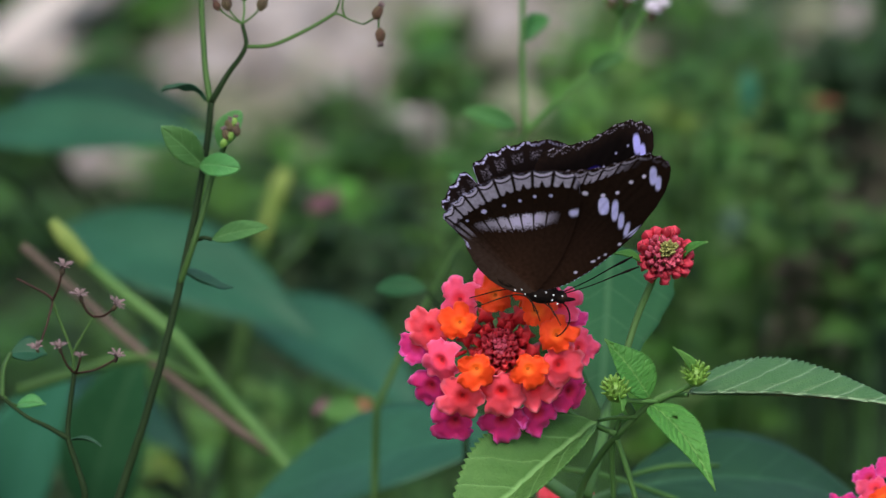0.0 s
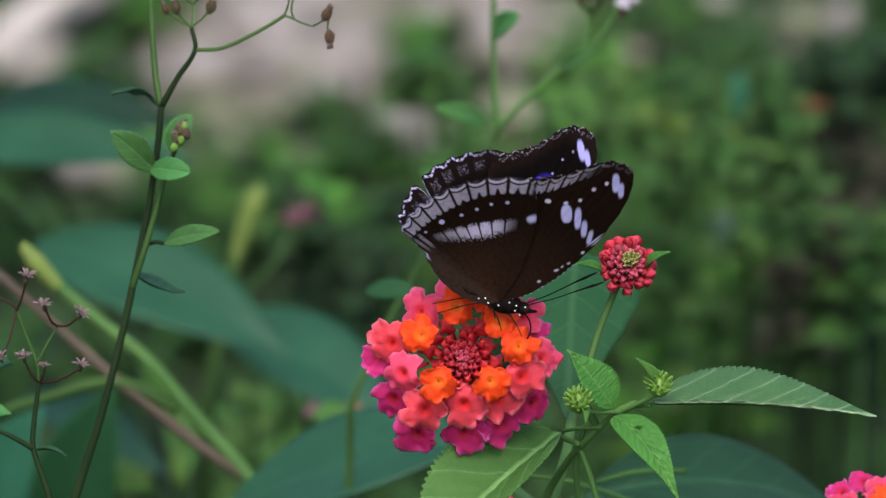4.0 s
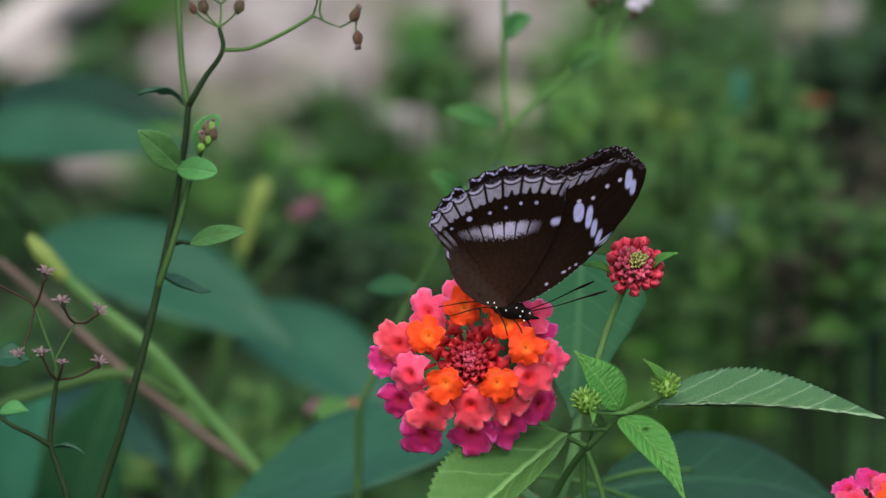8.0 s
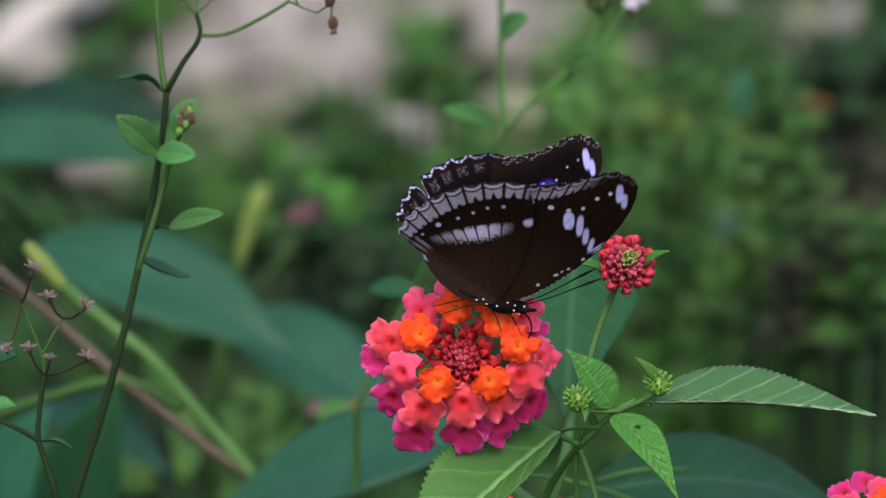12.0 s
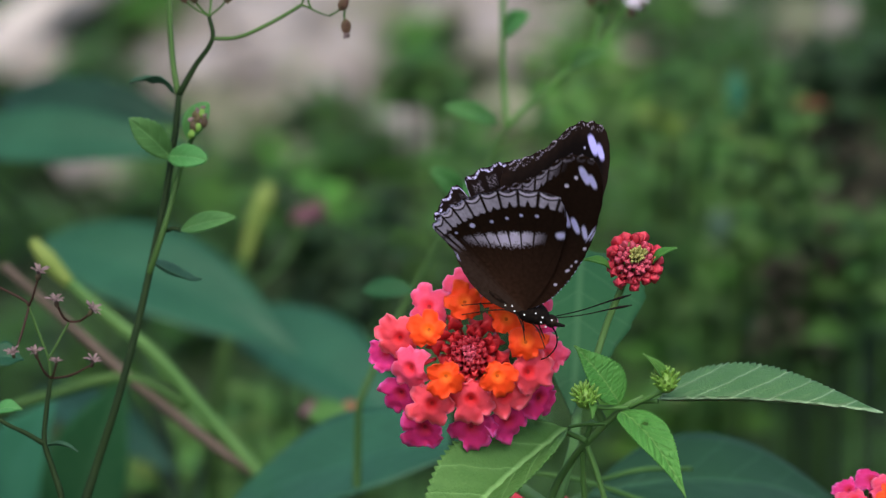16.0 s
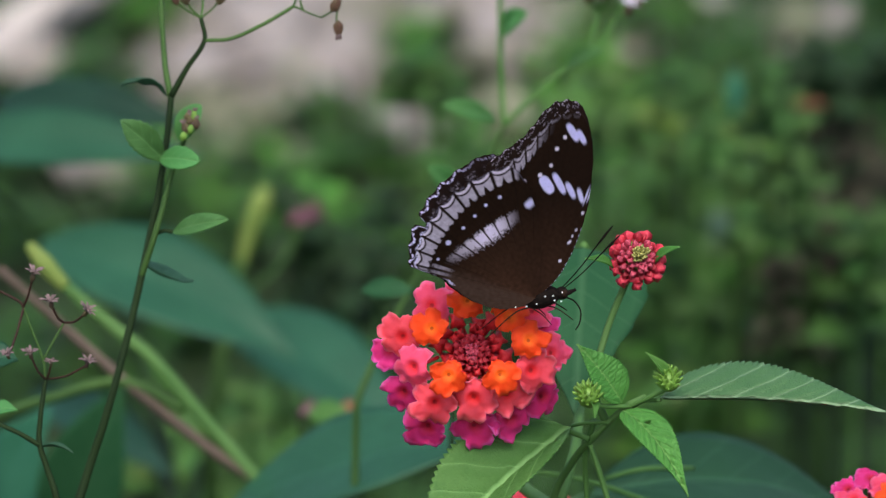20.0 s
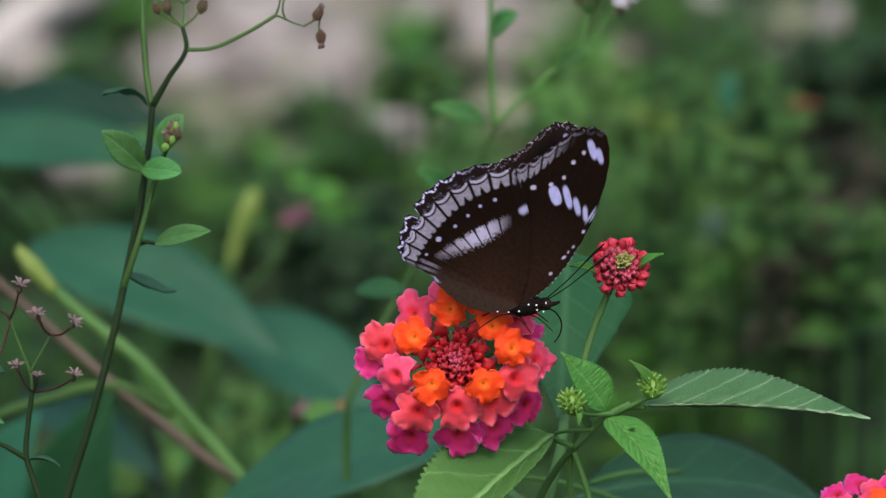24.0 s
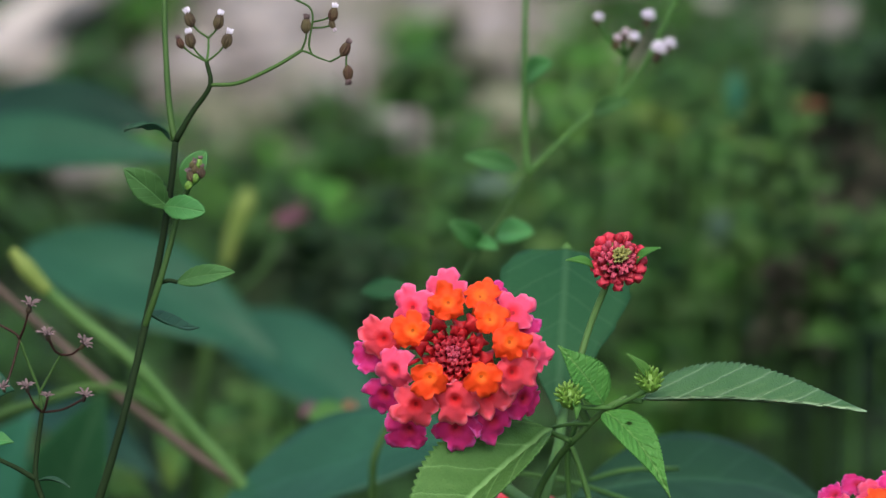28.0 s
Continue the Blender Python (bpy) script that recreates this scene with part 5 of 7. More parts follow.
# pale marks of the forewing: x and z of the middle, half length, half width (mm), degrees
FORE_MARKS = ((5.6, 27.65, 1.7, .58, -60), (7.05, 26.8, 1.35, .46, -62), (4.35, 26.9, .28, .32, 0), (3.1, 25.0, .32, .34, 0), (2.2, 22.2, .27, .30, 0), (0.45, 20.65, .34, .34, 0),
              (1.57, 18.95, 1.7, .86, -58), (3.6, 19.05, 2.0, .53, -62), (5.5, 17.75, 1.55, .46, -63), (7.15, 16.75, 1.3, .38, -72), (8.15, 16.7, 1.3, .14, -108), (8.7, 17.0, 1.2, .13, -108),
              (7.6, 13.7, .24, .24, 0), (5.5, 8.9, .36, .22, 40), (4.0, 5.9, .26, .24, 0), (6.6, 10.9, .2, .2, 0), (6.0, 9.9, .16, .2, 0), (-2.25, 19.65, .46, .38, 20), (-5.4, 18.9, .42, .36, 20))

def ellipse(x, z, mark, soft=0.18):
    cx, cz, a, b, deg = mark
    c, s = math.cos(radians(deg)), math.sin(radians(deg))
    u = ((x - cx) * c + (z - cz) * s) / a
    v = (-(x - cx) * s + (z - cz) * c) / b
    r = (np.abs(u) ** 2.6 + np.abs(v) ** 2.6) ** (1 / 2.6)
    return np.clip((1 - r) / (soft / b) + 0.5, 0, 1)


def paint(col, amount, tone):
    return col * (1 - amount[:, None]) + tone * amount[:, None]


def bump_of(v, centre, width, soft):
    return np.clip((width - np.abs(v - centre)) / soft + 0.5, 0, 1)


def wing_pattern(fore, upper, x, z, deg, r, reach):
    """The colours of one face of a wing from its own coordinates."""
    n = len(x)
    col = np.tile(BLACK if upper else BROWN, (n, 1))
    gap = reach - r
    grain = np.array([noise.noise(Vector((a * 1.6, b * 1.6, 3.0))) for a, b in zip(x, z)])
    speck = np.array([noise.noise(Vector((a * 2.7, b * 2.7, 9.0))) for a, b in zip(x, z)])
    if not upper:
        warm = (np.clip(1 - r / 17.0, 0, 1) * (np.interp(deg, (60, 110, 150, 175), (0.7, 0.7, 1.3, 1.6)) if not fore else 0.8) * (1 + 0.35 * grain))[:, None]
        col = col * (1 + 0.25 * grain[:, None]) + warm * np.array((0.034, 0.0155, 0.0095))
    cells = FORE_CELLS if fore else HIND_CELLS
    phase = np.interp(deg, cells, np.arange(len(cells)))
    cell = (phase + 0.5) % 1.0
    mid = np.abs(cell - 0.5)
    fine = np.array([0.7 * noise.noise(Vector((a * 3.1 + b * 2.4, b * 3.1 - a * 2.4, 5.0))) + 0.5 * noise.noise(Vector((a * 5.7 - b * 4.1, b * 5.7 + a * 4.1, 7.0))) for a, b in zip(x, z)])
    swag = np.interp(deg, cells, FORE_SWAG if fore else HIND_SWAG) + (0.85 if not fore else 0.65) * (2 * mid) ** 2 - 0.32
    edge = np.clip((0.44 - mid) / 0.05, 0, 1)
    if fore:
        inside = ((deg > 77.5) & (deg < 109)).astype(float)
        weak = np.clip((deg - 82) / 9, 0.12, 1)
        line = bump_of(r, swag, 0.26 + 0.16 * fine, 0.16) * edge * inside * (0.75 + 0.4 * speck)
        notch = np.clip(1 - mid / 0.16, 0, 1)
        block = np.clip((swag - 0.55 - r) / 0.2 + 0.5, 0, 1) * np.clip((r - swag + 2.2 - 0.9 * notch + 0.3 * fine) / 0.3 + 0.5, 0, 1) * edge * inside * np.clip((deg - 84.5) / 4.5, 0, 1)
        rim_line = bump_of(gap, 0.28 + 0.2 * np.cos(6.2832 * cell), 0.12, 0.14) * (speck > 0.05) * inside
        if not upper:
            col = paint(col, np.clip(block, 0, 1) * np.clip((deg - 85) / 9, 0.2, 1) * (0.72 + 0.3 * grain + 0.4 * fine), PALE)
            col = paint(col, np.clip(line * weak, 0, 1) * 0.85, PALE * 1.1)
            col = paint(col, rim_line * 0.45, PALE)
            for mark in FORE_MARKS:
                col = paint(col, np.clip(ellipse(x, z, mark, 0.16) * (1.0 + 0.25 * fine), 0, 1), WHITE if mark[2] > 0.9 else PALE * 1.5)
            costa = np.clip((0.5 - gap) / 0.15, 0, 1) * (deg < 60) * (r > 1.5) * (r < 14) * (np.sin(r * 6.3 + 2 * grain) > 0.25) * (fine > -0.15)
            col = paint(col, costa, WHITE)
        else:
            warm_edge = np.clip((4.0 - gap) / 3.0, 0, 1)[:, None] * np.array((0.010, 0.0055, 0.004))
            col = col + warm_edge * (1 + 0.6 * grain[:, None])
            vein = np.clip(1 - np.abs(((deg - 80.5) / 4.6 + 0.5) % 1.0 - 0.5) / 0.05, 0, 1)
            halo = ellipse(x, z, (3.4, 18.5, 3.6, 1.7, -46), 0.8)
            core = np.clip(ellipse(x, z, (3.5, 18.5, 3.1, 1.35, -46), 0.45) + 0.35 * fine * ellipse(x, z, (3.5, 18.5, 3.6, 1.7, -46), 0.5), 0, 1)
            col = paint(col, halo * 0.95, BLUE)
            col = paint(col, core, LILAC * 1.08)
            col = paint(col, ellipse(x, z, (0.3, 20.4, .45, .36, 0), 0.3), BLUE * 1.3)
            col = paint(col, vein * core * 0.6, BLUE * 0.6)
            for mark in FORE_MARKS[:2]:
                col = paint(col, ellipse(x, z, mark), LILAC * 1.12)
            for cx, cz, *_ in FORE_MARKS[2:6]:
                col = paint(col, ellipse(x, z, (cx, cz, .15, .15, 0)), WHITE)
            col = paint(col, np.clip(line * (fine > 0.0) * (speck > -0.1), 0, 1) * 0.4, PALE)
            col = paint(col, rim_line * 0.8, PALE)
    else:
        inside = ((deg > 98) & (deg < 166.5)).astype(float)
        low = np.interp(deg, cells, HIND_LOW)
        ends = np.clip((deg - 100) / 2, 0, 1) * np.clip((165.5 - deg) / 2, 0, 1)
        line = bump_of(r, swag, 0.25 + 0.10 * fine, 0.14) * edge * ends
        notch = np.clip(1 - mid / 0.15, 0, 1) * np.clip((136 - deg) / 14, 0, 1)
        tooth_ = 1.1 * (np.abs(2 * mid - 0.5) * 2) ** 2 * 0.45
        block = np.clip((swag - 0.60 - r) / 0.16 + 0.5, 0, 1) * np.clip((r - low - 0.85 * notch - tooth_ + 0.25 * fine) / 0.28 + 0.5, 0, 1) * edge * ends
        pleat = np.clip(1 - mid / 0.035, 0, 1) * np.clip((deg - 118) / 8, 0, 1)
        rim_line = bump_of(gap, 0.30, 0.15, 0.12) * (speck > -0.05) * inside * np.clip((deg - 138) / 10, 0.12, 1)
        if not upper:
            col = paint(col, np.clip(block, 0, 1) * (0.88 + 0.22 * grain + 0.10 * fine), PALE)
            col = paint(col, pleat * np.clip(block, 0, 1) * 0.55, PALE * 1.35)
            rim = 15.0 + 1.5 * ((deg - 128) / 30) ** 2 * (deg > 128) + 1.0 * ((deg - 128) / 30) ** 2 * (deg <= 128) - 0.7 * mid
            width = 3.0 - 1.3 * np.clip(np.abs(deg - 126) / 30, 0, 1) ** 1.4
            feather = 0.5 * speck + 0.9 * fine + 0.3 * grain
            inner = np.clip((rim - r + 0.7 * feather) / 0.6 + 0.5, 0, 1) * np.clip((r - rim + width + feather) / 1.0, 0, 1) * np.clip((0.46 - mid) / 0.06, 0, 1)
            bright = np.interp(deg, (103, 109, 115, 120, 130, 138, 147, 158), (0.0, 0.35, 0.75, 1.0, 1.0, 0.8, 0.55, 0.0))
            col = paint(col, np.clip(inner * bright, 0, 1) * 0.97, PALE * 1.5)
            col = paint(col, np.clip(line, 0, 1) * 0.95, PALE * 1.4)
            for a, rr, size in ((111.1, 18.7, .30), (119.0, 18.4, .27), (126.6, 17.75, .25), (135.3, 17.35, .27), (146.5, 17.5, .42), (157.0, 17.5, .22)):
                col = paint(col, ellipse(x, z, (rr * math.cos(radians(a)), rr * math.sin(radians(a)), size, size, 0), 0.14), WHITE)
            col = paint(col, np.clip(ellipse(x, z, (-1.76, 16.17, .85, .64, 40), 0.3) * (1 + 0.4 * fine), 0, 1), WHITE)
            col = paint(col, rim_line, WHITE * 1.15)
            tail = bump_of(r, 16.2, 1.6 + 0.9 * fine, 0.9) * (bump_of(deg, 164.4, 0.9, 0.5) + bump_of(deg, 161.0, 1.0, 0.5)) * (0.75 + 0.5 * grain)
            col = paint(col, np.clip(tail, 0, 1) * 0.6, PALE)
            fold = np.clip((deg - 157) / 12, 0, 1) * np.clip((16.5 - r) / 2, 0, 1) * (0.8 + 0.5 * grain)
            col = paint(col, np.clip(fold, 0, 1), np.array((0.068, 0.043, 0.034)))
            col = paint(col, bump_of(gap, 0.5, 0.4, 0.2) * bump_of(deg, 169.0, 1.6, 0.6) * (fine > -0.1), WHITE)
            streak = np.clip((mid - 0.45) / 0.03, 0, 1) * 0.35 * np.clip((r - 6) / 4, 0, 1)
            col = paint(col, streak, BLACK)
            silk = np.clip(1 - np.abs(((deg - 100 + 3 * grain) / 5.3) % 1.0 - 0.5) / 0.22, 0, 1) * np.clip(1 - r / 15, 0, 1) * np.clip((deg - 140) / 20, 0, 1)
            col = col + silk[:, None] * np.array((0.016, 0.009, 0.007))
        else:
            col = col + np.clip((5.0 - gap) / 4.0, 0, 1)[:, None] * np.array((0.007, 0.0035, 0.003))
            halo = ellipse(x, z, (-6.6, 11.9, 4.6, 2.8, 42), 1.6)
            core = np.clip(ellipse(x, z, (-6.8, 11.8, 3.9, 2.0, 42), 0.9) + 0.4 * fine * ellipse(x, z, (-6.8, 11.8, 4.4, 2.4, 42), 0.6), 0, 1)
            col = paint(col, halo * 0.75, BLUE * 0.8)
            col = paint(col, core, LILAC * 1.0)
            for a, rr in ((111, 18.2), (119, 17.8), (127, 17.2), (136, 16.9), (146.5, 16.9)):
                col = paint(col, ellipse(x, z, (rr * math.cos(radians(a)), rr * math.sin(radians(a)), .24, .24, 0), 0.14), WHITE)
            dusty = np.clip((swag - 0.7 - r) / 0.4 + 0.5, 0, 1) * np.clip((r - low - 0.4) / 0.6 + 0.5, 0, 1) * np.clip((0.34 - mid) / 0.1, 0, 1) * inside
            dusty *= np.clip(0.15 + 1.6 * fine + 0.7 * speck, 0, 1) * np.clip((deg - 104) / 14, 0, 1)
            col = paint(col, np.clip(dusty, 0, 1) * 0.42, PALE * 0.9)
            hook = bump_of(gap, 0.42 - 0.2 * np.cos(6.2832 * cell), 0.20 + 0.12 * fine, 0.12) * inside * (mid < 0.45) * np.clip(0.8 + 3.0 * speck, 0, 1) * np.clip((deg - 112) / 14, 0.2, 1)
            col = paint(col, np.clip(hook, 0, 1), WHITE * 1.1)
            front = np.clip((100 - deg) / 12, 0, 1) * np.clip(r / 8, 0, 1)
            col = paint(col, front * 0.6, np.array((0.025, 0.016, 0.015)))
    return np.clip(col, 0, 1)


def wing_mesh(name, fore, side):
    """A wing blade in its own plane (x forward, z up from the hinge); side -1 faces its underside to -y."""
    table = FORE if fore else HIND
    na, nr = (300, 160) if fore else (380, 150)
    d0, d1 = table[0][0], table[-1][0]
    deg = np.linspace(d0, d1, na)
    reach = np.array([lerp_table(table, a) for a in deg])
    if not fore:
        scal = -0.42 * np.cos(6.2832 * np.interp(deg, HIND_CELLS, np.arange(len(HIND_CELLS)))) * np.interp(deg, (98, 112, 130, 166), (0.3, 0.6, 1.0, 1.1))
        reach = reach + scal * ((deg > 103) & (deg < 164)) * 0.38
        reach = reach + 0.16 * np.array([noise.noise(Vector((a * 0.6, 3.0, 1.0))) for a in deg]) * ((deg > 103) & (deg < 165))
        if side > 0:
            reach = reach - 3.0 * np.exp(-((deg - 144.9) / 1.15) ** 2)
    else:
        scal = 0.13 * np.cos(6.2832 * np.interp(deg, FORE_CELLS, np.arange(len(FORE_CELLS))))
        ragged = 0.11 * np.array([noise.noise(Vector((a * 0.55, 1.0, 1.0))) + 0.5 * noise.noise(Vector((a * 1.7, 4.0, 1.0))) for a in deg])
        reach = reach + (scal + ragged) * ((deg > 79) & (deg < 112))
    f = np.linspace(0.0, 1.0, nr)
    R = (reach[None, :] * f[:, None]).ravel()
    D = np.tile(deg, nr)
    RE = np.tile(reach, nr)
    x, z = R * np.cos(np.radians(D)), R * np.sin(np.radians(D))
    cells = FORE_CELLS if fore else HIND_CELLS
    cell = (np.interp(D, cells, np.arange(len(cells))) + 0.5) % 1.0
    y = 0.05 * np.cos(6.2832 * cell) * np.clip((R - 9) / 10, 0, 1) + (-0.9 if fore else 0.3) * (R / 25.0) ** 2
    pts, cols = [], []
    for upper in (False, True):
        off = side * (0.06 if not upper else -0.06) + (0.0 if fore else side * 0.35) + side * 1.25 * np.exp(-(R / 9.0) ** 2)
        pts.append(np.stack([x, side * y * 0.6 + off, z], 1) / 1000.0)
        cols.append(wing_pattern(fore, upper, x, z, D, R, RE))
    n = nr * na
    i, j = np.meshgrid(np.arange(nr - 1), np.arange(na - 1), indexing="ij")
    a = (i * na + j).ravel()
    quads = np.stack([a, a + 1, a + na + 1, a + na], 1)
    back = quads[:, ::-1] + n
    e = (nr - 1) * na + np.arange(na - 1)
    rim = np.stack([e, e + 1, e + 1 + n, e + n], 1)
    faces = np.concatenate([quads, back, rim])
    if side > 0:
        faces = faces[:, ::-1]
    me = bpy.data.meshes.new(name)
    me.from_pydata(np.concatenate(pts).tolist(), [], faces.tolist())
    lay = me.attributes.new("pattern", "FLOAT_COLOR", "POINT")
    rgba = np.ones((2 * n, 4), dtype=np.float32)
    rgba[:, :3] = np.concatenate(cols)
    lay.data.foreach_set("color", rgba.ravel())
    me.materials.append(wing_scales)
    for p in me.polygons:
        p.use_smooth = True
    return me


def butterfly():
    """Facing +x, wings up; the origin is the wing hinge on the thorax."""
    bug = new("butterfly")
    bug.empty_display_size = 0.01
    tagged(bug, "dark brown butterfly with white wing bands and blue spots", "butterfly")

    def piece(name, bm, mat, parent, label=""):
        me = bm
        if isinstance(bm, bmesh.types.BMesh):
            me = bpy.data.meshes.new(name)
            bm.normal_update()
            bm.to_mesh(me)
            bm.free()
            for p in me.polygons:
                p.use_smooth = True
            me.materials.append(mat)
        ob = new(name, me)
        ob.parent = parent
        if label:
            ob["label"] = label
        return ob
    mm = lambda *p: Vector(p) / 1000.0
    thorax = piece("thorax", blob(bmesh.new(), mm(1.2, 0, -0.6), (0.0032, 0.0017, 0.0019), Matrix.Rotation(radians(-8), 3, "Y"), 10, 14, 0.08), body_black, bug)
    bm = bmesh.new()
    tube(bm, [mm(-0.5, 0, -0.6), mm(-3, 0, -0.9), mm(-5.2, 0, -0.9), mm(-7.0, 0, -0.7), mm(-8.0, 0, -0.4)], [0.0011, 0.0012, 0.0011, 0.0008, 0.0003], 12, 8)
    piece("abdomen", bm, body_brown, bug)
    head = piece("head", blob(bmesh.new(), mm(4.6, 0, -0.2), (0.0011, 0.0012, 0.0011), None, 8, 12, 0.1), body_black, bug)
    for s in (-1, 1):
        piece("eye", blob(bmesh.new(), mm(4.9, s * 0.75, 0.0), (0.00065, 0.00055, 0.0007), None, 8, 12), body_brown, head)
        piece("palp", tube(bmesh.new(), [mm(5.2, s * .3, -.4), mm(6.0, s * .3, -.1), mm(7.0, s * .3, .3)], [0.0003, 0.0003, 0.0001], 6), body_black, head)
        piece("antenna", tube(bmesh.new(), [mm(4.9, s * .4, .7), mm(8.0, s * 1.2, 3.6), mm(11.0, s * 2.0, 7.0), mm(13.6, s * 2.6, 9.8)], [0.00010, 0.00009, 0.00009, 0.00010, 0.00013, 0.00024, 0.00010], 6), body_black, bug,
              "thin black clubbed antenna")
        for k, pts in enumerate((((1.5, -1.8), (3.5, -2.2), (6.0, -4.0)), ((0, -1.9), (-3.2, -2.4), (-8.4, -6.4)), ((-1, -1.8), (1.0, -3.0), (2.5, -4.6)))):
            line = [mm(px, s * (0.6 + 0.9 * i), pz) for i, (px, pz) in enumerate(pts)]
            piece("leg", tube(bmesh.new(), line, [0.00014, 0.00012, 0.00008], 6), body_brown, bug)
    piece("proboscis", tube(bmesh.new(), [mm(5.0, 0, -.8), mm(6.6, 0, -1.6), mm(7.7, 0, -3.3), mm(7.6, 0, -5.4), mm(6.9, 0, -6.6)], [0.00014, 0.00012, 0.0001], 6), body_black, bug, "thin curved feeding tube")
    for px, pz in ((1.6, .3), (-.6, .2), (2.9, .3), (-2.2, -.8), (-1.4, -1.3), (0.2, -.9), (3.2, -.6), (4.5, .6), (4.3, -.9), (-3.2, -1.3)):
        for s in (-1, 1):
            y = s * (1.62 if 0 < px < 3 else 1.3 if px < 3.5 else 1.1)
            piece("white_spot", blob(bmesh.new(), mm(px, y, pz - .3), (0.00016, 0.00012, 0.00015), None, 5, 8), spot_white, thorax)
    wings = {}
    for side, tag in ((-1, "right"), (1, "left")):
        wings[tag, "fore"] = piece("forewing", wing_mesh("forewing", True, side), None, bug, "dark forewing with white spots")
        wings[tag, "hind"] = piece("hindwing", wing_mesh("hindwing", False, side), None, bug, "dark scalloped hindwing with pale bands")
    return bug, wings


BUTTERFLY, WINGS = butterfly()


# ---- movement ----
def lean(base, height, du, dv):
    """A plant bent by the wind: its top, at that height, goes du mm to the right and dv mm up across the view."""
    tilt = Matrix.Rotation(math.atan2(du / 1000.0, height), 4, "Y") @ Matrix.Rotation(math.atan2(-dv / 1000.0 / UP.y, height), 4, "X")
    return Matrix.Translation(base) @ tilt


def hover(a, b, d, pitch, yaw=0.0, roll=0.0):
    """The butterfly's pose: hinge place as at() takes it, nose up by pitch, turned from the viewer by yaw."""
    return Matrix.Translation(at(a, b, d)) @ pose(0, 0, 0, roll, -pitch, yaw)


def perch(x, y, turn):
    """The butterfly sitting on the ground, wings up, its hinge one leg's height above the soil."""
    return pose(x, y, ground_height(x, y) + 0.0062, 0, 0, turn)


def spread(angle, sweep=0.0):
    """A wing opened by angle round the body's axis (towards -y when positive) and swept back in its own plane."""
    return pose(0, 0, 0, angle, 0, 0) @ pose(0, 0, 0, 0, -sweep, 0)


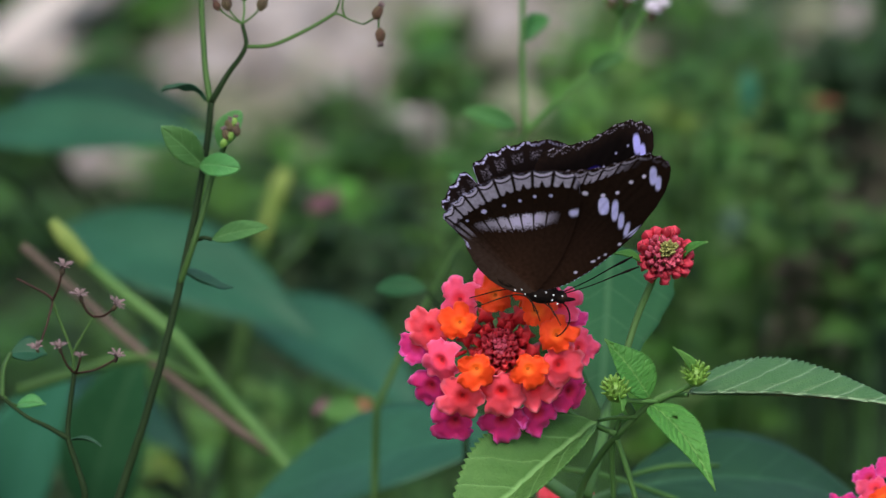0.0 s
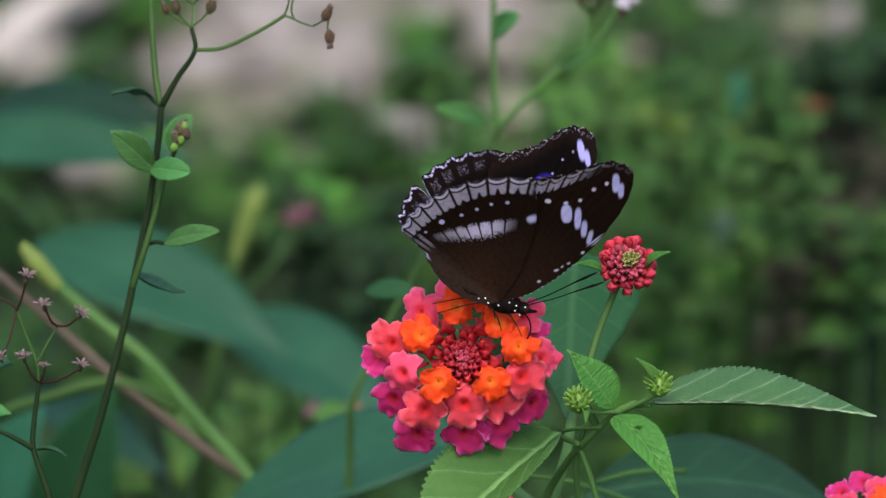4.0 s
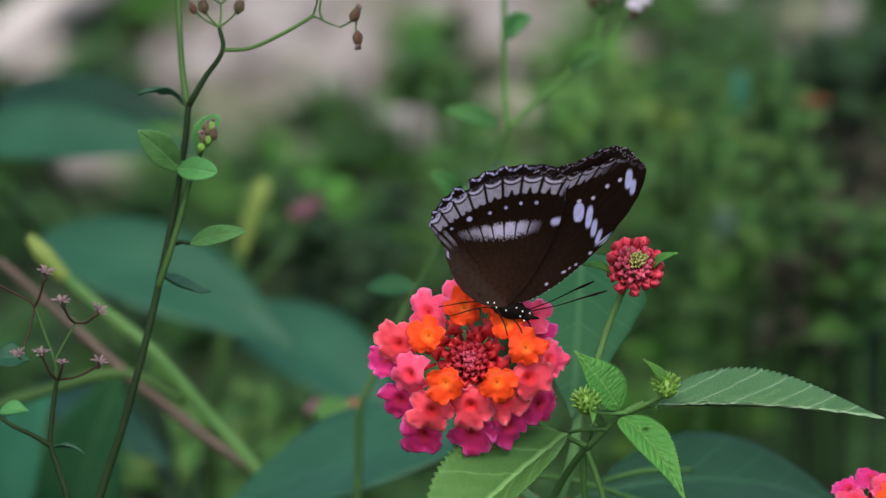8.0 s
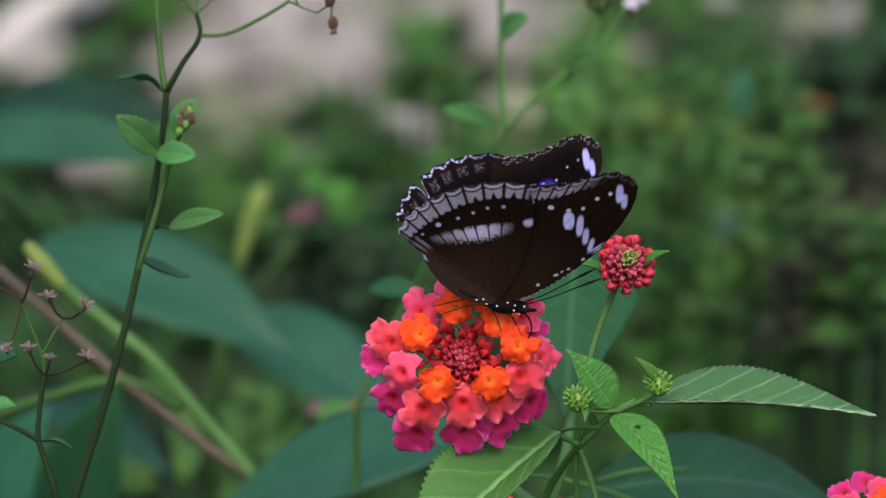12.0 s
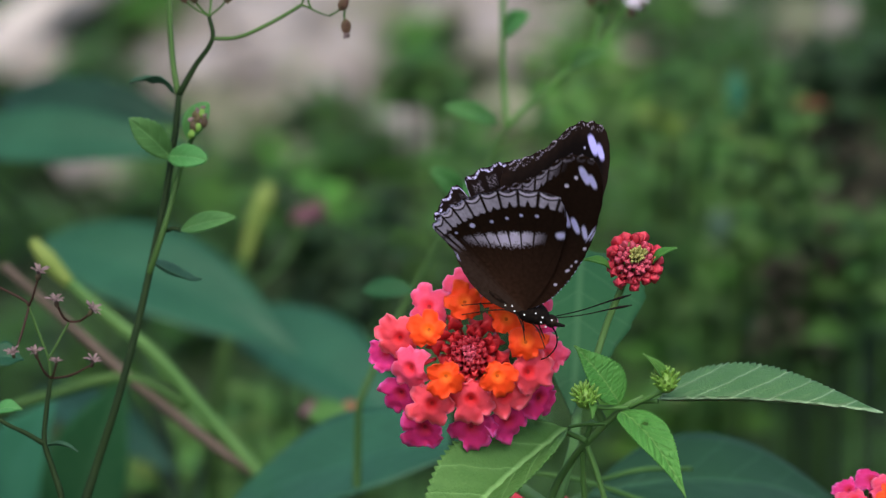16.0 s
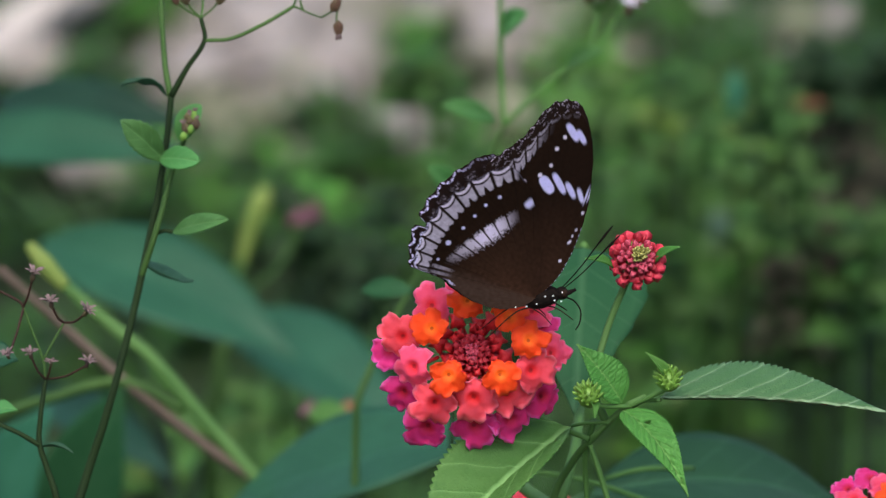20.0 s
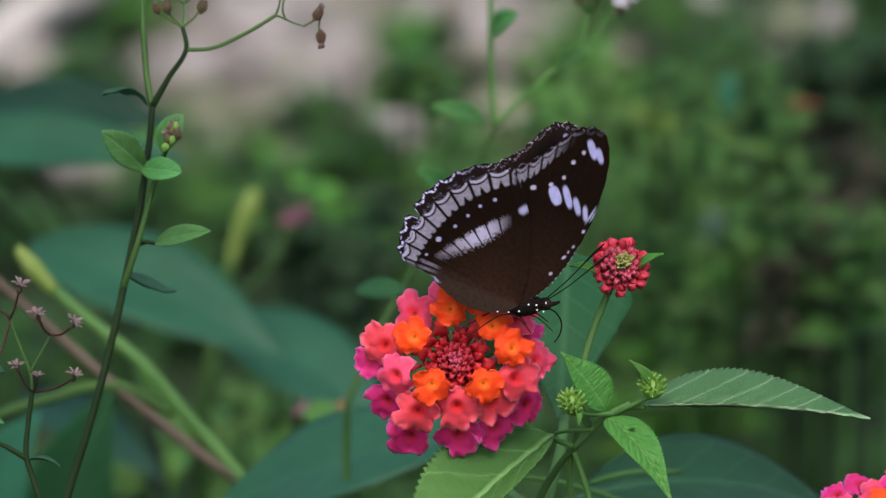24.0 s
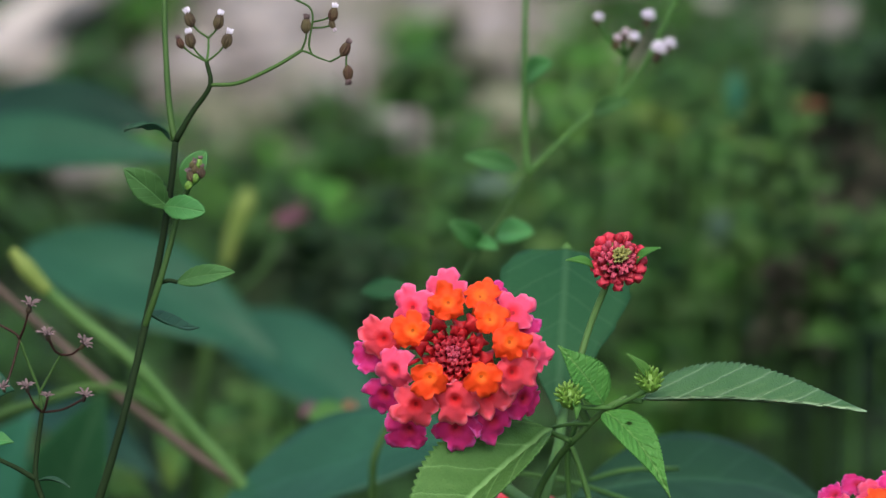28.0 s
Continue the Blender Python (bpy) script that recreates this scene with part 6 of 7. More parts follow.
def motions():
    b, h = Vector(LANTANA.location), 0.570
    walk(LANTANA, [
        (0, lean(b, h, 5.39, 0.70)), (0.5, lean(b, h, 2.16, 0.64)), (1, lean(b, h, -0.31, -0.88)), (1.5, lean(b, h, 0.34, -0.58)),
        (2, lean(b, h, 0.48, -0.51)), (2.5, lean(b, h, -0.16, -0.69)), (3, lean(b, h, -0.75, -1.00)), (3.5, lean(b, h, 0.63, -0.57)),
        (5.5, lean(b, h, 0.90, -0.76)), (6, lean(b, h, 0.92, -0.45)), (6.5, lean(b, h, 1.98, -0.51)), (7, lean(b, h, 3.45, 0.56)),
        (7.5, lean(b, h, 3.02, 0.37)), (8, lean(b, h, 1.74, -1.26)), (8.5, lean(b, h, 3.94, 0.32)), (9, lean(b, h, 5.24, 0.71)),
        (9.5, lean(b, h, 3.24, 0.84)), (10, lean(b, h, 2.07, 0.19)), (10.5, lean(b, h, 1.85, -0.13)), (11, lean(b, h, 1.43, 0.26)),
        (11.5, lean(b, h, 0.40, -0.88)), (12, lean(b, h, 0.19, -0.76)), (12.5, lean(b, h, 1.55, -0.52)), (14.5, lean(b, h, 0.82, -1.08)),
        (15, lean(b, h, 1.76, -0.58)), (15.5, lean(b, h, 2.94, 0.18)), (16, lean(b, h, 2.49, -0.08)), (16.5, lean(b, h, 1.86, -0.08)),
        (17, lean(b, h, 2.58, 0.12)), (17.5, lean(b, h, 4.47, 1.29)), (18, lean(b, h, 3.51, 0.37)), (18.5, lean(b, h, 1.85, -0.08)),
        (19, lean(b, h, 1.48, -0.39)), (19.5, lean(b, h, 3.09, 0.50)), (20, lean(b, h, 3.08, 0.11)), (20.5, lean(b, h, 3.01, 0.37)),
        (21, lean(b, h, 1.25, -0.77)), (21.5, lean(b, h, 3.59, 0.38)), (23.5, lean(b, h, 1.47, -0.77)), (24, lean(b, h, 1.32, -1.02)),
        (24.5, lean(b, h, 1.76, -0.70)), (25, lean(b, h, 1.42, -0.26)), (25.1, lean(b, h, 0.11, -0.83)), (25.2, lean(b, h, -0.14, 0.00)),
        (25.5, lean(b, h, 1.23, 0.43)), (26, lean(b, h, 0.57, -0.00)), (26.5, lean(b, h, 0.65, 0.12)), (27, lean(b, h, 1.89, 0.77)),
        (27.5, lean(b, h, 0.14, -0.19)), (28, lean(b, h, 0.00, 0.00)),
    ])
    b, h = Vector(SPRIG.location), 0.530
    walk(SPRIG, [
        (0, lean(b, h, 3.77, 1.92)), (0.5, lean(b, h, 1.34, 1.08)), (1, lean(b, h, 0.21, 0.33)), (1.5, lean(b, h, 0.51, 0.43)),
        (2, lean(b, h, 0.22, 0.44)), (2.5, lean(b, h, 0.07, 0.33)), (3, lean(b, h, -0.12, 0.12)), (3.5, lean(b, h, 0.65, 0.42)),
        (5.5, lean(b, h, 0.16, 0.11)), (6, lean(b, h, 0.75, 0.20)), (6.5, lean(b, h, 1.91, 0.39)), (7, lean(b, h, 2.52, 0.58)),
        (7.5, lean(b, h, 2.47, 0.37)), (8, lean(b, h, 1.46, 0.29)), (8.5, lean(b, h, 3.14, 0.92)), (9, lean(b, h, 3.63, 1.24)),
        (9.5, lean(b, h, 3.35, 1.25)), (10, lean(b, h, 3.04, 1.14)), (10.5, lean(b, h, 2.28, 0.83)), (11, lean(b, h, 1.80, 0.62)),
        (11.5, lean(b, h, 0.86, 0.09)), (12, lean(b, h, 0.45, 0.09)), (12.5, lean(b, h, 1.33, 0.29)), (14.5, lean(b, h, 0.98, -0.02)),
        (15, lean(b, h, 1.73, 0.17)), (15.5, lean(b, h, 2.05, 0.38)), (16, lean(b, h, 2.20, 0.48)), (16.5, lean(b, h, 1.77, 0.39)),
        (17, lean(b, h, 1.88, 0.27)), (17.5, lean(b, h, 3.93, 0.67)), (18, lean(b, h, 3.21, 0.56)), (18.5, lean(b, h, 2.07, 0.49)),
        (19, lean(b, h, 1.72, 0.16)), (19.5, lean(b, h, 2.68, 0.70)), (20, lean(b, h, 2.23, 0.59)), (20.5, lean(b, h, 2.95, 0.69)),
        (21, lean(b, h, 1.16, 0.18)), (21.5, lean(b, h, 2.79, 0.58)), (23.5, lean(b, h, 1.12, -0.04)), (24, lean(b, h, 1.38, -0.15)),
        (24.5, lean(b, h, 1.59, 0.17)), (25, lean(b, h, 0.72, 0.09)), (25.5, lean(b, h, 0.25, -0.12)), (26, lean(b, h, 0.70, -0.02)),
        (26.5, lean(b, h, 0.44, 0.10)), (27, lean(b, h, 1.06, 0.41)), (27.5, lean(b, h, -0.14, 0.00)), (28, lean(b, h, -0.00, 0.00)),
    ])
    b, h = Vector(TASSEL.location), 0.600
    walk(TASSEL, [
        (0, lean(b, h, 2.61, 8.18)), (0.5, lean(b, h, -2.47, 10.65)), (1, lean(b, h, -3.28, 8.98)), (1.5, lean(b, h, -3.10, 7.65)),
        (2, lean(b, h, -5.91, 8.63)), (2.5, lean(b, h, -6.36, 7.74)), (3, lean(b, h, -5.43, 7.34)), (3.5, lean(b, h, -4.27, 7.61)),
        (5.5, lean(b, h, -3.92, 7.19)), (6, lean(b, h, -3.68, 7.64)), (6.5, lean(b, h, -0.10, 8.47)), (7, lean(b, h, 1.14, 10.36)),
        (7.5, lean(b, h, 3.71, 12.76)), (8, lean(b, h, 0.39, 6.98)), (8.5, lean(b, h, 1.53, 9.71)), (9, lean(b, h, 1.70, 9.48)),
        (9.5, lean(b, h, 3.11, 12.71)), (10, lean(b, h, 4.86, 13.09)), (10.5, lean(b, h, 2.96, 12.70)), (11, lean(b, h, 0.50, 13.06)),
        (11.5, lean(b, h, -2.35, 11.86)), (12, lean(b, h, -4.13, 10.80)), (12.5, lean(b, h, -3.20, 9.43)), (14.5, lean(b, h, -3.78, 7.20)),
        (15, lean(b, h, 0.55, 10.34)), (15.5, lean(b, h, -0.91, 11.20)), (16, lean(b, h, -0.97, 10.48)), (16.5, lean(b, h, 0.81, 13.06)),
        (17, lean(b, h, -2.13, 11.39)), (17.5, lean(b, h, 4.54, 13.34)), (18, lean(b, h, 1.14, 12.81)), (18.5, lean(b, h, -3.10, 10.83)),
        (19, lean(b, h, -1.53, 10.22)), (19.5, lean(b, h, -0.31, 10.04)), (20, lean(b, h, -2.09, 9.94)), (20.5, lean(b, h, 0.18, 12.01)),
        (21, lean(b, h, -1.79, 8.81)), (21.5, lean(b, h, 1.00, 10.36)), (23.5, lean(b, h, -4.57, 7.58)), (24, lean(b, h, -3.81, 7.42)),
        (24.5, lean(b, h, -3.57, 7.85)), (25, lean(b, h, -3.78, 8.28)), (25.1, lean(b, h, -1.78, 1.67)), (25.2, lean(b, h, -0.06, -1.35)),
        (25.3, lean(b, h, -2.16, 1.00)), (25.5, lean(b, h, -4.68, 4.28)), (26, lean(b, h, -1.41, 5.02)), (26.5, lean(b, h, -2.56, 0.64)),
        (27, lean(b, h, -0.48, 1.27)), (27.5, lean(b, h, -1.54, -0.54)), (28, lean(b, h, -0.02, 0.04)),
    ])
    b, h = Vector(DRY.location), 0.540
    walk(DRY, [
        (0, lean(b, h, 1.82, 5.78)), (0.5, lean(b, h, -1.52, 5.98)), (1, lean(b, h, -1.67, 5.26)), (1.5, lean(b, h, -1.84, 4.67)),
        (2, lean(b, h, -3.02, 4.84)), (2.5, lean(b, h, -3.37, 4.42)), (3, lean(b, h, -2.51, 4.41)), (3.5, lean(b, h, -2.13, 4.69)),
        (5.5, lean(b, h, -2.07, 4.40)), (6, lean(b, h, -1.52, 4.53)), (6.5, lean(b, h, 0.60, 5.37)), (7, lean(b, h, 1.44, 6.23)),
        (7.5, lean(b, h, 2.70, 7.27)), (8, lean(b, h, 0.62, 4.52)), (8.5, lean(b, h, 1.64, 5.94)), (9, lean(b, h, 1.81, 5.80)),
        (9.5, lean(b, h, 2.61, 7.73)), (10, lean(b, h, 3.41, 8.03)), (10.5, lean(b, h, 2.46, 7.73)), (11, lean(b, h, 1.09, 7.29)),
        (11.5, lean(b, h, -0.54, 6.11)), (12, lean(b, h, -1.90, 5.69)), (12.5, lean(b, h, -1.10, 5.24)), (14.5, lean(b, h, -1.19, 3.56)),
        (15, lean(b, h, 1.21, 5.22)), (15.5, lean(b, h, 0.17, 5.37)), (16, lean(b, h, 0.19, 5.22)), (16.5, lean(b, h, 1.13, 6.38)),
        (17, lean(b, h, -0.40, 5.38)), (17.5, lean(b, h, 3.44, 7.11)), (18, lean(b, h, 1.47, 6.08)), (18.5, lean(b, h, -0.80, 5.23)),
        (19, lean(b, h, 0.08, 5.08)), (19.5, lean(b, h, 0.63, 5.22)), (20, lean(b, h, -0.49, 5.09)), (20.5, lean(b, h, 1.01, 6.24)),
        (21, lean(b, h, -0.52, 4.52)), (21.5, lean(b, h, 1.18, 5.36)), (23.5, lean(b, h, -1.80, 3.01)), (24, lean(b, h, -1.22, 3.01)),
        (24.5, lean(b, h, -1.17, 3.42)), (25, lean(b, h, -1.17, 2.73)), (25.1, lean(b, h, -0.47, 1.70)), (25.2, lean(b, h, 0.25, 0.84)),
        (25.5, lean(b, h, -2.67, 1.68)), (26, lean(b, h, 0.06, 1.53)), (26.5, lean(b, h, -1.39, 0.24)), (27, lean(b, h, -0.02, 0.48)),
        (27.5, lean(b, h, -1.11, -0.39)), (28, lean(b, h, -0.06, -0.02)),
    ])
    b, h = Vector(ASTER.location), 0.550
    walk(ASTER, [
        (0, lean(b, h, -2.56, 10.54)), (0.5, lean(b, h, -4.64, 10.79)), (1, lean(b, h, -5.75, 10.88)), (1.5, lean(b, h, -5.75, 10.86)),
        (2, lean(b, h, -6.45, 12.08)), (2.5, lean(b, h, -6.67, 11.35)), (3, lean(b, h, -6.65, 11.68)), (3.5, lean(b, h, -5.99, 11.82)),
        (5.5, lean(b, h, -6.57, 12.74)), (6, lean(b, h, -5.79, 12.22)), (6.5, lean(b, h, -3.72, 11.97)), (7, lean(b, h, -2.82, 12.85)),
        (7.5, lean(b, h, -1.79, 13.47)), (8, lean(b, h, -4.34, 10.51)), (8.5, lean(b, h, -2.83, 11.17)), (9, lean(b, h, -2.40, 12.28)),
        (9.5, lean(b, h, -0.54, 13.06)), (10, lean(b, h, 0.55, 12.60)), (10.5, lean(b, h, -0.45, 12.36)), (11, lean(b, h, -1.45, 12.13)),
        (11.5, lean(b, h, -3.75, 11.63)), (12, lean(b, h, -5.22, 11.29)), (12.5, lean(b, h, -4.41, 11.46)), (14.5, lean(b, h, -5.30, 12.32)),
        (15, lean(b, h, -3.35, 14.22)), (15.5, lean(b, h, -3.45, 13.06)), (16, lean(b, h, -3.70, 12.31)), (16.5, lean(b, h, -2.42, 13.66)),
        (17, lean(b, h, -3.65, 12.69)), (17.5, lean(b, h, 0.12, 14.71)), (18, lean(b, h, -0.97, 13.65)), (18.5, lean(b, h, -3.19, 12.42)),
        (19, lean(b, h, -3.26, 13.48)), (19.5, lean(b, h, -2.66, 12.89)), (20, lean(b, h, -3.96, 12.94)), (20.5, lean(b, h, -1.47, 13.52)),
        (21, lean(b, h, -4.78, 12.76)), (21.5, lean(b, h, -2.63, 13.27)), (23.5, lean(b, h, -5.64, 12.23)), (24, lean(b, h, -4.65, 12.47)),
        (24.5, lean(b, h, -4.78, 12.78)), (25, lean(b, h, -2.55, 7.69)), (25.1, lean(b, h, 2.62, -4.92)), (25.2, lean(b, h, -0.92, 2.38)),
        (25.5, lean(b, h, -1.64, 0.87)), (26, lean(b, h, 0.94, 1.51)), (26.5, lean(b, h, -0.33, -0.04)), (27, lean(b, h, 0.83, 0.59)),
        (27.5, lean(b, h, -1.11, -0.15)), (28, lean(b, h, -0.01, 0.01)),
    ])
    b, h = Vector(BROAD.location), 0.420
    walk(BROAD, [
        (0, lean(b, h, 4.24, 5.82)), (0.5, lean(b, h, 1.78, 3.26)), (1, lean(b, h, 1.18, 1.89)), (1.5, lean(b, h, 1.09, 2.16)),
        (2, lean(b, h, 0.50, 0.70)), (2.5, lean(b, h, 0.41, 1.18)), (3, lean(b, h, 0.68, 0.99)), (3.5, lean(b, h, 1.29, 1.28)),
        (5.5, lean(b, h, 0.20, -0.79)), (6, lean(b, h, 1.19, 0.50)), (6.5, lean(b, h, 3.35, 1.49)), (7, lean(b, h, 3.75, 0.88)),
        (7.5, lean(b, h, 4.64, 0.59)), (8, lean(b, h, 2.07, 2.08)), (8.5, lean(b, h, 4.33, 3.26)), (9, lean(b, h, 4.62, 2.87)),
        (9.5, lean(b, h, 6.61, 3.56)), (10, lean(b, h, 7.68, 4.44)), (10.5, lean(b, h, 6.11, 2.38)), (11, lean(b, h, 5.02, 2.08)),
        (11.5, lean(b, h, 2.96, 0.99)), (12, lean(b, h, 1.49, 0.79)), (12.5, lean(b, h, 2.47, 0.88)), (14.5, lean(b, h, 1.87, -0.19)),
        (15, lean(b, h, 3.55, -0.10)), (15.5, lean(b, h, 2.96, -0.11)), (16, lean(b, h, 3.73, 1.57)), (16.5, lean(b, h, 4.35, 0.98)),
        (17, lean(b, h, 3.44, 0.61)), (17.5, lean(b, h, 7.49, 1.28)), (18, lean(b, h, 6.11, 1.97)), (18.5, lean(b, h, 4.24, 2.07)),
        (19, lean(b, h, 3.84, 0.29)), (19.5, lean(b, h, 4.63, 1.38)), (20, lean(b, h, 3.35, 0.68)), (20.5, lean(b, h, 5.81, 1.87)),
        (21, lean(b, h, 2.56, 0.69)), (21.5, lean(b, h, 4.54, 0.99)), (23.5, lean(b, h, 1.47, -0.50)), (24, lean(b, h, 2.36, 0.01)),
        (24.5, lean(b, h, 2.17, 0.40)), (25, lean(b, h, 1.28, -0.99)), (25.5, lean(b, h, -0.60, -0.89)), (26, lean(b, h, 1.38, -0.00)),
        (26.5, lean(b, h, 0.10, -0.39)), (27, lean(b, h, 0.89, -0.19)), (27.5, lean(b, h, -0.99, -0.50)), (28, lean(b, h, 0.00, -0.00)),
    ])
    b, h = Vector(STALKS.location), 0.460
    walk(STALKS, [
        (0, lean(b, h, 3.62, 4.97)), (0.5, lean(b, h, 1.52, 2.79)), (1, lean(b, h, 1.01, 1.61)), (1.5, lean(b, h, 0.93, 1.85)),
        (2, lean(b, h, 0.42, 0.59)), (2.5, lean(b, h, 0.35, 1.01)), (3, lean(b, h, 0.58, 0.84)), (3.5, lean(b, h, 1.10, 1.09)),
        (5.5, lean(b, h, 0.17, -0.67)), (6, lean(b, h, 1.02, 0.42)), (6.5, lean(b, h, 2.86, 1.27)), (7, lean(b, h, 3.21, 0.75)),
        (7.5, lean(b, h, 3.96, 0.51)), (8, lean(b, h, 1.77, 1.78)), (8.5, lean(b, h, 3.70, 2.79)), (9, lean(b, h, 3.95, 2.45)),
        (9.5, lean(b, h, 5.64, 3.04)), (10, lean(b, h, 6.56, 3.80)), (10.5, lean(b, h, 5.22, 2.04)), (11, lean(b, h, 4.29, 1.78)),
        (11.5, lean(b, h, 2.53, 0.85)), (12, lean(b, h, 1.27, 0.67)), (12.5, lean(b, h, 2.11, 0.75)), (14.5, lean(b, h, 1.60, -0.17)),
        (15, lean(b, h, 3.03, -0.08)), (15.5, lean(b, h, 2.53, -0.09)), (16, lean(b, h, 3.19, 1.34)), (16.5, lean(b, h, 3.71, 0.84)),
        (17, lean(b, h, 2.94, 0.52)), (17.5, lean(b, h, 6.40, 1.09)), (18, lean(b, h, 5.22, 1.68)), (18.5, lean(b, h, 3.63, 1.77)),
        (19, lean(b, h, 3.28, 0.25)), (19.5, lean(b, h, 3.96, 1.18)), (20, lean(b, h, 2.87, 0.58)), (20.5, lean(b, h, 4.97, 1.60)),
        (21, lean(b, h, 2.19, 0.59)), (21.5, lean(b, h, 3.88, 0.85)), (23.5, lean(b, h, 1.26, -0.42)), (24, lean(b, h, 2.01, 0.01)),
        (24.5, lean(b, h, 1.85, 0.34)), (25, lean(b, h, 1.09, -0.84)), (25.5, lean(b, h, -0.51, -0.76)), (26, lean(b, h, 1.18, -0.00)),
        (26.5, lean(b, h, 0.09, -0.33)), (27, lean(b, h, 0.76, -0.17)), (27.5, lean(b, h, -0.84, -0.42)), (28, lean(b, h, 0.00, -0.00)),
    ])
    b, h = Vector(YELLOW.location), 0.400
    walk(YELLOW, [
        (0, lean(b, h, 4.41, 6.06)), (0.5, lean(b, h, 1.85, 3.40)), (1, lean(b, h, 1.23, 1.96)), (1.5, lean(b, h, 1.13, 2.25)),
        (2, lean(b, h, 0.52, 0.72)), (2.5, lean(b, h, 0.42, 1.23)), (3, lean(b, h, 0.71, 1.03)), (3.5, lean(b, h, 1.34, 1.33)),
        (5.5, lean(b, h, 0.21, -0.82)), (6, lean(b, h, 1.24, 0.52)), (6.5, lean(b, h, 3.49, 1.55)), (7, lean(b, h, 3.91, 0.92)),
        (7.5, lean(b, h, 4.83, 0.62)), (8, lean(b, h, 2.15, 2.17)), (8.5, lean(b, h, 4.51, 3.40)), (9, lean(b, h, 4.81, 2.99)),
        (9.5, lean(b, h, 6.88, 3.71)), (10, lean(b, h, 8.00, 4.63)), (10.5, lean(b, h, 6.36, 2.48)), (11, lean(b, h, 5.22, 2.17)),
        (11.5, lean(b, h, 3.08, 1.03)), (12, lean(b, h, 1.55, 0.82)), (12.5, lean(b, h, 2.57, 0.92)), (14.5, lean(b, h, 1.95, -0.20)),
        (15, lean(b, h, 3.69, -0.10)), (15.5, lean(b, h, 3.08, -0.11)), (16, lean(b, h, 3.89, 1.64)), (16.5, lean(b, h, 4.53, 1.02)),
        (17, lean(b, h, 3.59, 0.63)), (17.5, lean(b, h, 7.80, 1.33)), (18, lean(b, h, 6.36, 2.05)), (18.5, lean(b, h, 4.42, 2.15)),
        (19, lean(b, h, 4.00, 0.30)), (19.5, lean(b, h, 4.82, 1.44)), (20, lean(b, h, 3.49, 0.71)), (20.5, lean(b, h, 6.06, 1.94)),
        (21, lean(b, h, 2.67, 0.72)), (21.5, lean(b, h, 4.73, 1.03)), (23.5, lean(b, h, 1.54, -0.52)), (24, lean(b, h, 2.45, 0.01)),
        (24.5, lean(b, h, 2.26, 0.42)), (25, lean(b, h, 1.33, -1.03)), (25.5, lean(b, h, -0.62, -0.93)), (26, lean(b, h, 1.44, -0.00)),
        (26.5, lean(b, h, 0.11, -0.40)), (27, lean(b, h, 0.93, -0.20)), (27.5, lean(b, h, -1.03, -0.52)), (28, lean(b, h, 0.00, -0.00)),
    ])
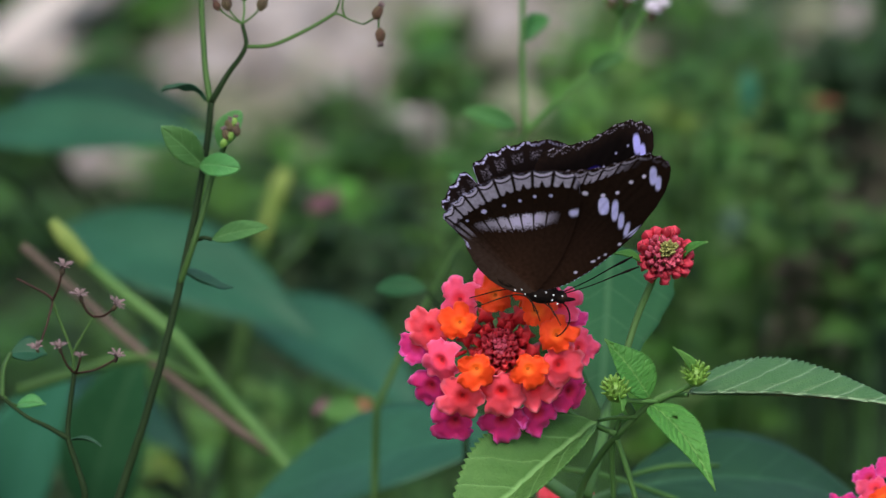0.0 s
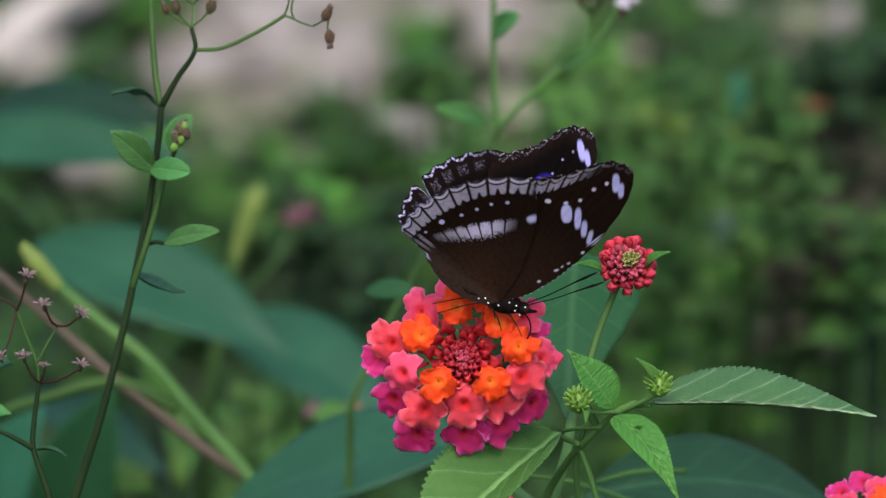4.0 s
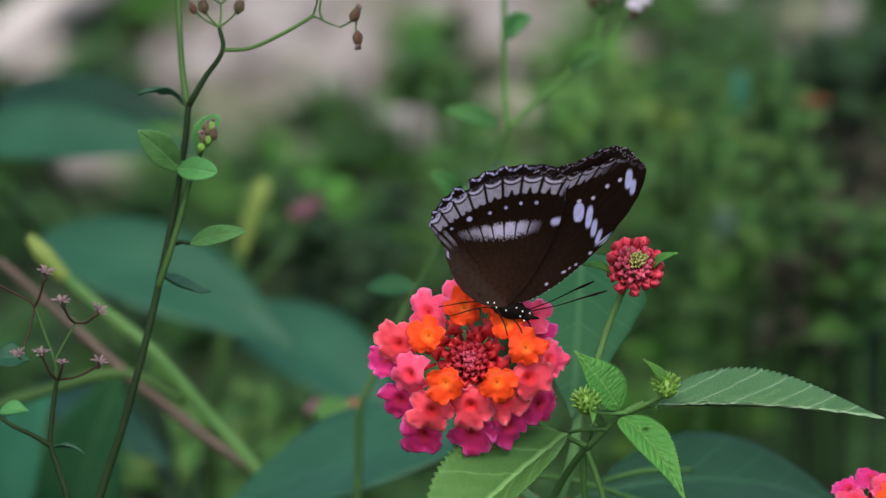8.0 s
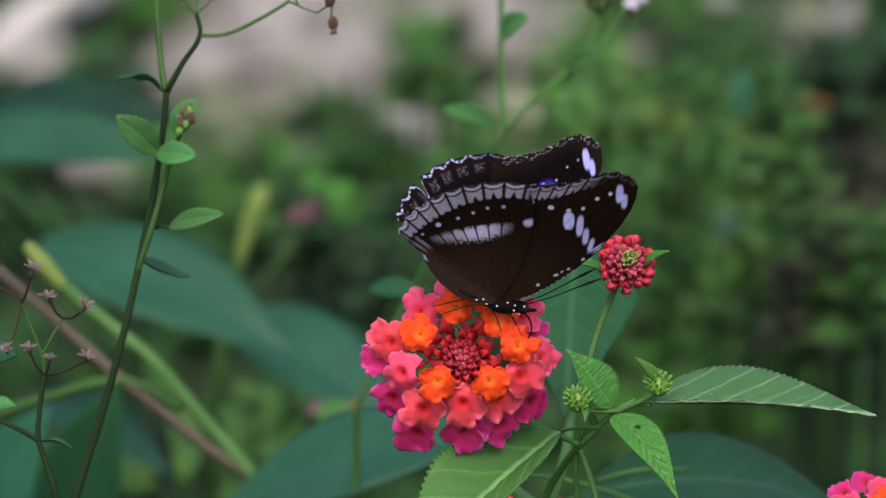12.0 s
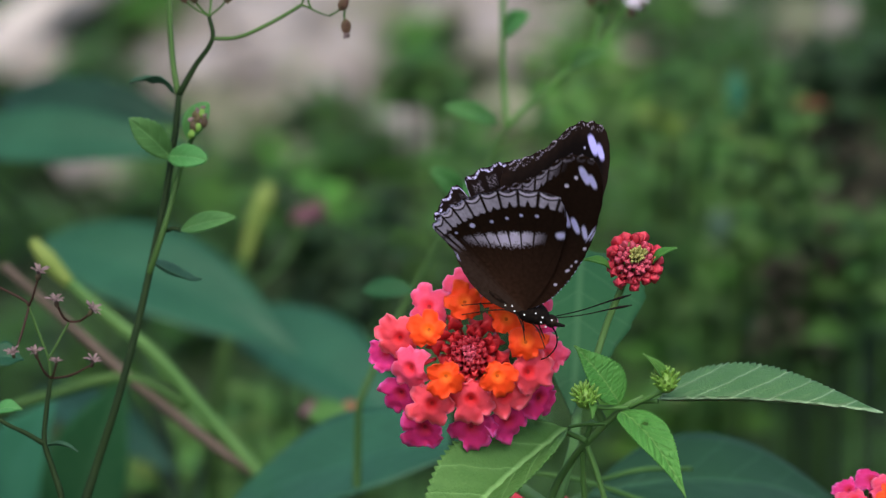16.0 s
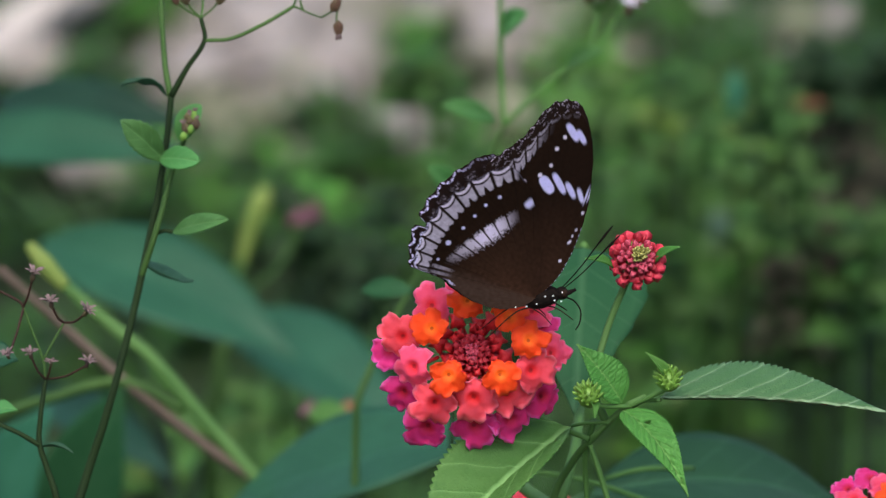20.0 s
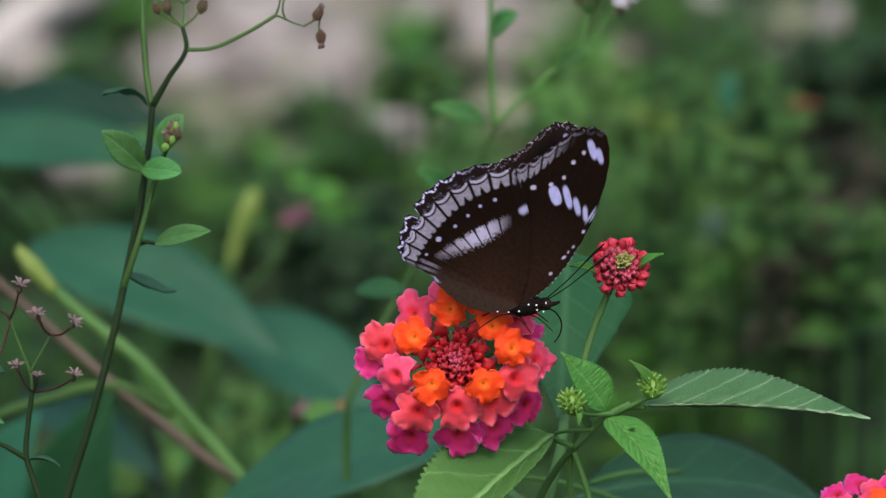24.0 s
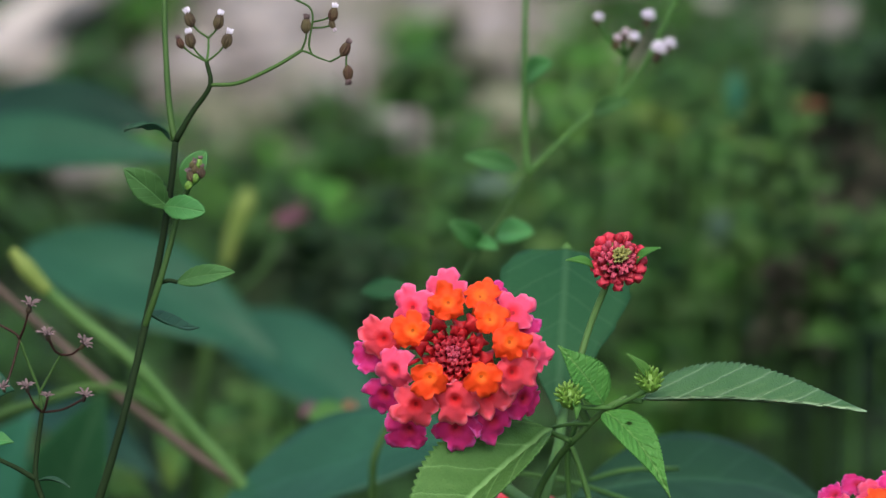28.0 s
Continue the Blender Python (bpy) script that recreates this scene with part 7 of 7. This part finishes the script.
    walk(BUTTERFLY, [
        (0, hover(12.71, -6.34, -6.0, -24.9, 10.0)), (0.5, hover(9.76, -6.50, -6.0, -27.2, 10.4)), (1, hover(7.59, -8.27, -6.0, -29.3, 10.7)),
        (1.5, hover(8.04, -7.96, -6.0, -28.5, 9.6)), (2, hover(7.97, -7.92, -6.0, -27.8, 8.6)), (2.5, hover(6.85, -6.61, -6.0, -21.0, 8.4)),
        (2.7, hover(7.34, -5.76, -6.0, -11.3, -1.6)), (3, hover(7.10, -5.64, -6.0, -8.7, 2.8)), (3.3, hover(8.58, -5.91, -6.0, -11.3, 3.6)),
        (3.5, hover(8.50, -6.55, -6.0, -21.3, 7.9)), (5.5, hover(8.20, -8.19, -6.0, -34.3, 12.9)), (6, hover(8.00, -8.03, -6.0, -33.9, 12.9)),
        (6.5, hover(9.20, -8.16, -6.0, -36.4, 16.2)), (7, hover(10.76, -7.05, -6.0, -38.9, 19.4)), (7.5, hover(10.36, -7.16, -6.0, -36.9, 21.0)),
        (8, hover(9.19, -8.87, -6.0, -34.8, 22.7)), (8.5, hover(11.37, -7.31, -6.0, -38.6, 23.3)), (9, hover(12.72, -7.07, -6.0, -42.2, 23.7)),
        (9.5, hover(11.19, -6.65, -6.0, -41.7, 20.7)), (10, hover(10.26, -5.74, -6.0, -18.3, 7.3)), (10.5, hover(10.10, -6.95, -6.0, -39.0, 15.6)),
        (10.8, hover(11.81, -6.77, -6.0, -23.5, 11.3)), (11, hover(9.45, -4.69, -6.0, -8.0, -4.7)), (11.2, hover(8.57, -5.54, -6.0, -12.5, -4.8)),
        (11.4, hover(7.58, -6.11, -6.0, -5.6, -5.4)), (11.5, hover(7.46, -6.64, -6.0, -8.9, -3.2)), (12, hover(7.67, -7.85, -6.0, -25.4, 8.3)),
        (12.5, hover(9.36, -7.66, -6.0, -31.1, 9.7)), (14.5, hover(11.76, -10.37, -6.0, -31.8, -2.2)), (15, hover(12.62, -9.79, -6.0, -31.8, -2.2)),
        (15.5, hover(13.82, -8.93, -6.0, -32.3, -1.1)), (16, hover(13.47, -9.20, -6.0, -32.8, 0.0)), (16.3, hover(13.43, -5.94, -6.0, -6.5, 5.2)),
        (16.5, hover(13.23, -7.08, -6.0, -18.2, 2.6)), (16.6, hover(13.39, -7.61, -6.0, -24.1, 1.2)), (17, hover(14.03, -8.53, -6.0, -35.5, -0.9)),
        (17.5, hover(15.80, -7.27, -6.0, -35.7, -0.6)), (18, hover(14.93, -8.85, -6.0, -41.7, -3.4)), (18.5, hover(13.44, -9.43, -6.0, -38.3, -5.2)),
        (19, hover(13.20, -9.88, -6.0, -34.9, -7.0)), (19.3, hover(14.05, -8.18, -6.0, -15.6, 0.8)), (19.5, hover(14.51, -7.17, -6.0, -7.7, 10.4)),
        (19.6, hover(14.43, -6.94, -6.0, -3.7, 15.2)), (20, hover(14.61, -7.40, -6.0, 0.4, 10.7)), (20.5, hover(14.54, -7.06, -6.0, -2.9, 10.8)),
        (21, hover(12.87, -8.26, -6.0, -6.1, 11.0)), (21.5, hover(15.22, -7.03, -6.0, -3.8, 6.5)), (23.5, hover(13.26, -8.29, -6.0, -2.8, 3.2)),
        (24, hover(12.94, -8.52, -6.0, -6.8, 8.7)), (24.2, hover(13.62, -8.07, -6.0, -5.8, 9.6)), (24.4, hover(13.58, -7.94, -6.0, -9.5, 10.8)),
        (24.5, hover(13.61, -7.88, -6.0, -9.4, 10.8)), (24.7, hover(13.36, -7.69, -6.0, -9.2, 10.8)), (25, hover(12.90, -7.43, -6.0, -8.6, 11.0)),
        (25.05, hover(15.6, 3.7, -4, 42, 8, 50)), (25.1, hover(18.4, 15.2, 0, 92, 0, 104)), (25.15, hover(27.5, 34.8, -95, 64, 0, 98)),
        (25.2, hover(36.2, 53.5, -190, 27, 0, 92)), (25.25, hover(38.9, 78.6, -210, 40, 0, 60)), (25.3, hover(47.1, 108.7, -220, 45, 0, 30)),
        (25.4, hover(65.4, 159.0, -100, 40, 10, 10)), (25.5, hover(92.8, 195.5, 50, 35, 20, 0)), (25.7, hover(147.5, 250.3, 200, 25, 30, 0)),
        (26, hover(257.1, 314.2, 300, 10, 40, 0)), (26.6, pose(0.75, 0.35, 0.30, 0, 15, 30)), (27.2, perch(0.95, 0.5, 20)), (28, perch(0.95, 0.5, 20)),
    ])
    walk(WINGS["right", "fore"], [
        (0, spread(21.0, -2.9)), (1, spread(17.5, 1.4)), (2, spread(12.7, -6.2)), (2.5, spread(16.7, -5.7)), (2.7, spread(33.0, -10.3)),
        (3, spread(45.7, -10.9)), (3.3, spread(34.7, -10.3)), (3.5, spread(28.6, -5.0)), (5.5, spread(12.1, 5.5)), (6, spread(10.8, 4.1)),
        (7, spread(10.6, 6.6)), (8, spread(15.5, 4.0)), (9, spread(13.9, 10.1)), (9.5, spread(17.1, 11.7)), (10, spread(26.4, -9.1)),
        (10.5, spread(20.3, 12.8)), (10.8, spread(15.5, 10.8)), (11, spread(28.7, -10.8)), (11.2, spread(45.5, -7.3)), (11.4, spread(42.8, -10.0)),
        (12, spread(22.2, -5.1)), (12.5, spread(17.2, 3.8)), (14.5, spread(22.3, 19.5)), (15, spread(22.4, 19.7)), (16, spread(22.4, 23.9)),
        (16.3, spread(3.2, 10.4)), (16.6, spread(6.4, 10.5)), (17, spread(8.6, 10.1)), (17.5, spread(9.2, 10.4)), (18, spread(7.0, 18.1)),
        (18.5, spread(5.8, 15.5)), (19, spread(4.7, 12.9)), (19.3, spread(5.1, 5.5)), (19.6, spread(10.4, 0.6)), (20, spread(6.2, -0.8)),
        (21, spread(12.5, 1.4)), (21.5, spread(9.6, 0.7)), (23.5, spread(5.6, -2.8)), (24, spread(6.2, -6.3)), (24.2, spread(10.7, -10.1)),
        (24.4, spread(22.1, -9.1)), (24.7, spread(19.7, -7.5)), (25, spread(16.0, -5.1)), (25.05, spread(38, -2)), (25.1, spread(32, -8)),
        (25.15, spread(62, -4)), (25.2, spread(88, 0)), (25.25, spread(60, 0)), (25.3, spread(20, 0)), (25.4, spread(70, 0)), (25.5, spread(20, 0)),
        (25.7, spread(70, 0)), (26, spread(30, 0)), (26.6, spread(60, 0)), (27.2, spread(6, 0)), (28, spread(6, 0)),
    ])
    walk(WINGS["right", "hind"], [
        (0, spread(21.6, -1.4)), (1, spread(18.1, 1.3)), (2, spread(13.3, 3.7)), (2.5, spread(17.3, 6.9)), (2.7, spread(33.6, 7.4)),
        (3, spread(46.3, 9.9)), (3.3, spread(35.3, 10.2)), (3.5, spread(29.2, 7.6)), (5.5, spread(12.7, 3.8)), (6, spread(11.4, 2.6)),
        (7, spread(11.2, 5.3)), (8, spread(16.1, 2.6)), (9, spread(14.5, 8.7)), (9.5, spread(17.7, 9.3)), (10, spread(27.0, 4.1)),
        (10.5, spread(20.9, 9.7)), (10.8, spread(16.1, 8.5)), (11, spread(29.3, 3.2)), (11.2, spread(46.1, 8.1)), (11.4, spread(43.4, 5.1)),
        (12, spread(22.8, 2.7)), (12.5, spread(17.8, 4.3)), (14.5, spread(22.9, 6.9)), (15, spread(23.0, 6.8)), (16, spread(23.0, 4.9)),
        (16.3, spread(3.8, 3.2)), (16.6, spread(7.0, 3.3)), (17, spread(9.2, 3.4)), (17.5, spread(9.8, 3.6)), (18, spread(7.6, 11.1)),
        (18.5, spread(6.4, 9.2)), (19, spread(5.3, 7.2)), (19.3, spread(5.7, 2.4)), (19.6, spread(11.0, 0.0)), (20, spread(6.8, -2.5)),
        (21, spread(13.1, 1.9)), (21.5, spread(10.2, 1.0)), (23.5, spread(6.2, -0.8)), (24, spread(6.8, -1.8)), (24.2, spread(11.3, -4.1)),
        (24.4, spread(22.7, -0.8)), (24.7, spread(20.3, 1.2)), (25, spread(16.6, 4.1)), (25.05, spread(38, 0)), (25.1, spread(32, 0)),
        (25.15, spread(62, -15)), (25.2, spread(88, -40)), (25.25, spread(60, 0)), (25.3, spread(20, 0)), (25.4, spread(70, 0)), (25.5, spread(20, 0)),
        (25.7, spread(70, 0)), (26, spread(30, 0)), (26.6, spread(60, 0)), (27.2, spread(6, 0)), (28, spread(6, 0)),
    ])
    walk(WINGS["left", "fore"], [
        (0, spread(-1.0, 1.0)), (1, spread(-0.3, 2.5)), (2, spread(-15.5, -5.5)), (2.5, spread(-21.2, -6.3)), (2.7, spread(-37.9, -6.5)),
        (3, spread(-57.9, -7.4)), (3.3, spread(-47.2, -5.2)), (3.5, spread(-41.1, -2.2)), (5.5, spread(-2.5, 5.6)), (6, spread(-3.2, 5.7)),
        (7, spread(4.1, 10.0)), (8, spread(8.7, 7.0)), (9, spread(6.3, 10.8)), (9.5, spread(10.6, 11.0)), (10, spread(-3.0, -6.6)),
        (10.5, spread(5.1, 7.1)), (10.8, spread(-7.6, 5.4)), (11, spread(-37.3, -10.3)), (11.2, spread(-55.2, -7.4)), (11.4, spread(-47.2, -10.3)),
        (12, spread(-32.7, -3.8)), (12.5, spread(-8.6, 0.1)), (14.5, spread(-23.5, 15.0)), (15, spread(-25.3, 14.9)), (16, spread(-27.0, 18.8)),
        (16.3, spread(-3.3, 10.5)), (16.6, spread(-4.3, 11.2)), (17, spread(2.0, 11.8)), (17.5, spread(0.3, 10.5)), (18, spread(-3.0, 18.0)),
        (18.5, spread(-3.0, 15.0)), (19, spread(-3.0, 12.0)), (19.3, spread(-9.4, 6.5)), (19.6, spread(-44.4, 3.4)), (20, spread(-12.0, -3.5)),
        (21, spread(-46.1, 1.2)), (21.5, spread(-31.3, 0.2)), (23.5, spread(-19.8, -3.4)), (24, spread(-35.5, -5.9)), (24.2, spread(-42.6, -8.5)),
        (24.4, spread(-56.7, -6.5)), (24.7, spread(-55.3, -5.5)), (25, spread(-54.0, -4.2)), (25.05, spread(-38.0, -2.0)), (25.1, spread(-32.0, -8.0)),
        (25.15, spread(-62.0, -4.0)), (25.2, spread(-88.0, 0.0)), (25.25, spread(-60.0, 0.0)), (25.3, spread(-20.0, 0.0)), (25.4, spread(-70.0, 0.0)),
        (25.5, spread(-20.0, 0.0)), (25.7, spread(-70.0, 0.0)), (26, spread(-30.0, 0.0)), (26.6, spread(-60.0, 0.0)), (27.2, spread(-6.0, 0.0)), (28, spread(-6.0, 0.0)),
    ])
    walk(WINGS["left", "hind"], [
        (0, spread(-7.0, -2.4)), (1, spread(-0.9, -1.2)), (2, spread(-16.1, 0.4)), (2.5, spread(-21.8, 2.2)), (2.7, spread(-38.5, 4.9)),
        (3, spread(-58.5, 6.9)), (3.3, spread(-47.8, 7.1)), (3.5, spread(-41.7, 6.0)), (5.5, spread(-3.1, 1.5)), (6, spread(-3.8, 0.6)),
        (7, spread(3.8, 3.1)), (8, spread(8.1, -0.4)), (9, spread(5.7, 5.2)), (9.5, spread(10.6, 5.6)), (10, spread(-9.0, 1.4)),
        (10.5, spread(4.5, 5.2)), (10.8, spread(-8.2, 5.8)), (11, spread(-37.9, 1.3)), (11.2, spread(-55.8, 6.7)), (11.4, spread(-47.8, -0.8)),
        (12, spread(-33.3, -0.8)), (12.5, spread(-9.2, -1.1)), (14.5, spread(-24.1, 4.6)), (15, spread(-25.9, 4.6)), (16, spread(-27.6, 3.6)),
        (16.3, spread(-2.7, -0.3)), (16.6, spread(-4.9, 0.8)), (17, spread(1.4, 1.6)), (17.5, spread(-0.3, 1.9)), (18, spread(-9.0, 14.0)),
        (18.5, spread(-10.0, 12.6)), (19, spread(-12.0, 11.0)), (19.3, spread(-14.0, 5.4)), (19.6, spread(-45.0, -0.9)), (20, spread(-13.6, -0.6)),
        (21, spread(-46.7, -1.9)), (21.5, spread(-31.9, -0.9)), (23.5, spread(-20.4, -1.7)), (24, spread(-36.1, -4.6)), (24.2, spread(-43.2, -6.4)),
        (24.4, spread(-57.3, -2.1)), (24.7, spread(-55.9, -1.9)), (25, spread(-54.6, -1.9)), (25.05, spread(-38.0, 0.0)), (25.1, spread(-32.0, 0.0)),
        (25.15, spread(-62.0, -15.0)), (25.2, spread(-88.0, -40.0)), (25.25, spread(-60.0, 0.0)), (25.3, spread(-20.0, 0.0)), (25.4, spread(-70.0, 0.0)),
        (25.5, spread(-20.0, 0.0)), (25.7, spread(-70.0, 0.0)), (26, spread(-30.0, 0.0)), (26.6, spread(-60.0, 0.0)), (27.2, spread(-6.0, 0.0)), (28, spread(-6.0, 0.0)),
    ])


motions()
